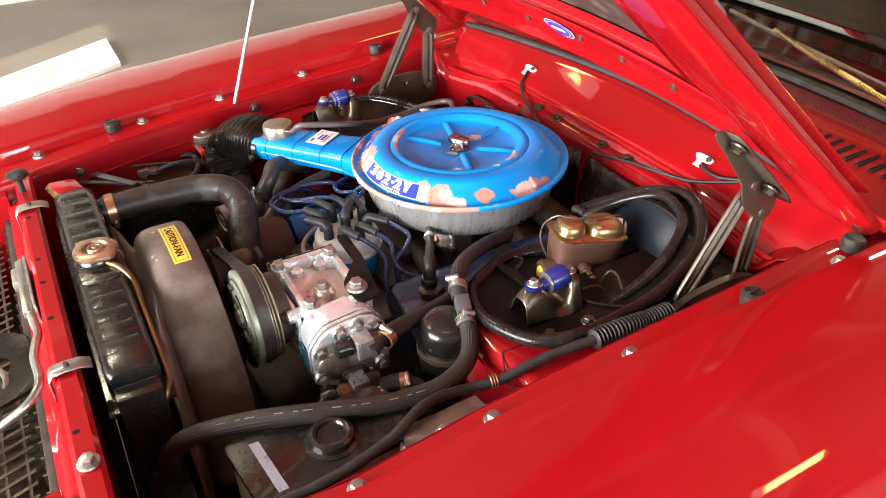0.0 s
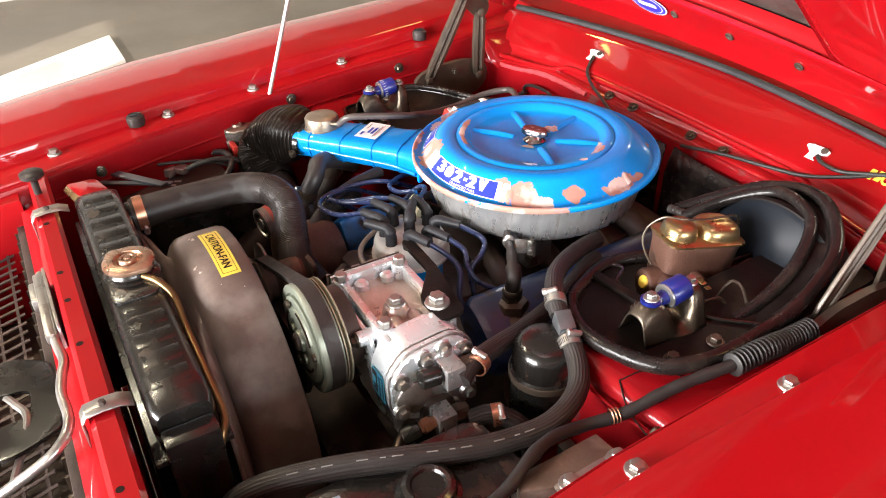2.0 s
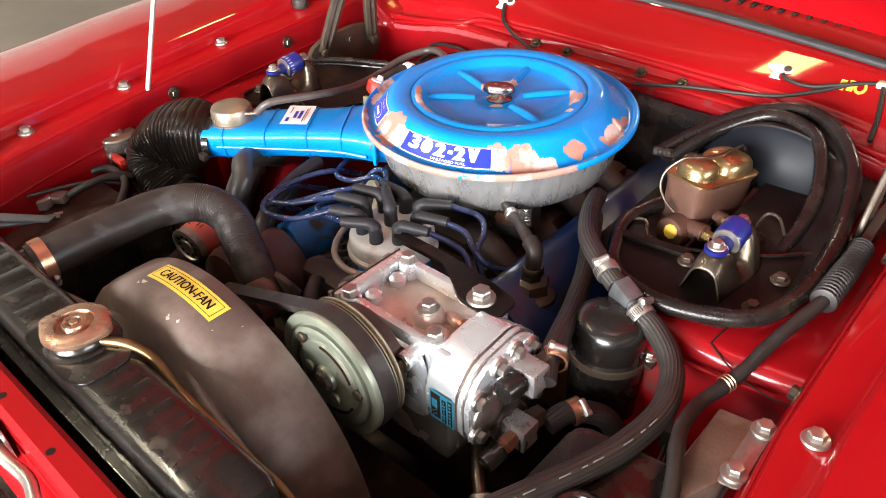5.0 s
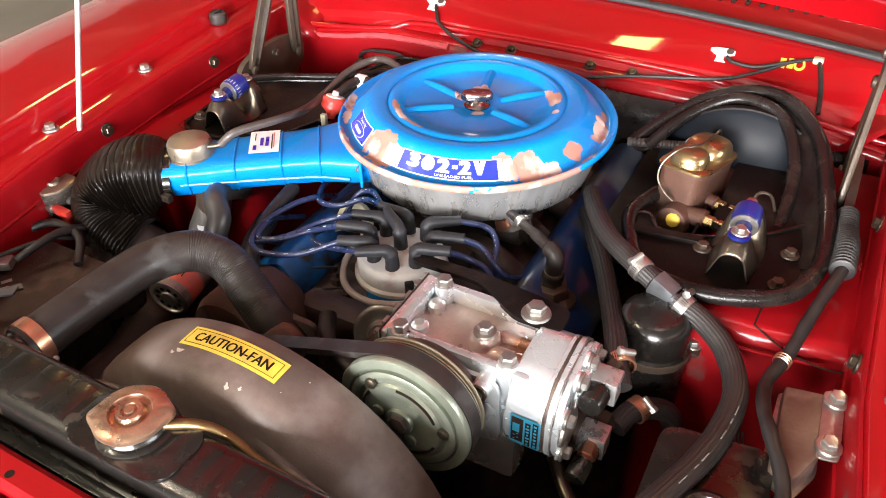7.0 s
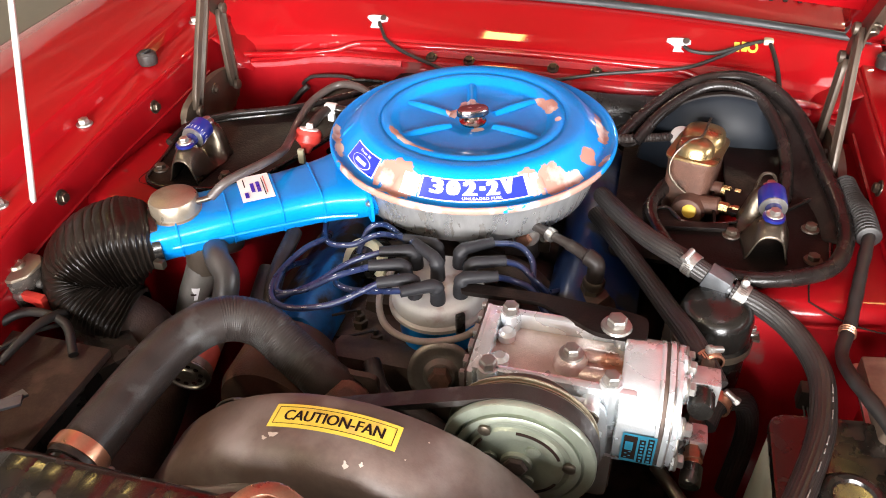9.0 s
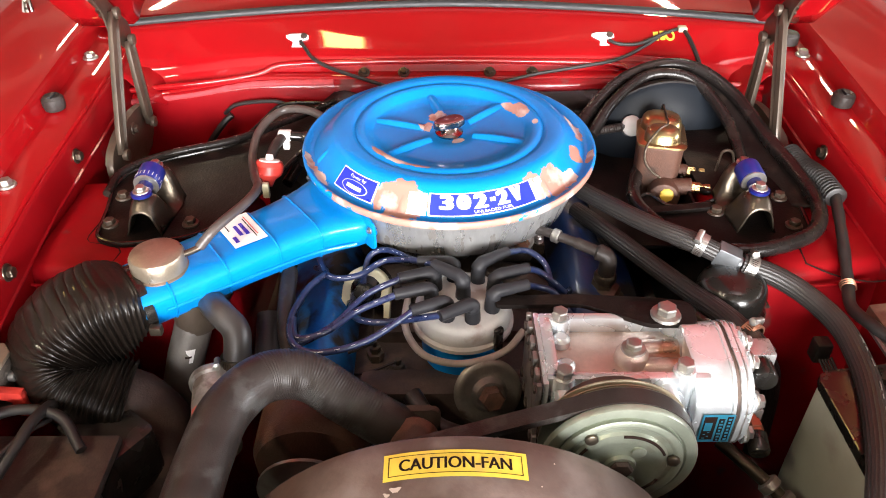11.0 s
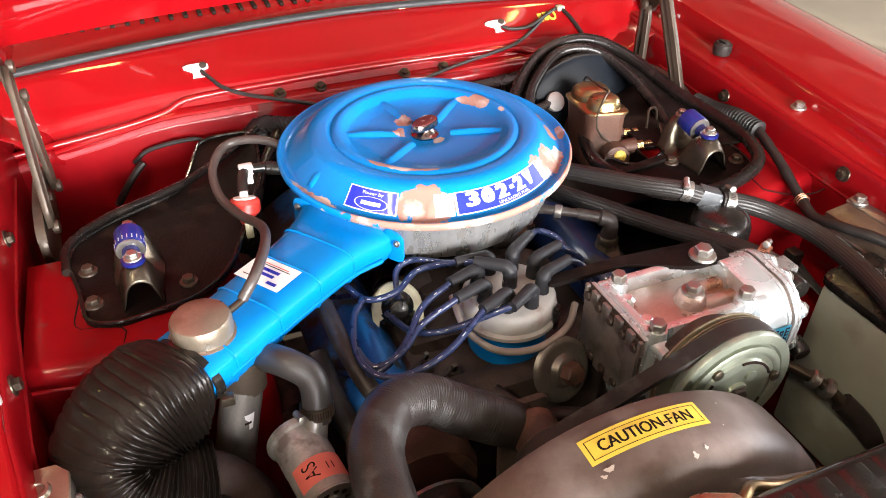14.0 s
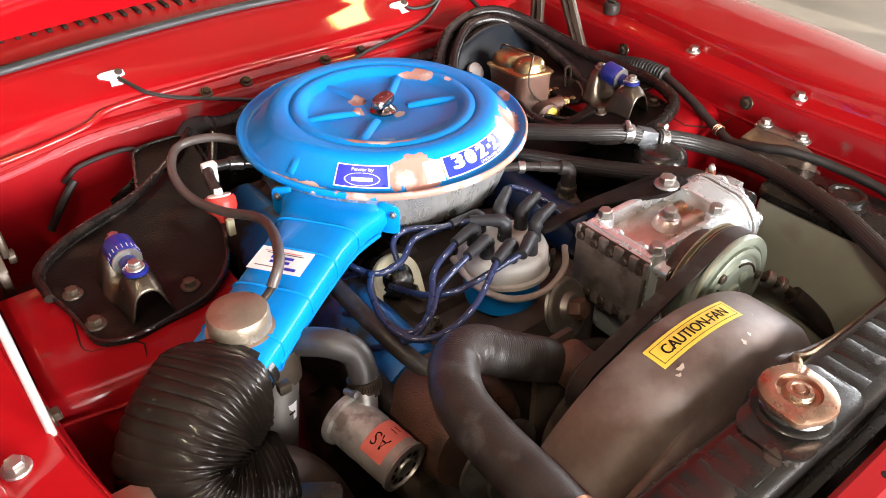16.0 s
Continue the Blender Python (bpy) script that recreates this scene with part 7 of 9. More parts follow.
# ---- cooling ----
def build_radiator():
    r = thing("radiator", (0, -0.68, 0.40), "black radiator with an embossed top tank and a worn filler cap", "radiator")
    sect = []
    for x, k in ((-0.298, 0.82), (-0.288, 0.97), (-0.25, 1), (0.22, 1), (0.262, 0.98), (0.272, 0.85)):
        ring = []
        for j in range(24):
            an = j / 24 * 2 * math.pi
            cu, su = math.cos(an), math.sin(an)
            ring.append(V(x, -0.677 + math.copysign(abs(cu) ** 0.45, cu) * 0.036 * k, 0.905 + math.copysign(abs(su) ** 0.45, su) * 0.030 * k))
        sect.append(ring)
    bm = bmesh.new()
    loft(bm, sect)
    tank = part("top_tank", bm, BLACK, r, "glossy black embossed top tank")
    for i in range(13):
        x = -0.262 + i * 0.040
        if abs(x) < 0.045:
            continue
        for y, w in ((-0.677, 0.046),):
            bm = bmesh.new()
            box(bm, (x, y, 0.9328), (0.030, w, 0.0045), 0.0020, seg=2)
            part("embossed_pad", bm, BLACK, tank)
    # seam flange below
    bm = bmesh.new()
    box(bm, (-0.012, -0.677, 0.874), (0.60, 0.088, 0.008), 0.002)
    part("header_flange", bm, BLACK, r)
    bm = bmesh.new()
    box(bm, (0, -0.677, 0.63), (0.56, 0.05, 0.48), 0.004)
    part("core", bm, DARK, r)
    for s in (-1, 1):
        bm = bmesh.new()
        box(bm, (s * 0.30 - 0.012, -0.677, 0.65), (0.03, 0.06, 0.52), 0.004)
        part("side_frame", bm, BLACK, r)
    bm = bmesh.new()
    prism(bm, round_outline([(-0.078, -0.700, 0.934), (-0.060, -0.712, 0.934), (0.034, -0.712, 0.934), (0.050, -0.700, 0.934), (0.050, -0.655, 0.934), (0.034, -0.643, 0.934), (-0.060, -0.643, 0.934), (-0.078, -0.655, 0.934)], 0.008), (0, 0, 0.003), 0.0012)
    part("filler_pad", bm, BLACK, tank)
    # raised filler seat, neck and cap
    cp = V(-0.0174, -0.672, 0)
    bm = bmesh.new()
    lathe(bm, [(0.040, 0.930), (0.038, 0.936), (0.034, 0.939), (0.030, 0.940), (0.027, 0.944), (0.027, 0.952)], Matrix.Translation(cp), 36)
    part("filler_neck", bm, BLACK, r)
    bm = bmesh.new()
    prof = [(0.030, 0.949), (0.0335, 0.950), (0.0345, 0.952), (0.034, 0.9562), (0.031, 0.9585), (0.020, 0.9588), (0.0185, 0.9555), (0.0145, 0.955), (0.0125, 0.9570), (0.0115, 0.9600), (0.008, 0.9603), (0.007, 0.9590), (0.005, 0.9590), (0.0045, 0.9612), (0.002, 0.9615)]
    seg = 60
    rings = []
    for rr, h in prof:
        ring = []
        for k in range(seg):
            an = 2 * math.pi * k / seg
            ear = max(0, math.cos(an - 0.55)) ** 30 + max(0, math.cos(an - 0.55 - math.pi)) ** 30
            q = rr + (0.0055 * ear if rr > 0.029 else 0)
            ring.append(bm.verts.new(V(cp.x + q * math.cos(an), cp.y + q * math.sin(an), h)))
        rings.append(ring)
    for a, b in zip(rings, rings[1:]):
        for k in range(seg):
            bm.faces.new((a[k], a[(k + 1) % seg], b[(k + 1) % seg], b[k]))
    bm.faces.new(rings[-1])
    part("filler_cap", bm, mat("worn_cap_plate", (0.44, 0.28, 0.19), 0.30, 0.8, var=0.25, vscale=60, bump=0.15, bscale=400, second=(0.34, 0.17, 0.11), mscale=50), r, "worn coppery pressure cap with two ears")
    # overflow tube
    bm = bmesh.new()
    tube(bm, [(0.008, -0.660, 0.941), (0.034, -0.645, 0.940), (0.056, -0.634, 0.925), (0.10, -0.634, 0.905), (0.20, -0.634, 0.893), (0.262, -0.635, 0.890), (0.285, -0.645, 0.880), (0.29, -0.665, 0.83)], 0.0050, 60, 10)
    part("overflow_tube", bm, mat("dull_brass_tube", (0.22, 0.14, 0.06), 0.35, 0.8, var=0.2, vscale=40, bump=0.1), r, "brass overflow tube")
    bm = bmesh.new()
    prism(bm, round_outline([(-0.355, -0.715, 0.924), (-0.296, -0.700, 0.924), (-0.296, -0.655, 0.924), (-0.350, -0.668, 0.924)], 0.008), (0, 0, 0.004), 0.001)
    br = part("end_bracket", bm, RED, r, "red painted end bracket")
    bm = bmesh.new()
    prism(bm, [(-0.352, -0.721, 0.916), (-0.290, -0.706, 0.916), (-0.290, -0.698, 0.924), (-0.352, -0.713, 0.924)], (0, 0, 0.004), 0.001)
    part("edge_strip", bm, BRASS, br, "tan metal edge")
    # hose neck
    bm = bmesh.new()
    rod(bm, (-0.245, -0.660, 0.900), (-0.238, -0.610, 0.903), 0.022, 20)
    part("hose_neck", bm, BLACK, r)
    return r


def build_shroud():
    s = thing("fan_shroud", (0, -0.57, 0.45), "dusty brown-grey plastic fan shroud with a yellow warning decal", "fan shroud")
    c = V(0, 0, 0.697)
    stations = []
    for y, rr, mixv in ((-0.522, 0.236, 0), (-0.524, 0.241, 0), (-0.530, 0.2435, 0), (-0.553, 0.2440, 0), (-0.577, 0.2437, 0), (-0.592, 0.2415, 0), (-0.602, 0.2350, 0), (-0.608, 0.2250, 0.01), (-0.611, 0.2140, 0.05), (-0.615, 0.208, 0.25), (-0.622, 0.206, 0.7), (-0.632, 0.205, 1.0)):
        ring = []
        for k in range(72):
            an = 2 * math.pi * k / 72
            cu, su = math.cos(an), math.sin(an)
            circ = V(rr * cu, y, c.z + rr * su)
            sq = V(math.copysign(abs(cu) ** 0.28, cu) * 0.285, y, 0.665 + math.copysign(abs(su) ** 0.28, su) * 0.215)
            ring.append(circ.lerp(sq, mixv))
        stations.append(ring)
    bm = bmesh.new()
    grid(bm, stations, True)
    solid(part("duct", bm, SHROUD, s), 0.004, -1)
    bm = bmesh.new()
    sq = stations[-1]
    big = [V(p.x * 1.05, p.y - 0.002, 0.665 + (p.z - 0.665) * 1.02) for p in sq]
    grid(bm, [sq, big, [V(p.x, -0.638, p.z) for p in big]], True)
    solid(part("mounting_flange", bm, SHROUD, s), 0.003)
    # decal wrapped over the crown
    R = 0.2440 + 0.0006

    def place(u, v, lift=0.0):
        an = math.pi / 2 - (u - 0.003) / R
        y = -0.5555 + v * 0.9
        rr = interp(y, (-0.611, -0.608, -0.602, -0.592, -0.577, -0.553, -0.530), (0.214, 0.225, 0.235, 0.2415, 0.2437, 0.2440, 0.2435)) + 0.0008 + lift
        return V(rr * math.cos(an), y, c.z + rr * math.sin(an))
    d = part("warning_decal", patch(-0.0635, 0.0635, -0.0155, 0.0155, place, 28, 6), YELLOW, s, "yellow warning decal")
    for u0, u1, v0, v1 in ((-0.059, 0.059, 0.0106, 0.0114), (-0.059, 0.059, -0.0114, -0.0106), (-0.059, -0.0582, -0.0106, 0.0106), (0.0582, 0.059, -0.0106, 0.0106)):
        part("border_line", patch(u0, u1, v0, v1, lambda u, v: place(u, v, 0.0006), 28, 1), INK, d)
    for du in (-0.00045, 0, 0.00045):
        print_on("CAUTION-FAN", 0.0135, 0.098, lambda u, v, q=du: place(u + q, v, 0.0009), INK, d, "lettering", 0.004)
    rng = random.Random(11)
    speck = mat("pale_scuff", (0.30, 0.25, 0.22), 0.7, bump=0.0)
    bm = bmesh.new()
    for k in range(150):
        u, v, w = rng.uniform(-0.26, 0.26), rng.uniform(-0.036, 0.024), rng.uniform(0.0002, 0.0006)
        st = rng.uniform(1, 3)
        bm.faces.new([bm.verts.new(place(u + w * st * math.cos(a), v + w * math.sin(a), -0.0014)) for a in [2 * math.pi * j / 6 for j in range(6)]])
    tagged(part("scuff_specks", bm, speck, s), kind="stuff")
    # paint splashes
    for k, (u, v, q) in enumerate(((-0.052, -0.026, 0.0042), (-0.060, -0.030, 0.0025), (0.026, -0.044, 0.0026), (0.040, -0.040, 0.0018), (0.09, 0.01, 0.0008), (0.075, -0.02, 0.0008))):
        bm = bmesh.new()
        bm.faces.new([bm.verts.new(place(u + q * (1 + 0.5 * math.sin(3 * a + k)) * math.cos(a), v + q * (1 + 0.5 * math.cos(2 * a + k)) * math.sin(a), 0.0004)) for a in [2 * math.pi * j / 14 for j in range(14)]])
        part("paint_splash", bm, mat("dried_splash", (0.45, 0.38, 0.33), 0.6, bump=0.0) if k == 0 else bpy.data.materials["dried_splash"], s)
    return s


def band_clamp(p, axis, r, parent, width=0.012, screw=(0, 0, 1), material=None):
    bm = bmesh.new()
    lathe(bm, [(r - 0.001, -width / 2), (r + 0.0015, -width / 2), (r + 0.0018, 0), (r + 0.0015, width / 2), (r - 0.001, width / 2)], frame_at(p, axis), 24, caps=False)
    cl = part("hose_clamp", bm, material or SILVER, parent, "worm-drive hose clamp")
    s = V(screw).normalized()
    a = V(axis).normalized()
    t = a.cross(s).normalized()
    q = V(p) + s * (r + 0.005)
    bm = bmesh.new()
    rod(bm, q - t * 0.008, q + t * 0.008, 0.0040, 12)
    lathe(bm, [(0.0052, 0), (0.0052, 0.005), (0.003, 0.006)], frame_at(q + t * 0.007, t), 6)
    part("clamp_screw", bm, SILVER, cl)
    m = frame_at(p, axis)
    for k in range(9):
        an = math.atan2((m.inverted().to_3x3() @ s).y, (m.inverted().to_3x3() @ s).x) + 0.7 + k * 0.16
        bm = bmesh.new()
        box(bm, (r + 0.0017, 0, 0), (0.0004, r * 0.055, width * 0.55), 0, m @ Matrix.Rotation(an, 4, "Z"))
        part("worm_slot", bm, INK, cl)
    return cl


def hose(name, label, pts, r, material=None, category="hose", n=60, seg=16, group=""):
    h = thing(name, pts[0], label, category, group)
    bm = bmesh.new()
    tube(bm, pts, r, n, seg)
    part("tube", bm, material or RUBBER, h)
    return h


def ribbed(bm, pts, r, n=90, ribs=22):
    """A hose with fine ribs along its length."""
    path, _ = spline(pts, n)
    nrm = (path[1] - path[0]).orthogonal().normalized()
    rings = []
    seg = ribs * 2
    for i, p in enumerate(path):
        t = (path[min(i + 1, n)] - path[max(i - 1, 0)]).normalized()
        nrm = (nrm - t * nrm.dot(t)).normalized()
        bn = t.cross(nrm)
        rings.append([bm.verts.new(p + (nrm * math.cos(2 * math.pi * k / seg) + bn * math.sin(2 * math.pi * k / seg)) * (r if k % 2 else r * 0.945)) for k in range(seg)])
    for a, b in zip(rings, rings[1:]):
        for k in range(seg):
            bm.faces.new((a[k], a[(k + 1) % seg], b[(k + 1) % seg], b[k]))
    bm.faces.new(rings[0][::-1])
    bm.faces.new(rings[-1])
    return path


def build_hoses():
    # upper radiator hose
    pts = [(-0.241, -0.635, 0.900), (-0.238, -0.585, 0.903), (-0.236, -0.520, 0.903), (-0.228, -0.462, 0.904), (-0.200, -0.418, 0.902), (-0.160, -0.402, 0.888), (-0.118, -0.412, 0.862), (-0.070, -0.425, 0.835), (-0.04, -0.41, 0.80)]
    h = thing("radiator_hose", pts[0], "thick black upper radiator hose with a ribbed bend", "hose")
    bm = bmesh.new()
    tube(bm, pts, lambda u, s: 0.0265 + (0.00035 * math.sin(s * 2 * math.pi / 0.0032) if 0.52 < u < 0.84 else 0), 420, 28)
    part("tube", bm, RUBBER, h)
    band_clamp((-0.2405, -0.622, 0.901), (0.05, 1, 0.03), 0.0272, h, 0.015, (0.9, 0, -0.6), COPPER)
    # heater / suction hose with the joint
    A1 = [(0.195, -0.025, 0.880), (0.222, -0.088, 0.896), (0.262, -0.155, 0.909), (0.305, -0.193, 0.911), (0.335, -0.206, 0.902)]
    A2 = [(0.366, -0.217, 0.892), (0.405, -0.230, 0.883), (0.438, -0.258, 0.874), (0.458, -0.310, 0.871), (0.455, -0.370, 0.872), (0.442, -0.425, 0.875), (0.415, -0.498, 0.878), (0.388, -0.560, 0.874), (0.362, -0.625, 0.862), (0.346, -0.662, 0.835), (0.338, -0.672, 0.79)]
    a = thing("air_conditioning_hose", A1[0], "ribbed black rubber hose joined with a bare metal coupling and clamps", "hose", "ribbed hoses")
    for p in (A1, A2):
        bm = bmesh.new()
        path = ribbed(bm, p, 0.0128 if p is A1 else 0.0135)
        t = part("tube", bm, HOSE, a)
        if p is A2:
            for k in range(24, 82, 3):
                if k % 4 == 0:
                    continue
                bm = bmesh.new()
                tube(bm, [path[k + q] + V(0.0060, 0.0, 0.0124) for q in range(3 if k % 2 else 2)], 0.0007, 6, 5)
                part("print_bar", bm, FADED_PRINT, t)
    bm = bmesh.new()
    box(bm, (0, 0, 0), (0.022, 0.026, 0.030), 0.002, frame_at((0.349, -0.209, 0.897), (0.031, -0.011, -0.010)))
    tube(bm, [A1[-1], (0.349, -0.209, 0.897), A2[0]], 0.0085, 8, 16)
    part("coupling", bm, mat("grey_coupling", (0.16, 0.17, 0.18), 0.4, 0.7, var=0.2, vscale=60, bump=0.1), a, "grey metal coupling")
    band_clamp((0.3165, -0.199, 0.909), (0.8, -0.45, -0.2), 0.0135, a, 0.013, (-0.3, -0.2, 1), SILVER)
    band_clamp((0.376, -0.220, 0.890), (0.9, -0.3, -0.28), 0.0140, a, 0.014, (0.2, 0.3, 1), SILVER)
    B = [(0.19, -0.02, 0.842), (0.225, -0.085, 0.848), (0.262, -0.155, 0.853), (0.297, -0.235, 0.865), (0.322, -0.300, 0.880), (0.338, -0.345, 0.884), (0.349, -0.366, 0.878)]
    b = thing("compressor_hose", B[0], "ribbed black rubber hose clamped to the compressor fitting", "hose", "ribbed hoses")
    bm = bmesh.new()
    ribbed(bm, B, 0.0130)
    part("tube", bm, HOSE, b)
    band_clamp((0.340, -0.336, 0.884), (0.5, -0.85, -0.05), 0.0138, b, 0.014, (0.3, 0.1, 1), COPPER)
    C = [(0.350, -0.355, 0.803), (0.362, -0.325, 0.808), (0.395, -0.300, 0.795), (0.410, -0.30, 0.74), (0.40, -0.33, 0.66)]
    c = thing("discharge_hose", C[0], "black discharge hose clamped below the compressor head", "hose", "ribbed hoses")
    bm = bmesh.new()
    ribbed(bm, C, 0.0130, 50)
    part("tube", bm, HOSE, c)
    band_clamp((0.365, -0.322, 0.808), (0.4, 0.9, 0.1), 0.0138, c, 0.014, (0.6, 0, 1), COPPER)
    pp = hose("liquid_line", "bare metal refrigerant pipe with two swaged collars", [(0.30, -0.415, 0.792), (0.325, -0.445, 0.786), (0.352, -0.47, 0.772), (0.372, -0.492, 0.752), (0.40, -0.53, 0.71)], 0.0075, OLIVE, "pipe", 40, 12)
    for p, r in (((0.345, -0.463, 0.7765), 0.0125), ((0.358, -0.4765, 0.7665), 0.0135)):
        bm = bmesh.new()
        lathe(bm, [(r * 0.8, -0.006), (r, -0.004), (r, 0.004), (r * 0.8, 0.006)], frame_at(p, (0.6, -0.62, -0.4)), 18)
        part("collar", bm, SILVER, pp)
    hose("lower_loom", "black rubber hose below the compressor head", [(0.372, -0.492, 0.752), (0.39, -0.515, 0.73), (0.42, -0.56, 0.68)], 0.0145, RUBBER, "hose", 20, 14)
    # vacuum hose from the snorkel
    P = [(-0.305, -0.236, 0.937), (-0.285, -0.220, 0.955), (-0.262, -0.160, 0.951), (-0.258, -0.110, 0.942), (-0.276, -0.050, 0.926), (-0.292, 0.016, 0.920), (-0.290, 0.075, 0.930), (-0.262, 0.118, 0.940), (-0.215, 0.105, 0.945), (-0.17, 0.08, 0.93)]
    hose("vacuum_hose", "slim grey-brown vacuum hose curling from the snorkel's can", P, 0.0062, mat("brown_vacuum_hose", (0.055, 0.044, 0.040), 0.42, var=0.2, vscale=50, bump=0.1), "hose", 90, 12)
    # dark hoses behind the air cleaner, passenger side
    for k, (p, r) in enumerate((([(-0.492, -0.05, 0.894), (-0.488, 0.008, 0.896), (-0.437, 0.054, 0.898), (-0.335, 0.102, 0.899), (-0.25, 0.18, 0.898), (-0.20, 0.25, 0.892)], 0.006), ([(-0.25, 0.03, 0.86), (-0.22, 0.12, 0.88), (-0.17, 0.23, 0.885)], 0.009))):
        hose("rear_hose", "dark grimy hose running to the firewall", p, r, AGED_HOSE, "hose", 40, 10, "rear hoses")
    # hoses below the snorkel
    h = hose("smog_hose", "dark grey moulded hose bending into the silver valve", [(-0.300, -0.215, 0.85), (-0.296, -0.262, 0.874), (-0.275, -0.296, 0.884), (-0.256, -0.312, 0.872), (-0.254, -0.326, 0.852), (-0.259, -0.336, 0.828)], 0.0165, mat("grey_moulded_hose", (0.036, 0.032, 0.030), 0.45, var=0.2, vscale=40, bump=0.1), "hose", 60)
    band_clamp((-0.256, -0.331, 0.840), (0.05, 0.3, 1), 0.0172, h, 0.014, (-0.9, -0.2, 0.1), OLIVE)
    hose("bypass_hose", "black hose dropping beside the distributor", [(-0.21, -0.20, 0.87), (-0.205, -0.27, 0.858), (-0.19, -0.33, 0.835), (-0.15, -0.38, 0.80), (-0.10, -0.40, 0.76)], 0.011, RUBBER, "hose", 40)
    hose("lower_hose", "dark bent coolant hose beside the engine front", [(-0.235, -0.24, 0.83), (-0.228, -0.30, 0.80), (-0.20, -0.36, 0.74), (-0.18, -0.40, 0.66)], 0.016, RUBBER, "hose", 40)
    hose("lower_hose", "dark bent coolant hose beside the engine front", [(-0.05, -0.35, 0.80), (-0.02, -0.39, 0.79), (0.05, -0.41, 0.775), (0.10, -0.43, 0.74)], 0.012, RUBBER, "hose", 40)


def build_bellows():
    b = thing("intake_duct", (-0.39, -0.28, 0.80), "crumpled black vinyl concertina duct on the snorkel's end", "intake duct")
    pts = [(-0.380, -0.275, 0.893), (-0.406, -0.293, 0.893), (-0.440, -0.314, 0.884), (-0.462, -0.333, 0.860), (-0.456, -0.347, 0.834), (-0.432, -0.354, 0.815), (-0.404, -0.355, 0.803), (-0.386, -0.354, 0.796)]
    n = 560
    path, length = spline(pts, n)
    bm = bmesh.new()
    wide = V(0.588, -0.81, 0)
    seg = 48
    rings = []
    for i, p in enumerate(path):
        t = (path[min(i + 1, n)] - path[max(i - 1, 0)]).normalized()
        wide = (wide - t * wide.dot(t)).normalized()
        tall = t.cross(wide)
        u = i / n
        s = length * u
        grow = min(1, u * 7) ** 0.6
        ring = []
        for k in range(seg):
            an = 2 * math.pi * k / seg
            ca, sa = math.cos(an), math.sin(an)
            ph = s / 0.0058 * 2 * math.pi + 4.0 * noise.noise((ca * 1.3, sa * 1.3, s * 16)) + 1.1 * noise.noise((ca * 4, sa * 4, s * 60))
            fold = 1 - abs(math.sin(ph / 2)) ** 0.8 + 0.10 * noise.noise((ca * 3, sa * 3, s * 110))
            out = wide * ca + tall * sa
            inner = max(0.0, 0.45 + 0.55 * out.dot((V(-0.385, -0.345, 0.845) - p).normalized()))
            broad = 1 - abs(math.sin(s / 0.0090 * math.pi + 2.4 * noise.noise((ca * 0.8, sa * 0.8, s * 30 + 3)))) ** (0.20 + 0.16 * noise.noise((s * 50, ca * 0.9, sa * 0.9)))
            tight = min(1.0, max(0.0, inner * 2.6 - 0.75))
            r = 1 + (0.012 + 0.14 * inner * grow) * tight * (fold - 0.2) - 0.072 * (1 - tight) * broad + 0.026 * noise.noise((ca * 1.6, sa * 1.6, s * 22 + 7)) + 0.017 * noise.noise((ca * 6, sa * 6, s * 110))
            a = 0.043 + 0.017 * grow - 0.010 * u ** 2
            b_ = 0.030 + 0.021 * grow - 0.008 * u ** 2
            ring.append(bm.verts.new(p + wide * (math.copysign(abs(ca) ** 0.72, ca) * a * r) + tall * (math.copysign(abs(sa) ** 0.72, sa) * b_ * r)))
        rings.append(ring)
    for a, c in zip(rings, rings[1:]):
        for k in range(seg):
            bm.faces.new((a[k], a[(k + 1) % seg], c[(k + 1) % seg], c[k]))
    part("concertina", bm, BELLOWS, b, angle=70)
    bm = bmesh.new()
    lathe(bm, [(0.046, -0.006), (0.048, -0.005), (0.048, 0.005), (0.046, 0.006)], frame_at((-0.377, -0.274, 0.893), (-0.81, -0.588, 0)) @ Matrix.Diagonal((1.08, 0.66, 1, 1)), 32, caps=False)
    part("retaining_band", bm, BLACK, b)
    bm = bmesh.new()
    box(bm, (-0.344, -0.322, 0.882), (0.014, 0.010, 0.012), 0.002)
    part("band_buckle", bm, OLIVE, b)
    # duct elbow the bellows drop into
    e = thing("duct_elbow", (-0.36, -0.40, 0.70), "dark plastic duct elbow below the concertina duct", "air duct")
    bm = bmesh.new()
    tube(bm, [(-0.398, -0.354, 0.800), (-0.375, -0.354, 0.785), (-0.350, -0.37, 0.74), (-0.35, -0.45, 0.68), (-0.37, -0.55, 0.66)], 0.040, 30, 18)
    part("elbow", bm, DARK, e)
    t = thing("hot_air_tube", (-0.34, -0.275, 0.70), "grey foil hot-air tube with a small paper label under the snorkel", "air tube")
    bm = bmesh.new()
    tube(bm, [(-0.322, -0.258, 0.846), (-0.330, -0.267, 0.82), (-0.340, -0.278, 0.79), (-0.355, -0.29, 0.73), (-0.36, -0.29, 0.66)], lambda u, s: 0.0235 + 0.0005 * noise.noise((u * 30, 0, 0)), 40, 24)
    part("tube", bm, mat("grey_foil_paper", (0.15, 0.135, 0.12), 0.5, 0.3, var=0.2, vscale=40, bump=0.3, bscale=200), t)

    def wrap(u, v, lift=0.0):
        a = radians(-104) + u / 0.0245
        p = V(-0.3335, -0.2710, 0.810) + V(-0.30, -0.32, -1) * -v * 0.9
        return p + V(math.cos(a), math.sin(a), 0) * (0.0245 + lift)
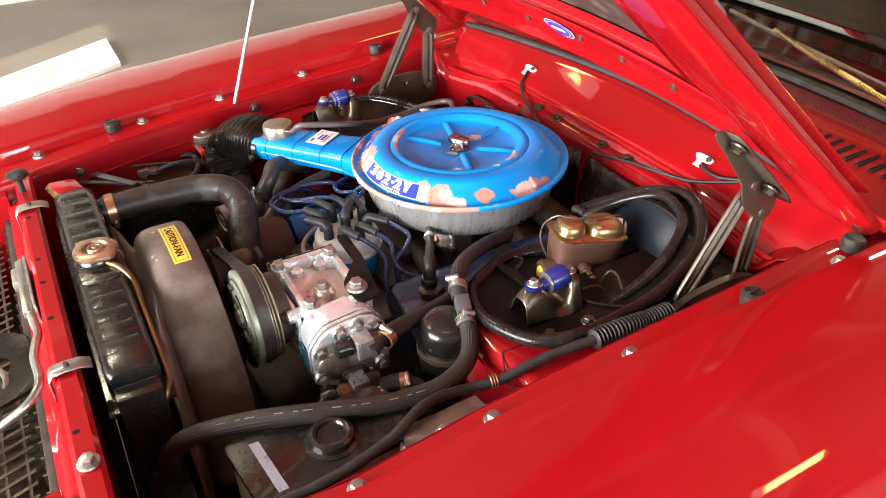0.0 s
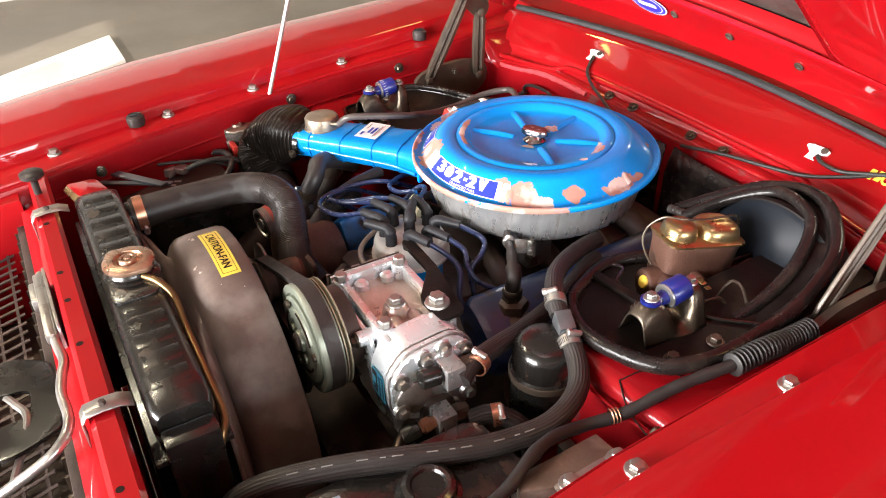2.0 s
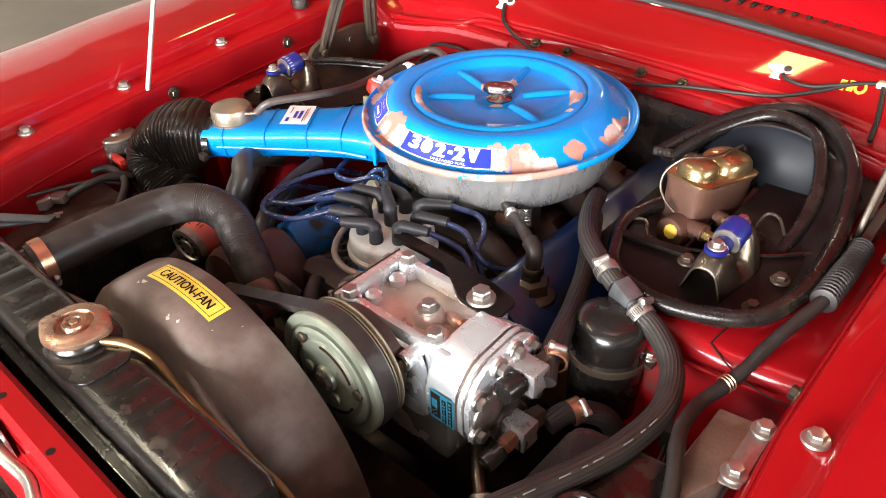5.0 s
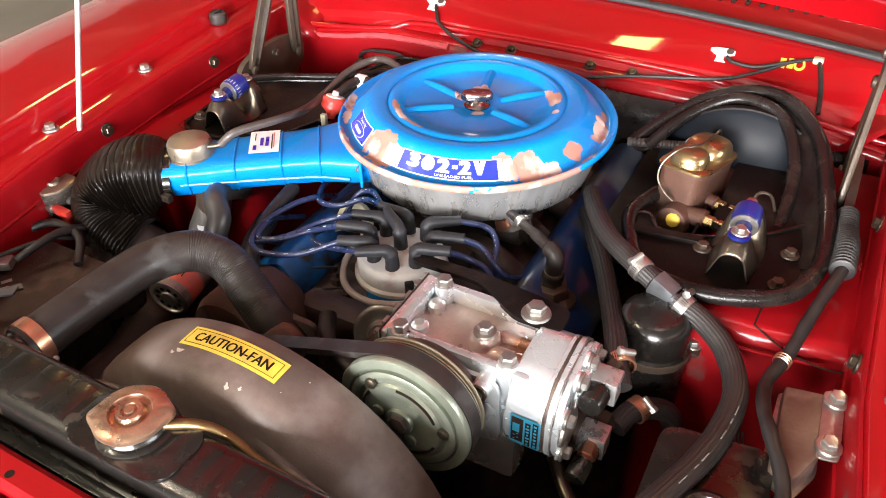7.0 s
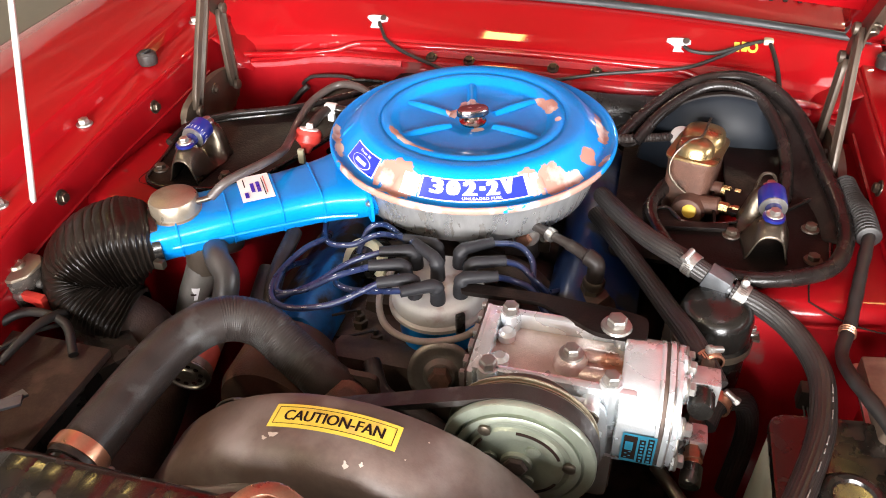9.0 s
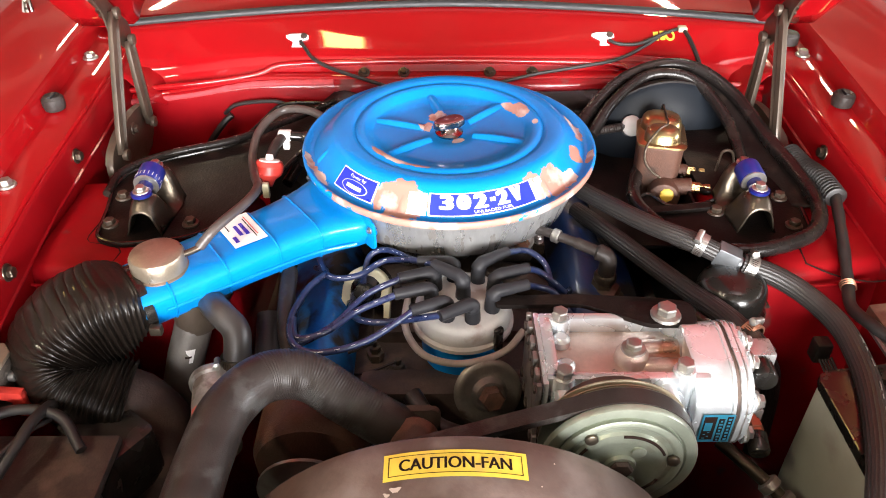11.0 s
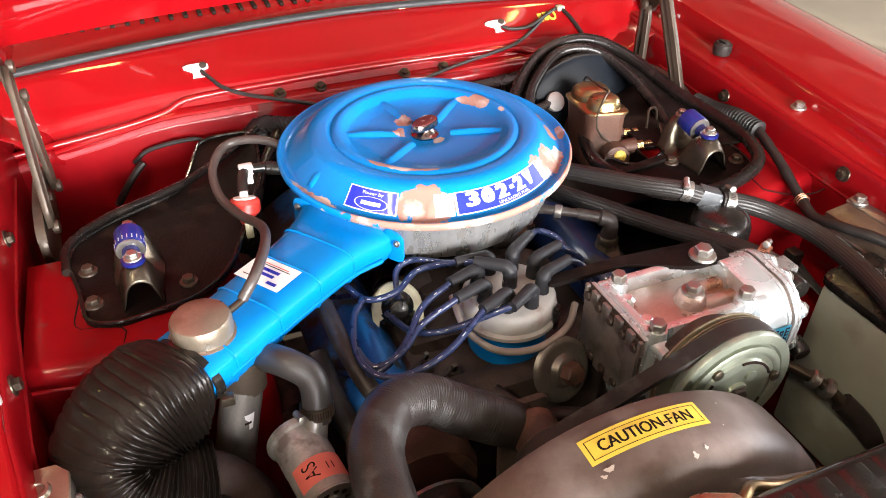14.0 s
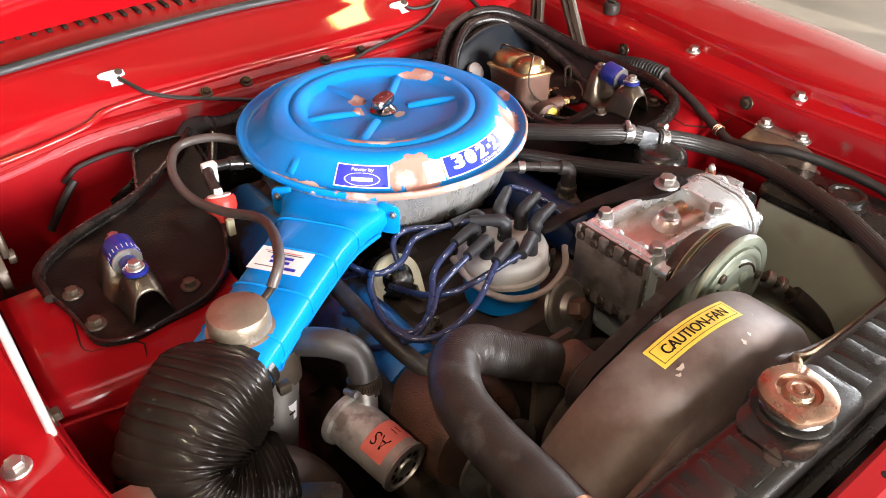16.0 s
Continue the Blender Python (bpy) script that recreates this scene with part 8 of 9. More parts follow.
    lab = part("paper_label", patch(-0.018, 0.018, -0.010, 0.010, wrap, 10, 2), WHITE, t)
    part("print_bar", patch(-0.009, 0.003, -0.003, 0.004, lambda u, v: wrap(u, v, 0.0005), 6, 1), DECAL_BLUE, lab)
    part("print_bar", patch(0.006, 0.015, -0.002, 0.001, lambda u, v: wrap(u, v, 0.0005), 4, 1), INK, lab)


def build_smog_valve():
    v = thing("air_valve", (-0.27, -0.38, 0.75), "silver air bypass valve with a red paper label", "air valve")
    f, b = V(-0.268, -0.424, 0.797), V(-0.284, -0.332, 0.806)
    ax = f - b
    L = ax.length
    m = frame_at(b, ax)
    bm = bmesh.new()
    lathe(bm, [(0.026, -0.004), (0.033, -0.002), (0.034, 0.002), (0.033, 0.006), (0.029, 0.008), (0.029, L * 0.42), (0.0285, L * 0.45), (0.0285, L - 0.006), (0.030, L - 0.005), (0.030, L - 0.003), (0.026, L - 0.0025)], m, 40)
    part("body", bm, mat("weathered_zinc_valve", (0.34, 0.32, 0.30), 0.42, 0.5, var=0.25, vscale=30, bump=0.2, second=(0.16, 0.13, 0.115), mscale=26, rough2=0.6), v)
    bm = bmesh.new()
    lathe(bm, [(0.0295, L - 0.003), (0.0300, L - 0.001), (0.028, L), (0.024, L + 0.001), (0.023, L - 0.002), (0.012, L - 0.002), (0.011, L + 0.0005), (0.002, L + 0.001)], m, 40)
    part("end_cap", bm, SILVER, v, "bright silver perforated end cap")
    for k in range(10):
        a = 2 * math.pi * k / 10
        bm = bmesh.new()
        lathe(bm, [(0.0032, L - 0.0018), (0.0032, L - 0.0012)], m @ Matrix.Translation((0.0175 * math.cos(a), 0.0175 * math.sin(a), 0)), 10)
        part("vent_hole", bm, INK, v)

    def wrap(u, w, lift=0.0):
        a = u / 0.029
        return m @ V((0.0291 + lift) * math.cos(a), (0.0291 + lift) * math.sin(a), L * 0.72 + w)
    lab = part("label", patch(-0.075, 0.075, -0.018, 0.012, wrap, 40, 2), RED_LABEL, v, "red paper label")
    # the letters face up and forward
    top = None
    best = -9
    for k in range(72):
        a = 2 * math.pi * k / 72
        d = (m.to_3x3() @ V(math.cos(a), math.sin(a), 0))
        q = d.dot(V(-0.25, -0.35, 0.9))
        if q > best:
            best, top = q, a
    print_on("AS", 0.016, 0.019, lambda u, w: wrap(top * 0.029 + w, -u - 0.003, 0.0006), INK, lab, "lettering")
    for q in (0.018, 0.024):
        part("print_bar", patch(top * 0.029 - q - 0.0012, top * 0.029 - q, -0.006, 0.003, lambda u, w: wrap(u, w, 0.0006), 2, 2), INK, lab)
    bm = bmesh.new()
    rod(bm, (-0.268, -0.348, 0.805), (-0.259, -0.334, 0.838), 0.0150, 18)
    part("inlet_neck", bm, SILVER, v)


# ---- brakes ----
def build_brakes():
    b = thing("brake_booster", (0.368, 0.20, 0.70), "round dark brake booster with a grey-blue face on the firewall", "brake booster")
    bm = bmesh.new()
    lathe(bm, [(0.05, -0.03), (0.09, -0.024), (0.105, -0.012), (0.120, -0.006), (0.126, 0.0), (0.126, 0.008), (0.120, 0.014), (0.112, 0.016), (0.110, 0.05), (0.07, 0.06)], frame_at((0.366, 0.175, 0.835), (0, 1, 0.05)), 56)
    part("shell", bm, mat("booster_grey", (0.008, 0.0105, 0.0145), 0.42, 0.0, spec=0.12, var=0.2, vscale=15, bump=0.05), b)
    bm = bmesh.new()
    lathe(bm, [(0.124, -0.002), (0.1285, 0.0), (0.1285, 0.009), (0.124, 0.011)], frame_at((0.366, 0.176, 0.835), (0, 1, 0.05)), 56)
    part("clinch_ring", bm, BRACE, b)
    bm = bmesh.new()
    lathe(bm, [(0.015, 0), (0.017, 0.003), (0.017, 0.010), (0.012, 0.013), (0.006, 0.014)], frame_at((0.299, 0.147, 0.894), (0.1, -0.8, 0.5)), 24)
    part("check_valve", bm, CAP_GREY, b, "white plastic check valve")
    bm = bmesh.new()
    tube(bm, [(0.292, 0.142, 0.897), (0.255, 0.132, 0.896), (0.20, 0.12, 0.893)], lambda u, s: 0.007 + 0.0006 * math.sin(s * 1500), 60, 12)
    part("vacuum_pipe", bm, RUBBER, b)
    m = thing("master_cylinder", (0.33, 0.04, 0.86), "rusty brown master cylinder with a gold domed lid", "master cylinder")
    back = V(0.027, 0.115, -0.018).normalized()
    side = V(0.115, -0.027, 0).normalized()
    up = side.cross(back)
    at = lambda a, d, h: V(0.3075, -0.007, 0.9415) + side * a + back * d + up * h

    def oval(a0, d0, wa, wd, h, e=0.4, n=32):
        out = []
        for j in range(n):
            cu, su = math.cos(2 * math.pi * j / n), math.sin(2 * math.pi * j / n)
            out.append(at(a0 + math.copysign(abs(cu) ** e, cu) * wa, d0 + math.copysign(abs(su) ** e, su) * wd, h))
        return out
    bm = bmesh.new()
    loft(bm, [oval(0, 0.062, 0.0290, 0.050, -0.094), oval(0, 0.062, 0.0315, 0.054, -0.080), oval(0, 0.061, 0.0325, 0.0575, -0.045), oval(0, 0.060, 0.0335, 0.060, -0.012), oval(0, 0.060, 0.0350, 0.062, -0.006), oval(0, 0.060, 0.0350, 0.062, -0.003)])
    part("reservoir", bm, IRON, m)
    bm = bmesh.new()
    lathe(bm, [(0.015, -0.002), (0.021, 0.0), (0.0235, 0.004), (0.0235, 0.155), (0.03, 0.175), (0.03, 0.19)], frame_at(at(0.013, -0.018, -0.071), back), 24)
    part("bore", bm, IRON, m)
    bm = bmesh.new()
    rod(bm, at(0.01, 0.006, -0.064), at(0.052, 0.004, -0.058), 0.0135, 14)
    rod(bm, at(0.02, 0.050, -0.052), at(0.046, 0.049, -0.052), 0.011, 14)
    part("outlet_boss", bm, IRON, m)
    bm = bmesh.new()
    loft(bm, [oval(0, 0.060, 0.0355, 0.0625, -0.0028, 0.3), oval(0, 0.060, 0.0365, 0.0635, -0.0018, 0.3), oval(0, 0.060, 0.0365, 0.0635, 0.0008, 0.3), oval(0, 0.060, 0.0350, 0.062, 0.002, 0.3)])
    for d0, wa, w, e in ((0.026, 0.0265, 0.0245, 0.85), (0.087, 0.0310, 0.0335, 0.72)):
        loft(bm, [oval(0, d0, wa * k, w * k, h, e, 32) for h, k in ((0.001, 1.0), (0.008, 0.985), (0.015, 0.93), (0.0195, 0.82), (0.0222, 0.66), (0.0236, 0.42), (0.0240, 0.15))])
    part("lid", bm, GOLD, m, "gold plated lid with two domes")
    bm = bmesh.new()
    tube(bm, [at(0.004, -0.006, -0.045), at(-0.010, -0.010, -0.035), at(-0.022, -0.013, -0.018), at(-0.022, -0.010, 0.004), at(-0.008, 0.002, 0.026), at(0.004, 0.022, 0.0285), at(0.004, 0.058, 0.0265), at(0.002, 0.09, 0.0275), at(0.0, 0.122, 0.024), at(0.0, 0.128, -0.02)], 0.0017, 90, 8)
    part("wire_bail", bm, OLIVE, m)
    bm = bmesh.new()
    lathe(bm, [(0.0085, 0), (0.0105, 0.001), (0.0095, 0.003), (0.006, 0.0042)], frame_at(at(0.0165, -0.0195, -0.065), back * -1 + up * 0.2), 9)
    part("paint_mark", bm, YELLOW, m, "yellow paint mark")
    for a, d, h in ((0.051, 0.004, -0.058), (0.045, 0.049, -0.052)):
        bm = bmesh.new()
        lathe(bm, [(0.008, 0), (0.008, 0.012), (0.006, 0.014), (0.006, 0.018), (0.0072, 0.019), (0.0072, 0.026), (0.004, 0.028)], frame_at(at(a, d, h), side), 6)
        part("flare_nut", bm, BRASS, m)
    bm = bmesh.new()
    tube(bm, [at(0.077, 0.004, -0.058), at(0.092, 0.004, -0.055), at(0.100, 0.016, -0.045), at(0.104, 0.04, -0.038), at(0.106, 0.06, -0.06)], 0.0022, 30, 8)
    tube(bm, [at(0.071, 0.049, -0.052), at(0.086, 0.050, -0.050), at(0.090, 0.054, -0.030), at(0.094, 0.06, -0.018), at(0.108, 0.066, -0.020), at(0.118, 0.08, -0.05)], 0.0022, 30, 8)
    part("brake_pipe", bm, HINGE, m)


# ---- left and right corners of the bay ----
def build_corner_parts():
    # driver-side: canister
    c = thing("vapour_canister", (0.352, -0.235, 0.75), "glossy black canister with a grey band on the apron", "canister")
    bm = bmesh.new()
    lathe(bm, [(0.040, 0.75), (0.044, 0.755), (0.044, 0.828), (0.046, 0.830), (0.046, 0.842), (0.043, 0.845), (0.043, 0.872), (0.039, 0.884), (0.030, 0.890), (0.012, 0.892)], Matrix.Translation((0.352, -0.240, 0)), 36)
    part("can", bm, BLACK, c)
    bm = bmesh.new()
    lathe(bm, [(0.0462, 0.831), (0.0475, 0.832), (0.0475, 0.841), (0.0462, 0.842)], Matrix.Translation((0.352, -0.240, 0)), 36, caps=False)
    part("strap", bm, HINGE, c)
    bm = bmesh.new()
    box(bm, (0.398, -0.225, 0.838), (0.02, 0.03, 0.004), 0.001)
    part("bracket", bm, HINGE, c)
    bolt(c, (0.398, -0.225, 0.841), size=0.009)
    # washer reservoir
    w = thing("washer_reservoir", (0.46, -0.50, 0.62), "pale translucent washer reservoir with a black top and round cap", "fluid reservoir")
    bm = bmesh.new()
    loft(bm, [[V(x, y, z) for x, y in ((0.405 - g, -0.385), (0.505, -0.372), (0.515, -0.585), (0.405 - g, -0.600))] for z, g in ((0.60, 0.0), (0.72, 0.002), (0.854, 0.0))])
    bmesh.ops.bevel(bm, geom=bm.edges[:], offset=0.008, segments=2, profile=0.6, affect="EDGES")
    part("bottle", bm, PALE, w)
    bm = bmesh.new()
    prism(bm, round_outline([(0.402, -0.380, 0.855), (0.510, -0.366, 0.855), (0.520, -0.592, 0.855), (0.402, -0.606, 0.855)], 0.016), (0, 0, 0.012), 0.003)
    part("top", bm, BLACK, w, "glossy black top")
    bm = bmesh.new()
    lathe(bm, [(0.036, 0.866), (0.036, 0.869), (0.031, 0.872), (0.029, 0.880), (0.024, 0.883), (0.020, 0.882), (0.018, 0.879), (0.008, 0.879)], Matrix.Translation((0.467, -0.478, 0)), 36)
    part("cap", bm, BLACK, w)
    # silver foil; the sky's blue reflection is put into its base colour
    bm = bmesh.new()
    prism(bm, [(0.420, -0.575, 0.8675), (0.421, -0.562, 0.8675), (0.512, -0.553, 0.8675), (0.512, -0.566, 0.8675)], (0, 0, 0.0006))
    part("foil_strip", bm, mat("sky_tinted_foil", (0.45, 0.60, 0.78), 0.3, 0.6, var=0.15, vscale=30, bump=0.05), w, "silver foil strip coloured pale blue for the sky it reflects")
    # voltage regulator
    r = thing("voltage_regulator", (0.52, -0.35, 0.85), "tarnished silver voltage regulator screwed to the apron", "voltage regulator")
    bm = bmesh.new()
    plan = ((0.502, -0.281, 0.879), (0.541, -0.283, 0.887), (0.545, -0.366, 0.887), (0.528, -0.404, 0.884), (0.505, -0.392, 0.879))
    loft(bm, [[V(x, y, 0.856) for x, y, z in plan], [V(x, y, z) for x, y, z in plan]])
    bmesh.ops.bevel(bm, geom=bm.edges[:], offset=0.004, segments=2, profile=0.6, affect="EDGES")
    part("cover", bm, mat("tarnished_zinc", (0.17, 0.125, 0.095), 0.42, 0.5, var=0.3, vscale=25, bump=0.15, second=(0.27, 0.23, 0.19), mscale=20, mlo=0.48, mhi=0.66), r)
    bm = bmesh.new()
    prism(bm, round_outline([(0.499, -0.275, 0.857), (0.499, -0.396, 0.857), (0.530, -0.412, 0.857), (0.548, -0.370, 0.857), (0.545, -0.277, 0.857)], 0.005), (0, 0, 0.004), 0.001)
    part("base_plate", bm, SILVER, r)
    bm = bmesh.new()
    prism(bm, round_outline([(0.538, -0.279, 0.8855), (0.557, -0.279, 0.8875), (0.561, -0.370, 0.8875), (0.541, -0.372, 0.8855)], 0.005), (0, 0, 0.0025), 0.0008)
    part("base_flange", bm, SILVER, r, "bright zinc flange")
    for y in (-0.292, -0.356):
        bolt(r, (0.550, y, 0.890), (0, 0, 1), 0.0115)
    # wiring harness
    H = [(0.528, -0.10, 0.915), (0.510, -0.175, 0.900), (0.497, -0.235, 0.880), (0.484, -0.280, 0.874), (0.487, -0.330, 0.885), (0.500, -0.370, 0.890), (0.520, -0.420, 0.884), (0.53, -0.50, 0.875), (0.52, -0.60, 0.86)]
    h = thing("wiring_harness", H[0], "taped black wiring harness in a corrugated sleeve along the apron", "wiring harness")
    bm = bmesh.new()
    tube(bm, H, lambda u, s: 0.0075 + 0.0011 * noise.noise((s * 45, 2, 0)), 110, 10)
    part("taped_loom", bm, WIRE_BLACK, h)
    bm = bmesh.new()
    tube(bm, [(0.523, 0.045, 0.902), (0.525, 0.0, 0.905), (0.528, -0.05, 0.914), (0.528, -0.102, 0.915)], lambda u, s: 0.0125 + 0.0026 * math.sin(s * 2 * math.pi / 0.0066), 240, 16)
    part("corrugated_sleeve", bm, WIRE_BLACK, h)
    for k in range(3):
        bm = bmesh.new()
        lathe(bm, [(0.0086, -0.001), (0.0098, 0), (0.0086, 0.001)], frame_at((0.492 + 0.001 * k, -0.250 + 0.004 * k, 0.8785), (0.25, 0.9, 0.1)), 14, caps=False)
        part("tie", bm, COPPER, h)
    # connector plug with loose wires
    k = thing("wire_connector", (0.45, -0.27, 0.80), "black wire connector with a bundle of thin leads", "wire connector")
    for j in range(5):
        bm = bmesh.new()
        tube(bm, [(0.425 + 0.004 * j, -0.262, 0.835), (0.432 + 0.006 * j, -0.30, 0.82 - 0.003 * j), (0.45 + 0.007 * j, -0.345, 0.80), (0.47 + 0.006 * j, -0.39, 0.76)], 0.0015, 20, 6)
        part("lead", bm, WIRE_BLACK, k)
    bm = bmesh.new()
    box(bm, (0.428, -0.255, 0.842), (0.020, 0.020, 0.030), 0.003)
    part("plug", bm, WIRE_BLACK, k)
    k.location += V(0.036, -0.030, -0.035)
    # passenger-side: battery
    b = thing("battery", (-0.43, -0.56, 0.62), "black battery with cable clamps and a hold-down bar", "battery")
    bm = bmesh.new()
    box(bm, (-0.430, -0.545, 0.72), (0.165, 0.23, 0.20), 0.008)
    part("case", bm, BLACK, b)
    bm = bmesh.new()
    box(bm, (-0.430, -0.545, 0.8245), (0.168, 0.234, 0.012), 0.004)
    part("lid", bm, DARK, b)
    for x, y in ((-0.475, -0.530),):
        bm = bmesh.new()
        rod(bm, (x, y, 0.828), (x, y, 0.848), 0.009, 16)
        box(bm, (x + 0.010, y + 0.014, 0.844), (0.050, 0.022, 0.014), 0.004, Matrix.Translation((x, y, 0)) @ Matrix.Rotation(radians(35), 4, "Z") @ Matrix.Translation((-x, -y, 0)))
        lathe(bm, [(0.015, 0.836), (0.015, 0.850), (0.012, 0.853), (0.004, 0.853)], Matrix.Translation((x, y, 0)), 18)
        cl = part("terminal_clamp", bm, mat("bare_lead_clamp", (0.42, 0.40, 0.38), 0.35, 0.7, var=0.25, vscale=60, bump=0.3), b, "bare lead terminal clamp")
        bolt(cl, (x - 0.002, y + 0.028, 0.847), (0, 0.3, 1), 0.007, True, DARK)
    for z, line in ((0.878, ((-0.530, -0.672), (-0.462, -0.652), (-0.345, -0.566), (-0.352, -0.553), (-0.467, -0.636), (-0.530, -0.655))), (0.872, ((-0.448, -0.672), (-0.436, -0.675), (-0.352, -0.548), (-0.363, -0.543)))):
        bm = bmesh.new()
        prism(bm, [(x, y, z) for x, y in line], (0, 0, 0.004), 0.001)
        part("hold_down_bar", bm, mat("blue_grey_bar", (0.16, 0.18, 0.21), 0.4, 0.6, var=0.2, vscale=30, bump=0.1) if z > 0.875 else bpy.data.materials["blue_grey_bar"], b)
    pl = flat_place((-0.445, -0.540, 0.832), (0.5, 0.85, 0), (-0.85, 0.5, 0), 0.0)
    for u, v in ((-0.02, 0.006), (0.0, 0.004), (0.016, 0.007), (-0.012, -0.008), (0.010, -0.008)):
        part("print_bar", patch(u - 0.007, u + 0.007, v - 0.0035, v + 0.0035, pl, 1, 1), CAP_GREY, b)
    part("paper_tag", patch(-0.045, -0.022, 0.012, 0.026, pl, 1, 1), CREAM, b)
    b.location += V(-0.018, 0, -0.004)
    for pts, r, nm in (([(-0.448, -0.500, 0.858), (-0.438, -0.470, 0.868), (-0.435, -0.430, 0.866), (-0.43, -0.395, 0.845), (-0.42, -0.38, 0.77)], 0.006, "battery_cable"), ([(-0.385, -0.455, 0.842), (-0.42, -0.42, 0.858), (-0.48, -0.42, 0.86), (-0.515, -0.46, 0.84), (-0.52, -0.52, 0.80)], 0.006, "battery_cable"), ([(-0.50, -0.60, 0.865), (-0.46, -0.52, 0.872), (-0.44, -0.46, 0.868), (-0.43, -0.42, 0.85)], 0.003, "thin_wire")):
        hose(nm, "black cable looping over the battery", [(x - 0.010, y, z - 0.008) for x, y, z in pts], r, WIRE_BLACK, "cable", 40, 10, "battery cables")
    # starter relay on the apron
    s = thing("starter_relay", (-0.475, -0.375, 0.83), "grimy starter relay with a plated bracket and red terminal boot", "starter relay")
    bm = bmesh.new()
    hull = lambda k, z: [V(-0.474 + k * a, -0.372 + k * b, z) for a, b in ((-0.030, -0.022), (-0.016, -0.030), (0.018, -0.028), (0.030, -0.014), (0.030, 0.016), (0.018, 0.029), (-0.016, 0.030), (-0.030, 0.018))]
    loft(bm, [hull(0.90, 0.836), hull(1.0, 0.841), hull(1.0, 0.872), hull(1.06, 0.876), hull(1.06, 0.884), hull(1.0, 0.887)])
    part("body", bm, mat("speckled_grimy_relay", (0.050, 0.041, 0.034), 0.6, var=0.5, vscale=60, bump=0.6, bscale=500, second=(0.16, 0.14, 0.12), mscale=220, mlo=0.60, mhi=0.66), s, "grimy speckled body")
    bm = bmesh.new()
    loft(bm, [hull(1.0, 0.887), hull(1.02, 0.8885), hull(0.98, 0.891), hull(0.7, 0.8925)])
    lathe(bm, [(0.012, 0.892), (0.010, 0.896), (0.007, 0.8965), (0.006, 0.895)], Matrix.Translation((-0.470, -0.372, 0)), 16)
    part("cover", bm, CAN_TAN, s, "tan plated cover")
    bm = bmesh.new()
    prism(bm, [(-0.450, -0.400, 0.871), (-0.421, -0.400, 0.868), (-0.421, -0.400, 0.832), (-0.432, -0.400, 0.832), (-0.432, -0.400, 0.857), (-0.450, -0.400, 0.859)], (0, 0.011, 0), 0.002)
    part("terminal_boot", bm, RED_PLASTIC, s, "red rubber terminal boot")
    bm = bmesh.new()
    lathe(bm, [(0.005, 0), (0.0065, 0.001), (0.0065, 0.012), (0.005, 0.013)], frame_at((-0.462, -0.396, 0.865), (1, -0.1, 0)), 14)
    lathe(bm, [(0.005, 0), (0.0065, 0.001), (0.0065, 0.010), (0.005, 0.011)], frame_at((-0.448, -0.372, 0.868), (1, 0, 0)), 14)
    part("terminal_post", bm, SILVER, s)
    bm = bmesh.new()
    box(bm, (-0.424, -0.372, 0.868), (0.026, 0.012, 0.011), 0.003)
    part("plug", bm, WIRE_BLACK, s)
    bm = bmesh.new()
    prism(bm, round_outline([(-0.518, -0.424, 0.862), (-0.502, -0.432, 0.860), (-0.466, -0.440, 0.834), (-0.468, -0.428, 0.834), (-0.502, -0.408, 0.860)], 0.006), (0.001, 0.001, 0.003), 0.001)
    part("ear", bm, SILVER, s)
    bolt(s, (-0.507, -0.421, 0.864), size=0.009, material=BRASS)
    s.location += V(-0.052, -0.002, -0.006)
    # grey box behind the battery
    g = thing("relay_box", (-0.40, -0.42, 0.76), "dull grey metal box behind the battery", "relay box")
    bm = bmesh.new()
    prism(bm, round_outline([(-0.450, -0.405, 0.74), (-0.385, -0.372, 0.74), (-0.335, -0.410, 0.74), (-0.372, -0.465, 0.74)], 0.008), (0, 0, 0.075), 0.004)
    part("case", bm, mat("dull_grey_case", (0.030, 0.027, 0.024), 0.25, 0.2, var=0.2, vscale=20, bump=0.1), g)
    # vacuum valve and white tee by the air cleaner
    v = thing("vacuum_delay_valve", (-0.262, -0.010, 0.89), "red and black vacuum valve with white tee connector", "vacuum valve")
    bm = bmesh.new()
    lathe(bm, [(0.006, -0.030), (0.010, -0.020), (0.019, -0.012), (0.020, 0.0)], frame_at((-0.263, -0.012, 0.917), (0.1, 0.35, 0.9)), 24)
    part("body", bm, RED_PLASTIC, v)
    bm = bmesh.new()
    lathe(bm, [(0.0205, -0.012), (0.0205, 0.0), (0.018, 0.004)], frame_at((-0.263, -0.010, 0.919), (0.1, 0.35, 0.9)), 24)
    part("red_disc", bm, RED_PLASTIC, v)
    bm = bmesh.new()
    lathe(bm, [(0.012, 0.003), (0.0150, 0.004), (0.0150, 0.0058), (0.006, 0.0070), (0.005, 0.014)], frame_at((-0.263, -0.010, 0.919), (0.1, 0.35, 0.9)), 24)
    part("white_disc", bm, WHITE, v)
    bm = bmesh.new()
    tube(bm, [(-0.262, 0.0, 0.925), (-0.258, 0.025, 0.930), (-0.252, 0.046, 0.932)], 0.0075, 12, 10)
    part("stub_hose", bm, RUBBER, v)
    bm = bmesh.new()
    box(bm, (-0.248, 0.050, 0.933), (0.020, 0.014, 0.014), 0.003)
    box(bm, (-0.246, 0.044, 0.922), (0.010, 0.010, 0.016), 0.002)
    part("tee", bm, WHITE, v, "white plastic tee")
    bm = bmesh.new()
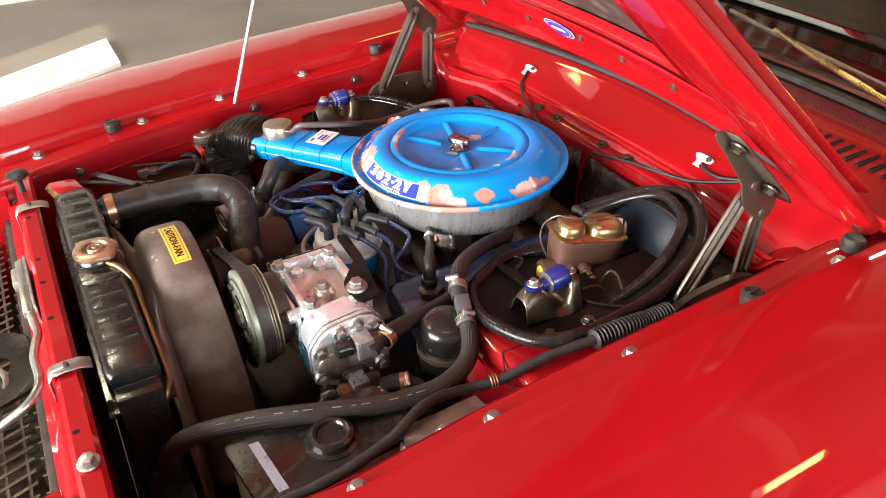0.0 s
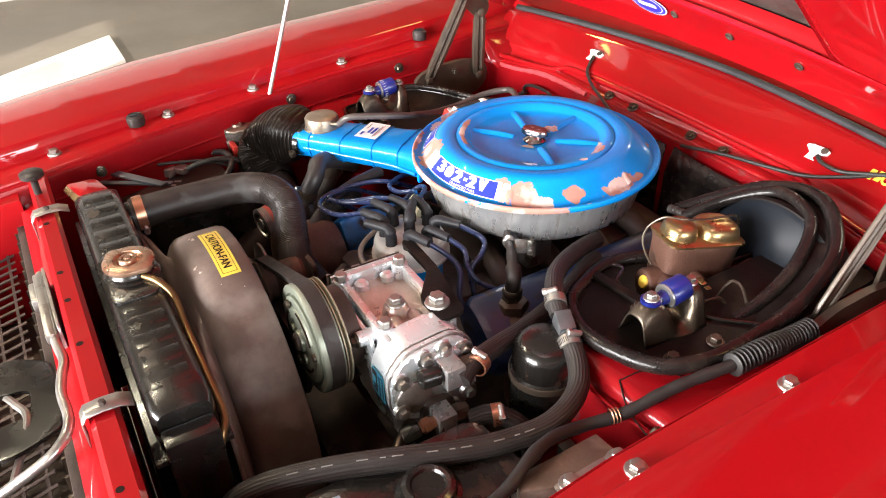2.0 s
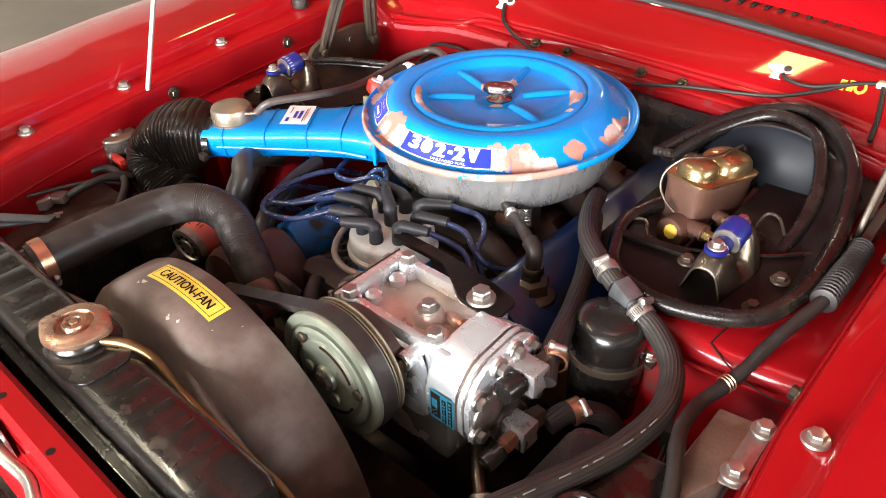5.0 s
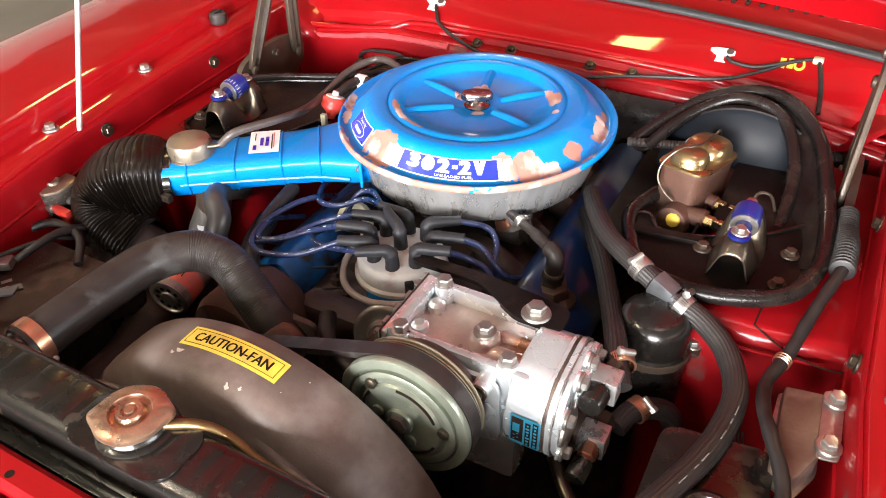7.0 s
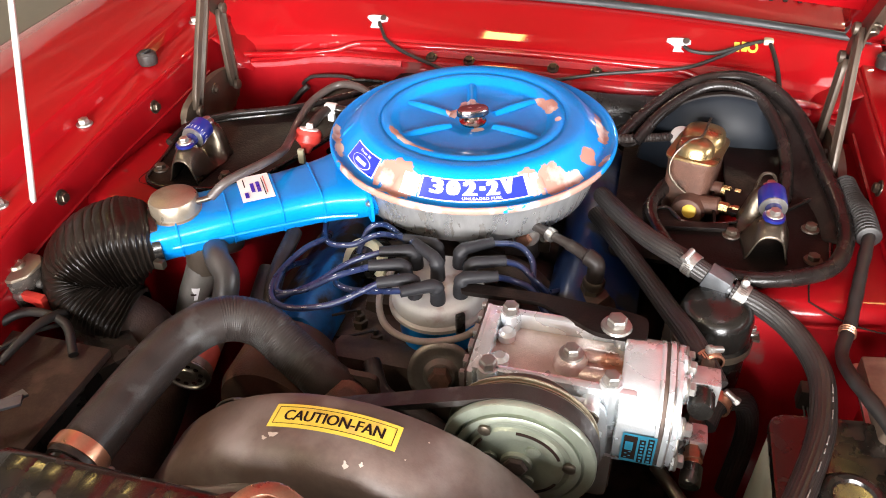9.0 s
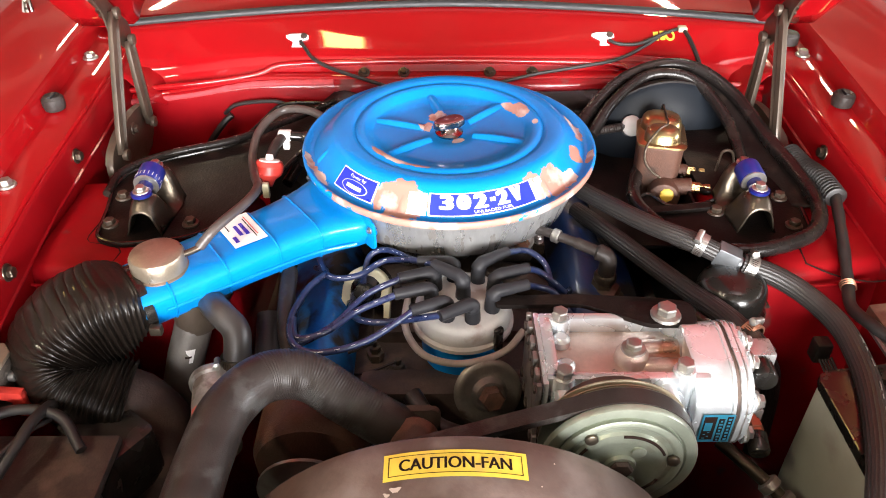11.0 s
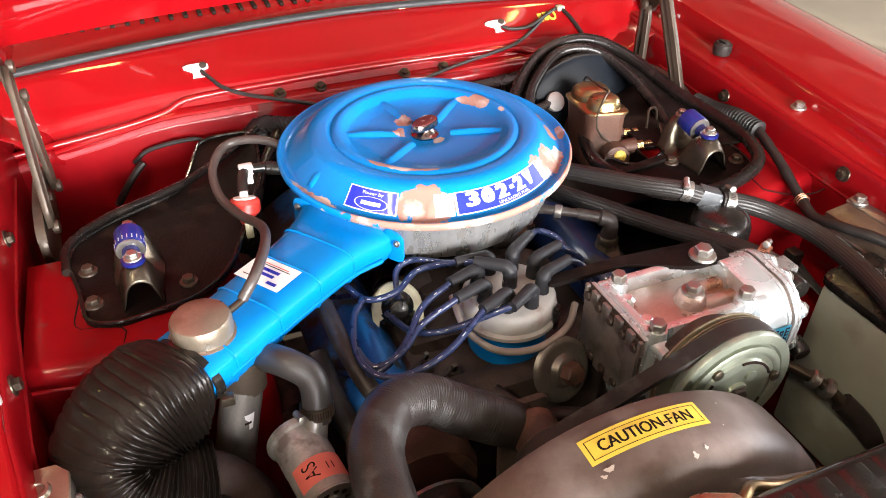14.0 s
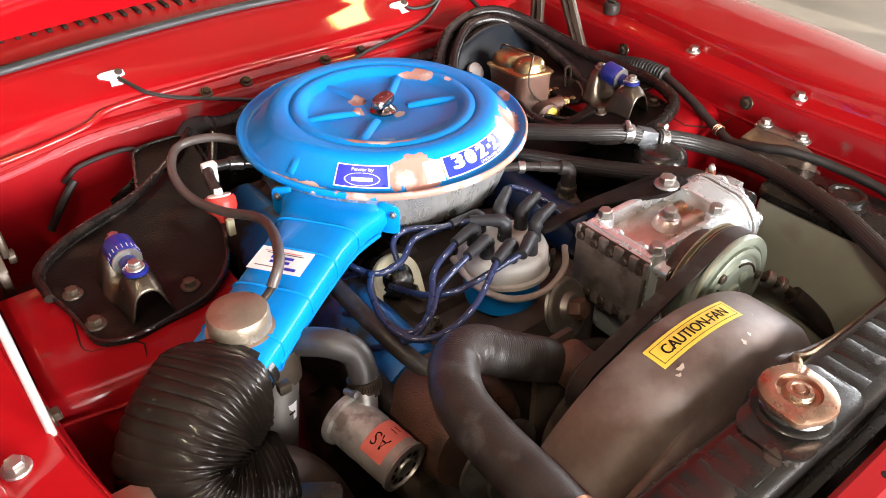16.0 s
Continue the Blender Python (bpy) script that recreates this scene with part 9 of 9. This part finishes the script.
    tube(bm, [(-0.240, 0.050, 0.932), (-0.222, 0.050, 0.930), (-0.205, 0.045, 0.928), (-0.19, 0.04, 0.925)], lambda u, s: 0.010 if 0.35 < u < 0.8 else 0.0075, 20, 12)
    part("connector_hose", bm, BLACK, v)
    bm = bmesh.new()
    box(bm, (-0.266, -0.040, 0.893), (0.010, 0.008, 0.024), 0.002)
    part("lower_stub", bm, CREAM, v)


def build_cowl_wires():
    for x, y, z in ((-0.269, 0.346, 0.962), (0.281, 0.347, 0.962)):
        k = thing("washer_nozzle", (x, y, z), "white plastic T-shaped hose clip on the cowl face", "hose clip", "cowl clips")
        n = V(0, -0.45, 0.89).normalized()
        u, v = V(1, 0, 0), V(0, 0.89, 0.45).normalized()
        out = [(-0.020, 0.006), (-0.020, 0.010), (-0.012, 0.013), (0.012, 0.014), (0.020, 0.010), (0.020, 0.003), (0.012, -0.001), (0.004, -0.002), (0.004, -0.012), (0.010, -0.016), (-0.008, -0.016), (-0.006, -0.004), (-0.012, 0.0)]
        bm = bmesh.new()
        prism(bm, [V(x, y, z) + u * a + v * b - n * 0.002 for a, b in out], n * 0.008, 0.001)
        part("clip", bm, WHITE, k)
        bm = bmesh.new()
        lathe(bm, [(0.006, 0), (0.006, 0.002), (0.003, 0.003)], frame_at(V(x, y, z) + u * 0.012 + v * 0.007 + n * 0.006, n), 12)
        part("screw", bm, DARK, k)
    runs = [([(-0.262, 0.338, 0.966), (-0.25, 0.318, 0.958), (-0.235, 0.300, 0.948), (-0.20, 0.284, 0.936), (-0.15, 0.270, 0.925), (-0.08, 0.25, 0.91)], 0.0032),
            ([(0.290, 0.338, 0.966), (0.305, 0.330, 0.962), (0.34, 0.328, 0.962), (0.38, 0.345, 0.970), (0.415, 0.363, 0.975), (0.426, 0.366, 0.974)], 0.0032),
            ([(0.395, 0.356, 0.973), (0.35, 0.325, 0.958), (0.30, 0.300, 0.945), (0.24, 0.288, 0.938), (0.16, 0.276, 0.930), (0.08, 0.26, 0.918)], 0.0032),
            ([(0.428, 0.366, 0.976), (0.436, 0.34, 0.965), (0.445, 0.31, 0.945), (0.45, 0.28, 0.925)], 0.0038),
            ([(-0.395, 0.256, 0.866), (-0.388, 0.250, 0.874), (-0.372, 0.250, 0.885), (-0.335, 0.250, 0.891), (-0.297, 0.250, 0.891), (-0.284, 0.250, 0.881), (-0.282, 0.252, 0.855)], 0.0035),
            ([(-0.382, 0.250, 0.866), (-0.395, 0.246, 0.855), (-0.412, 0.242, 0.836), (-0.435, 0.24, 0.805)], 0.006)]
    for pts, r in runs:
        hose("cowl_wire", "thin dark wire along the firewall", pts, r, WIRE_BLACK, "wire", 50, 8, "cowl wires")
    c = thing("cable_clip", (0.427, 0.366, 0.970), "small cream plastic cable clip on the cowl", "cable clip")
    bm = bmesh.new()
    box(bm, (0.427, 0.366, 0.974), (0.016, 0.016, 0.012), 0.003)
    part("clip", bm, CREAM, c)
    pl = flat_place((0.392, 0.350, 0.9665), (1, 0, 0), (0, 0.85, 0.53), 0.0015)
    m = thing("paint_stamp", (0.392, 0.350, 0.966), "yellow inspection stamp daubed on the red cowl", "paint stamp")
    part("stroke", patch(-0.020, -0.011, -0.010, 0.010, pl, 1, 2), YELLOW, m)
    part("stroke", patch(-0.008, 0.001, -0.008, 0.012, pl, 1, 2), YELLOW, m)
    bm = bmesh.new()
    tube(bm, [pl(0.010 + 0.007 * math.cos(a), 0.002 + 0.009 * math.sin(a)) for a in [k / 8 * 2 * math.pi for k in range(9)]], 0.0022, 30, 5)
    part("ring", bm, YELLOW, m)


build_air_cleaner()
build_carburettor_fittings(build_carburettor())
build_engine()
build_leads(build_distributor())
build_compressor()
build_drive()
build_radiator()
build_shroud()
build_hoses()
build_bellows()
build_smog_valve()
build_brakes()
build_corner_parts()
build_cowl_wires()
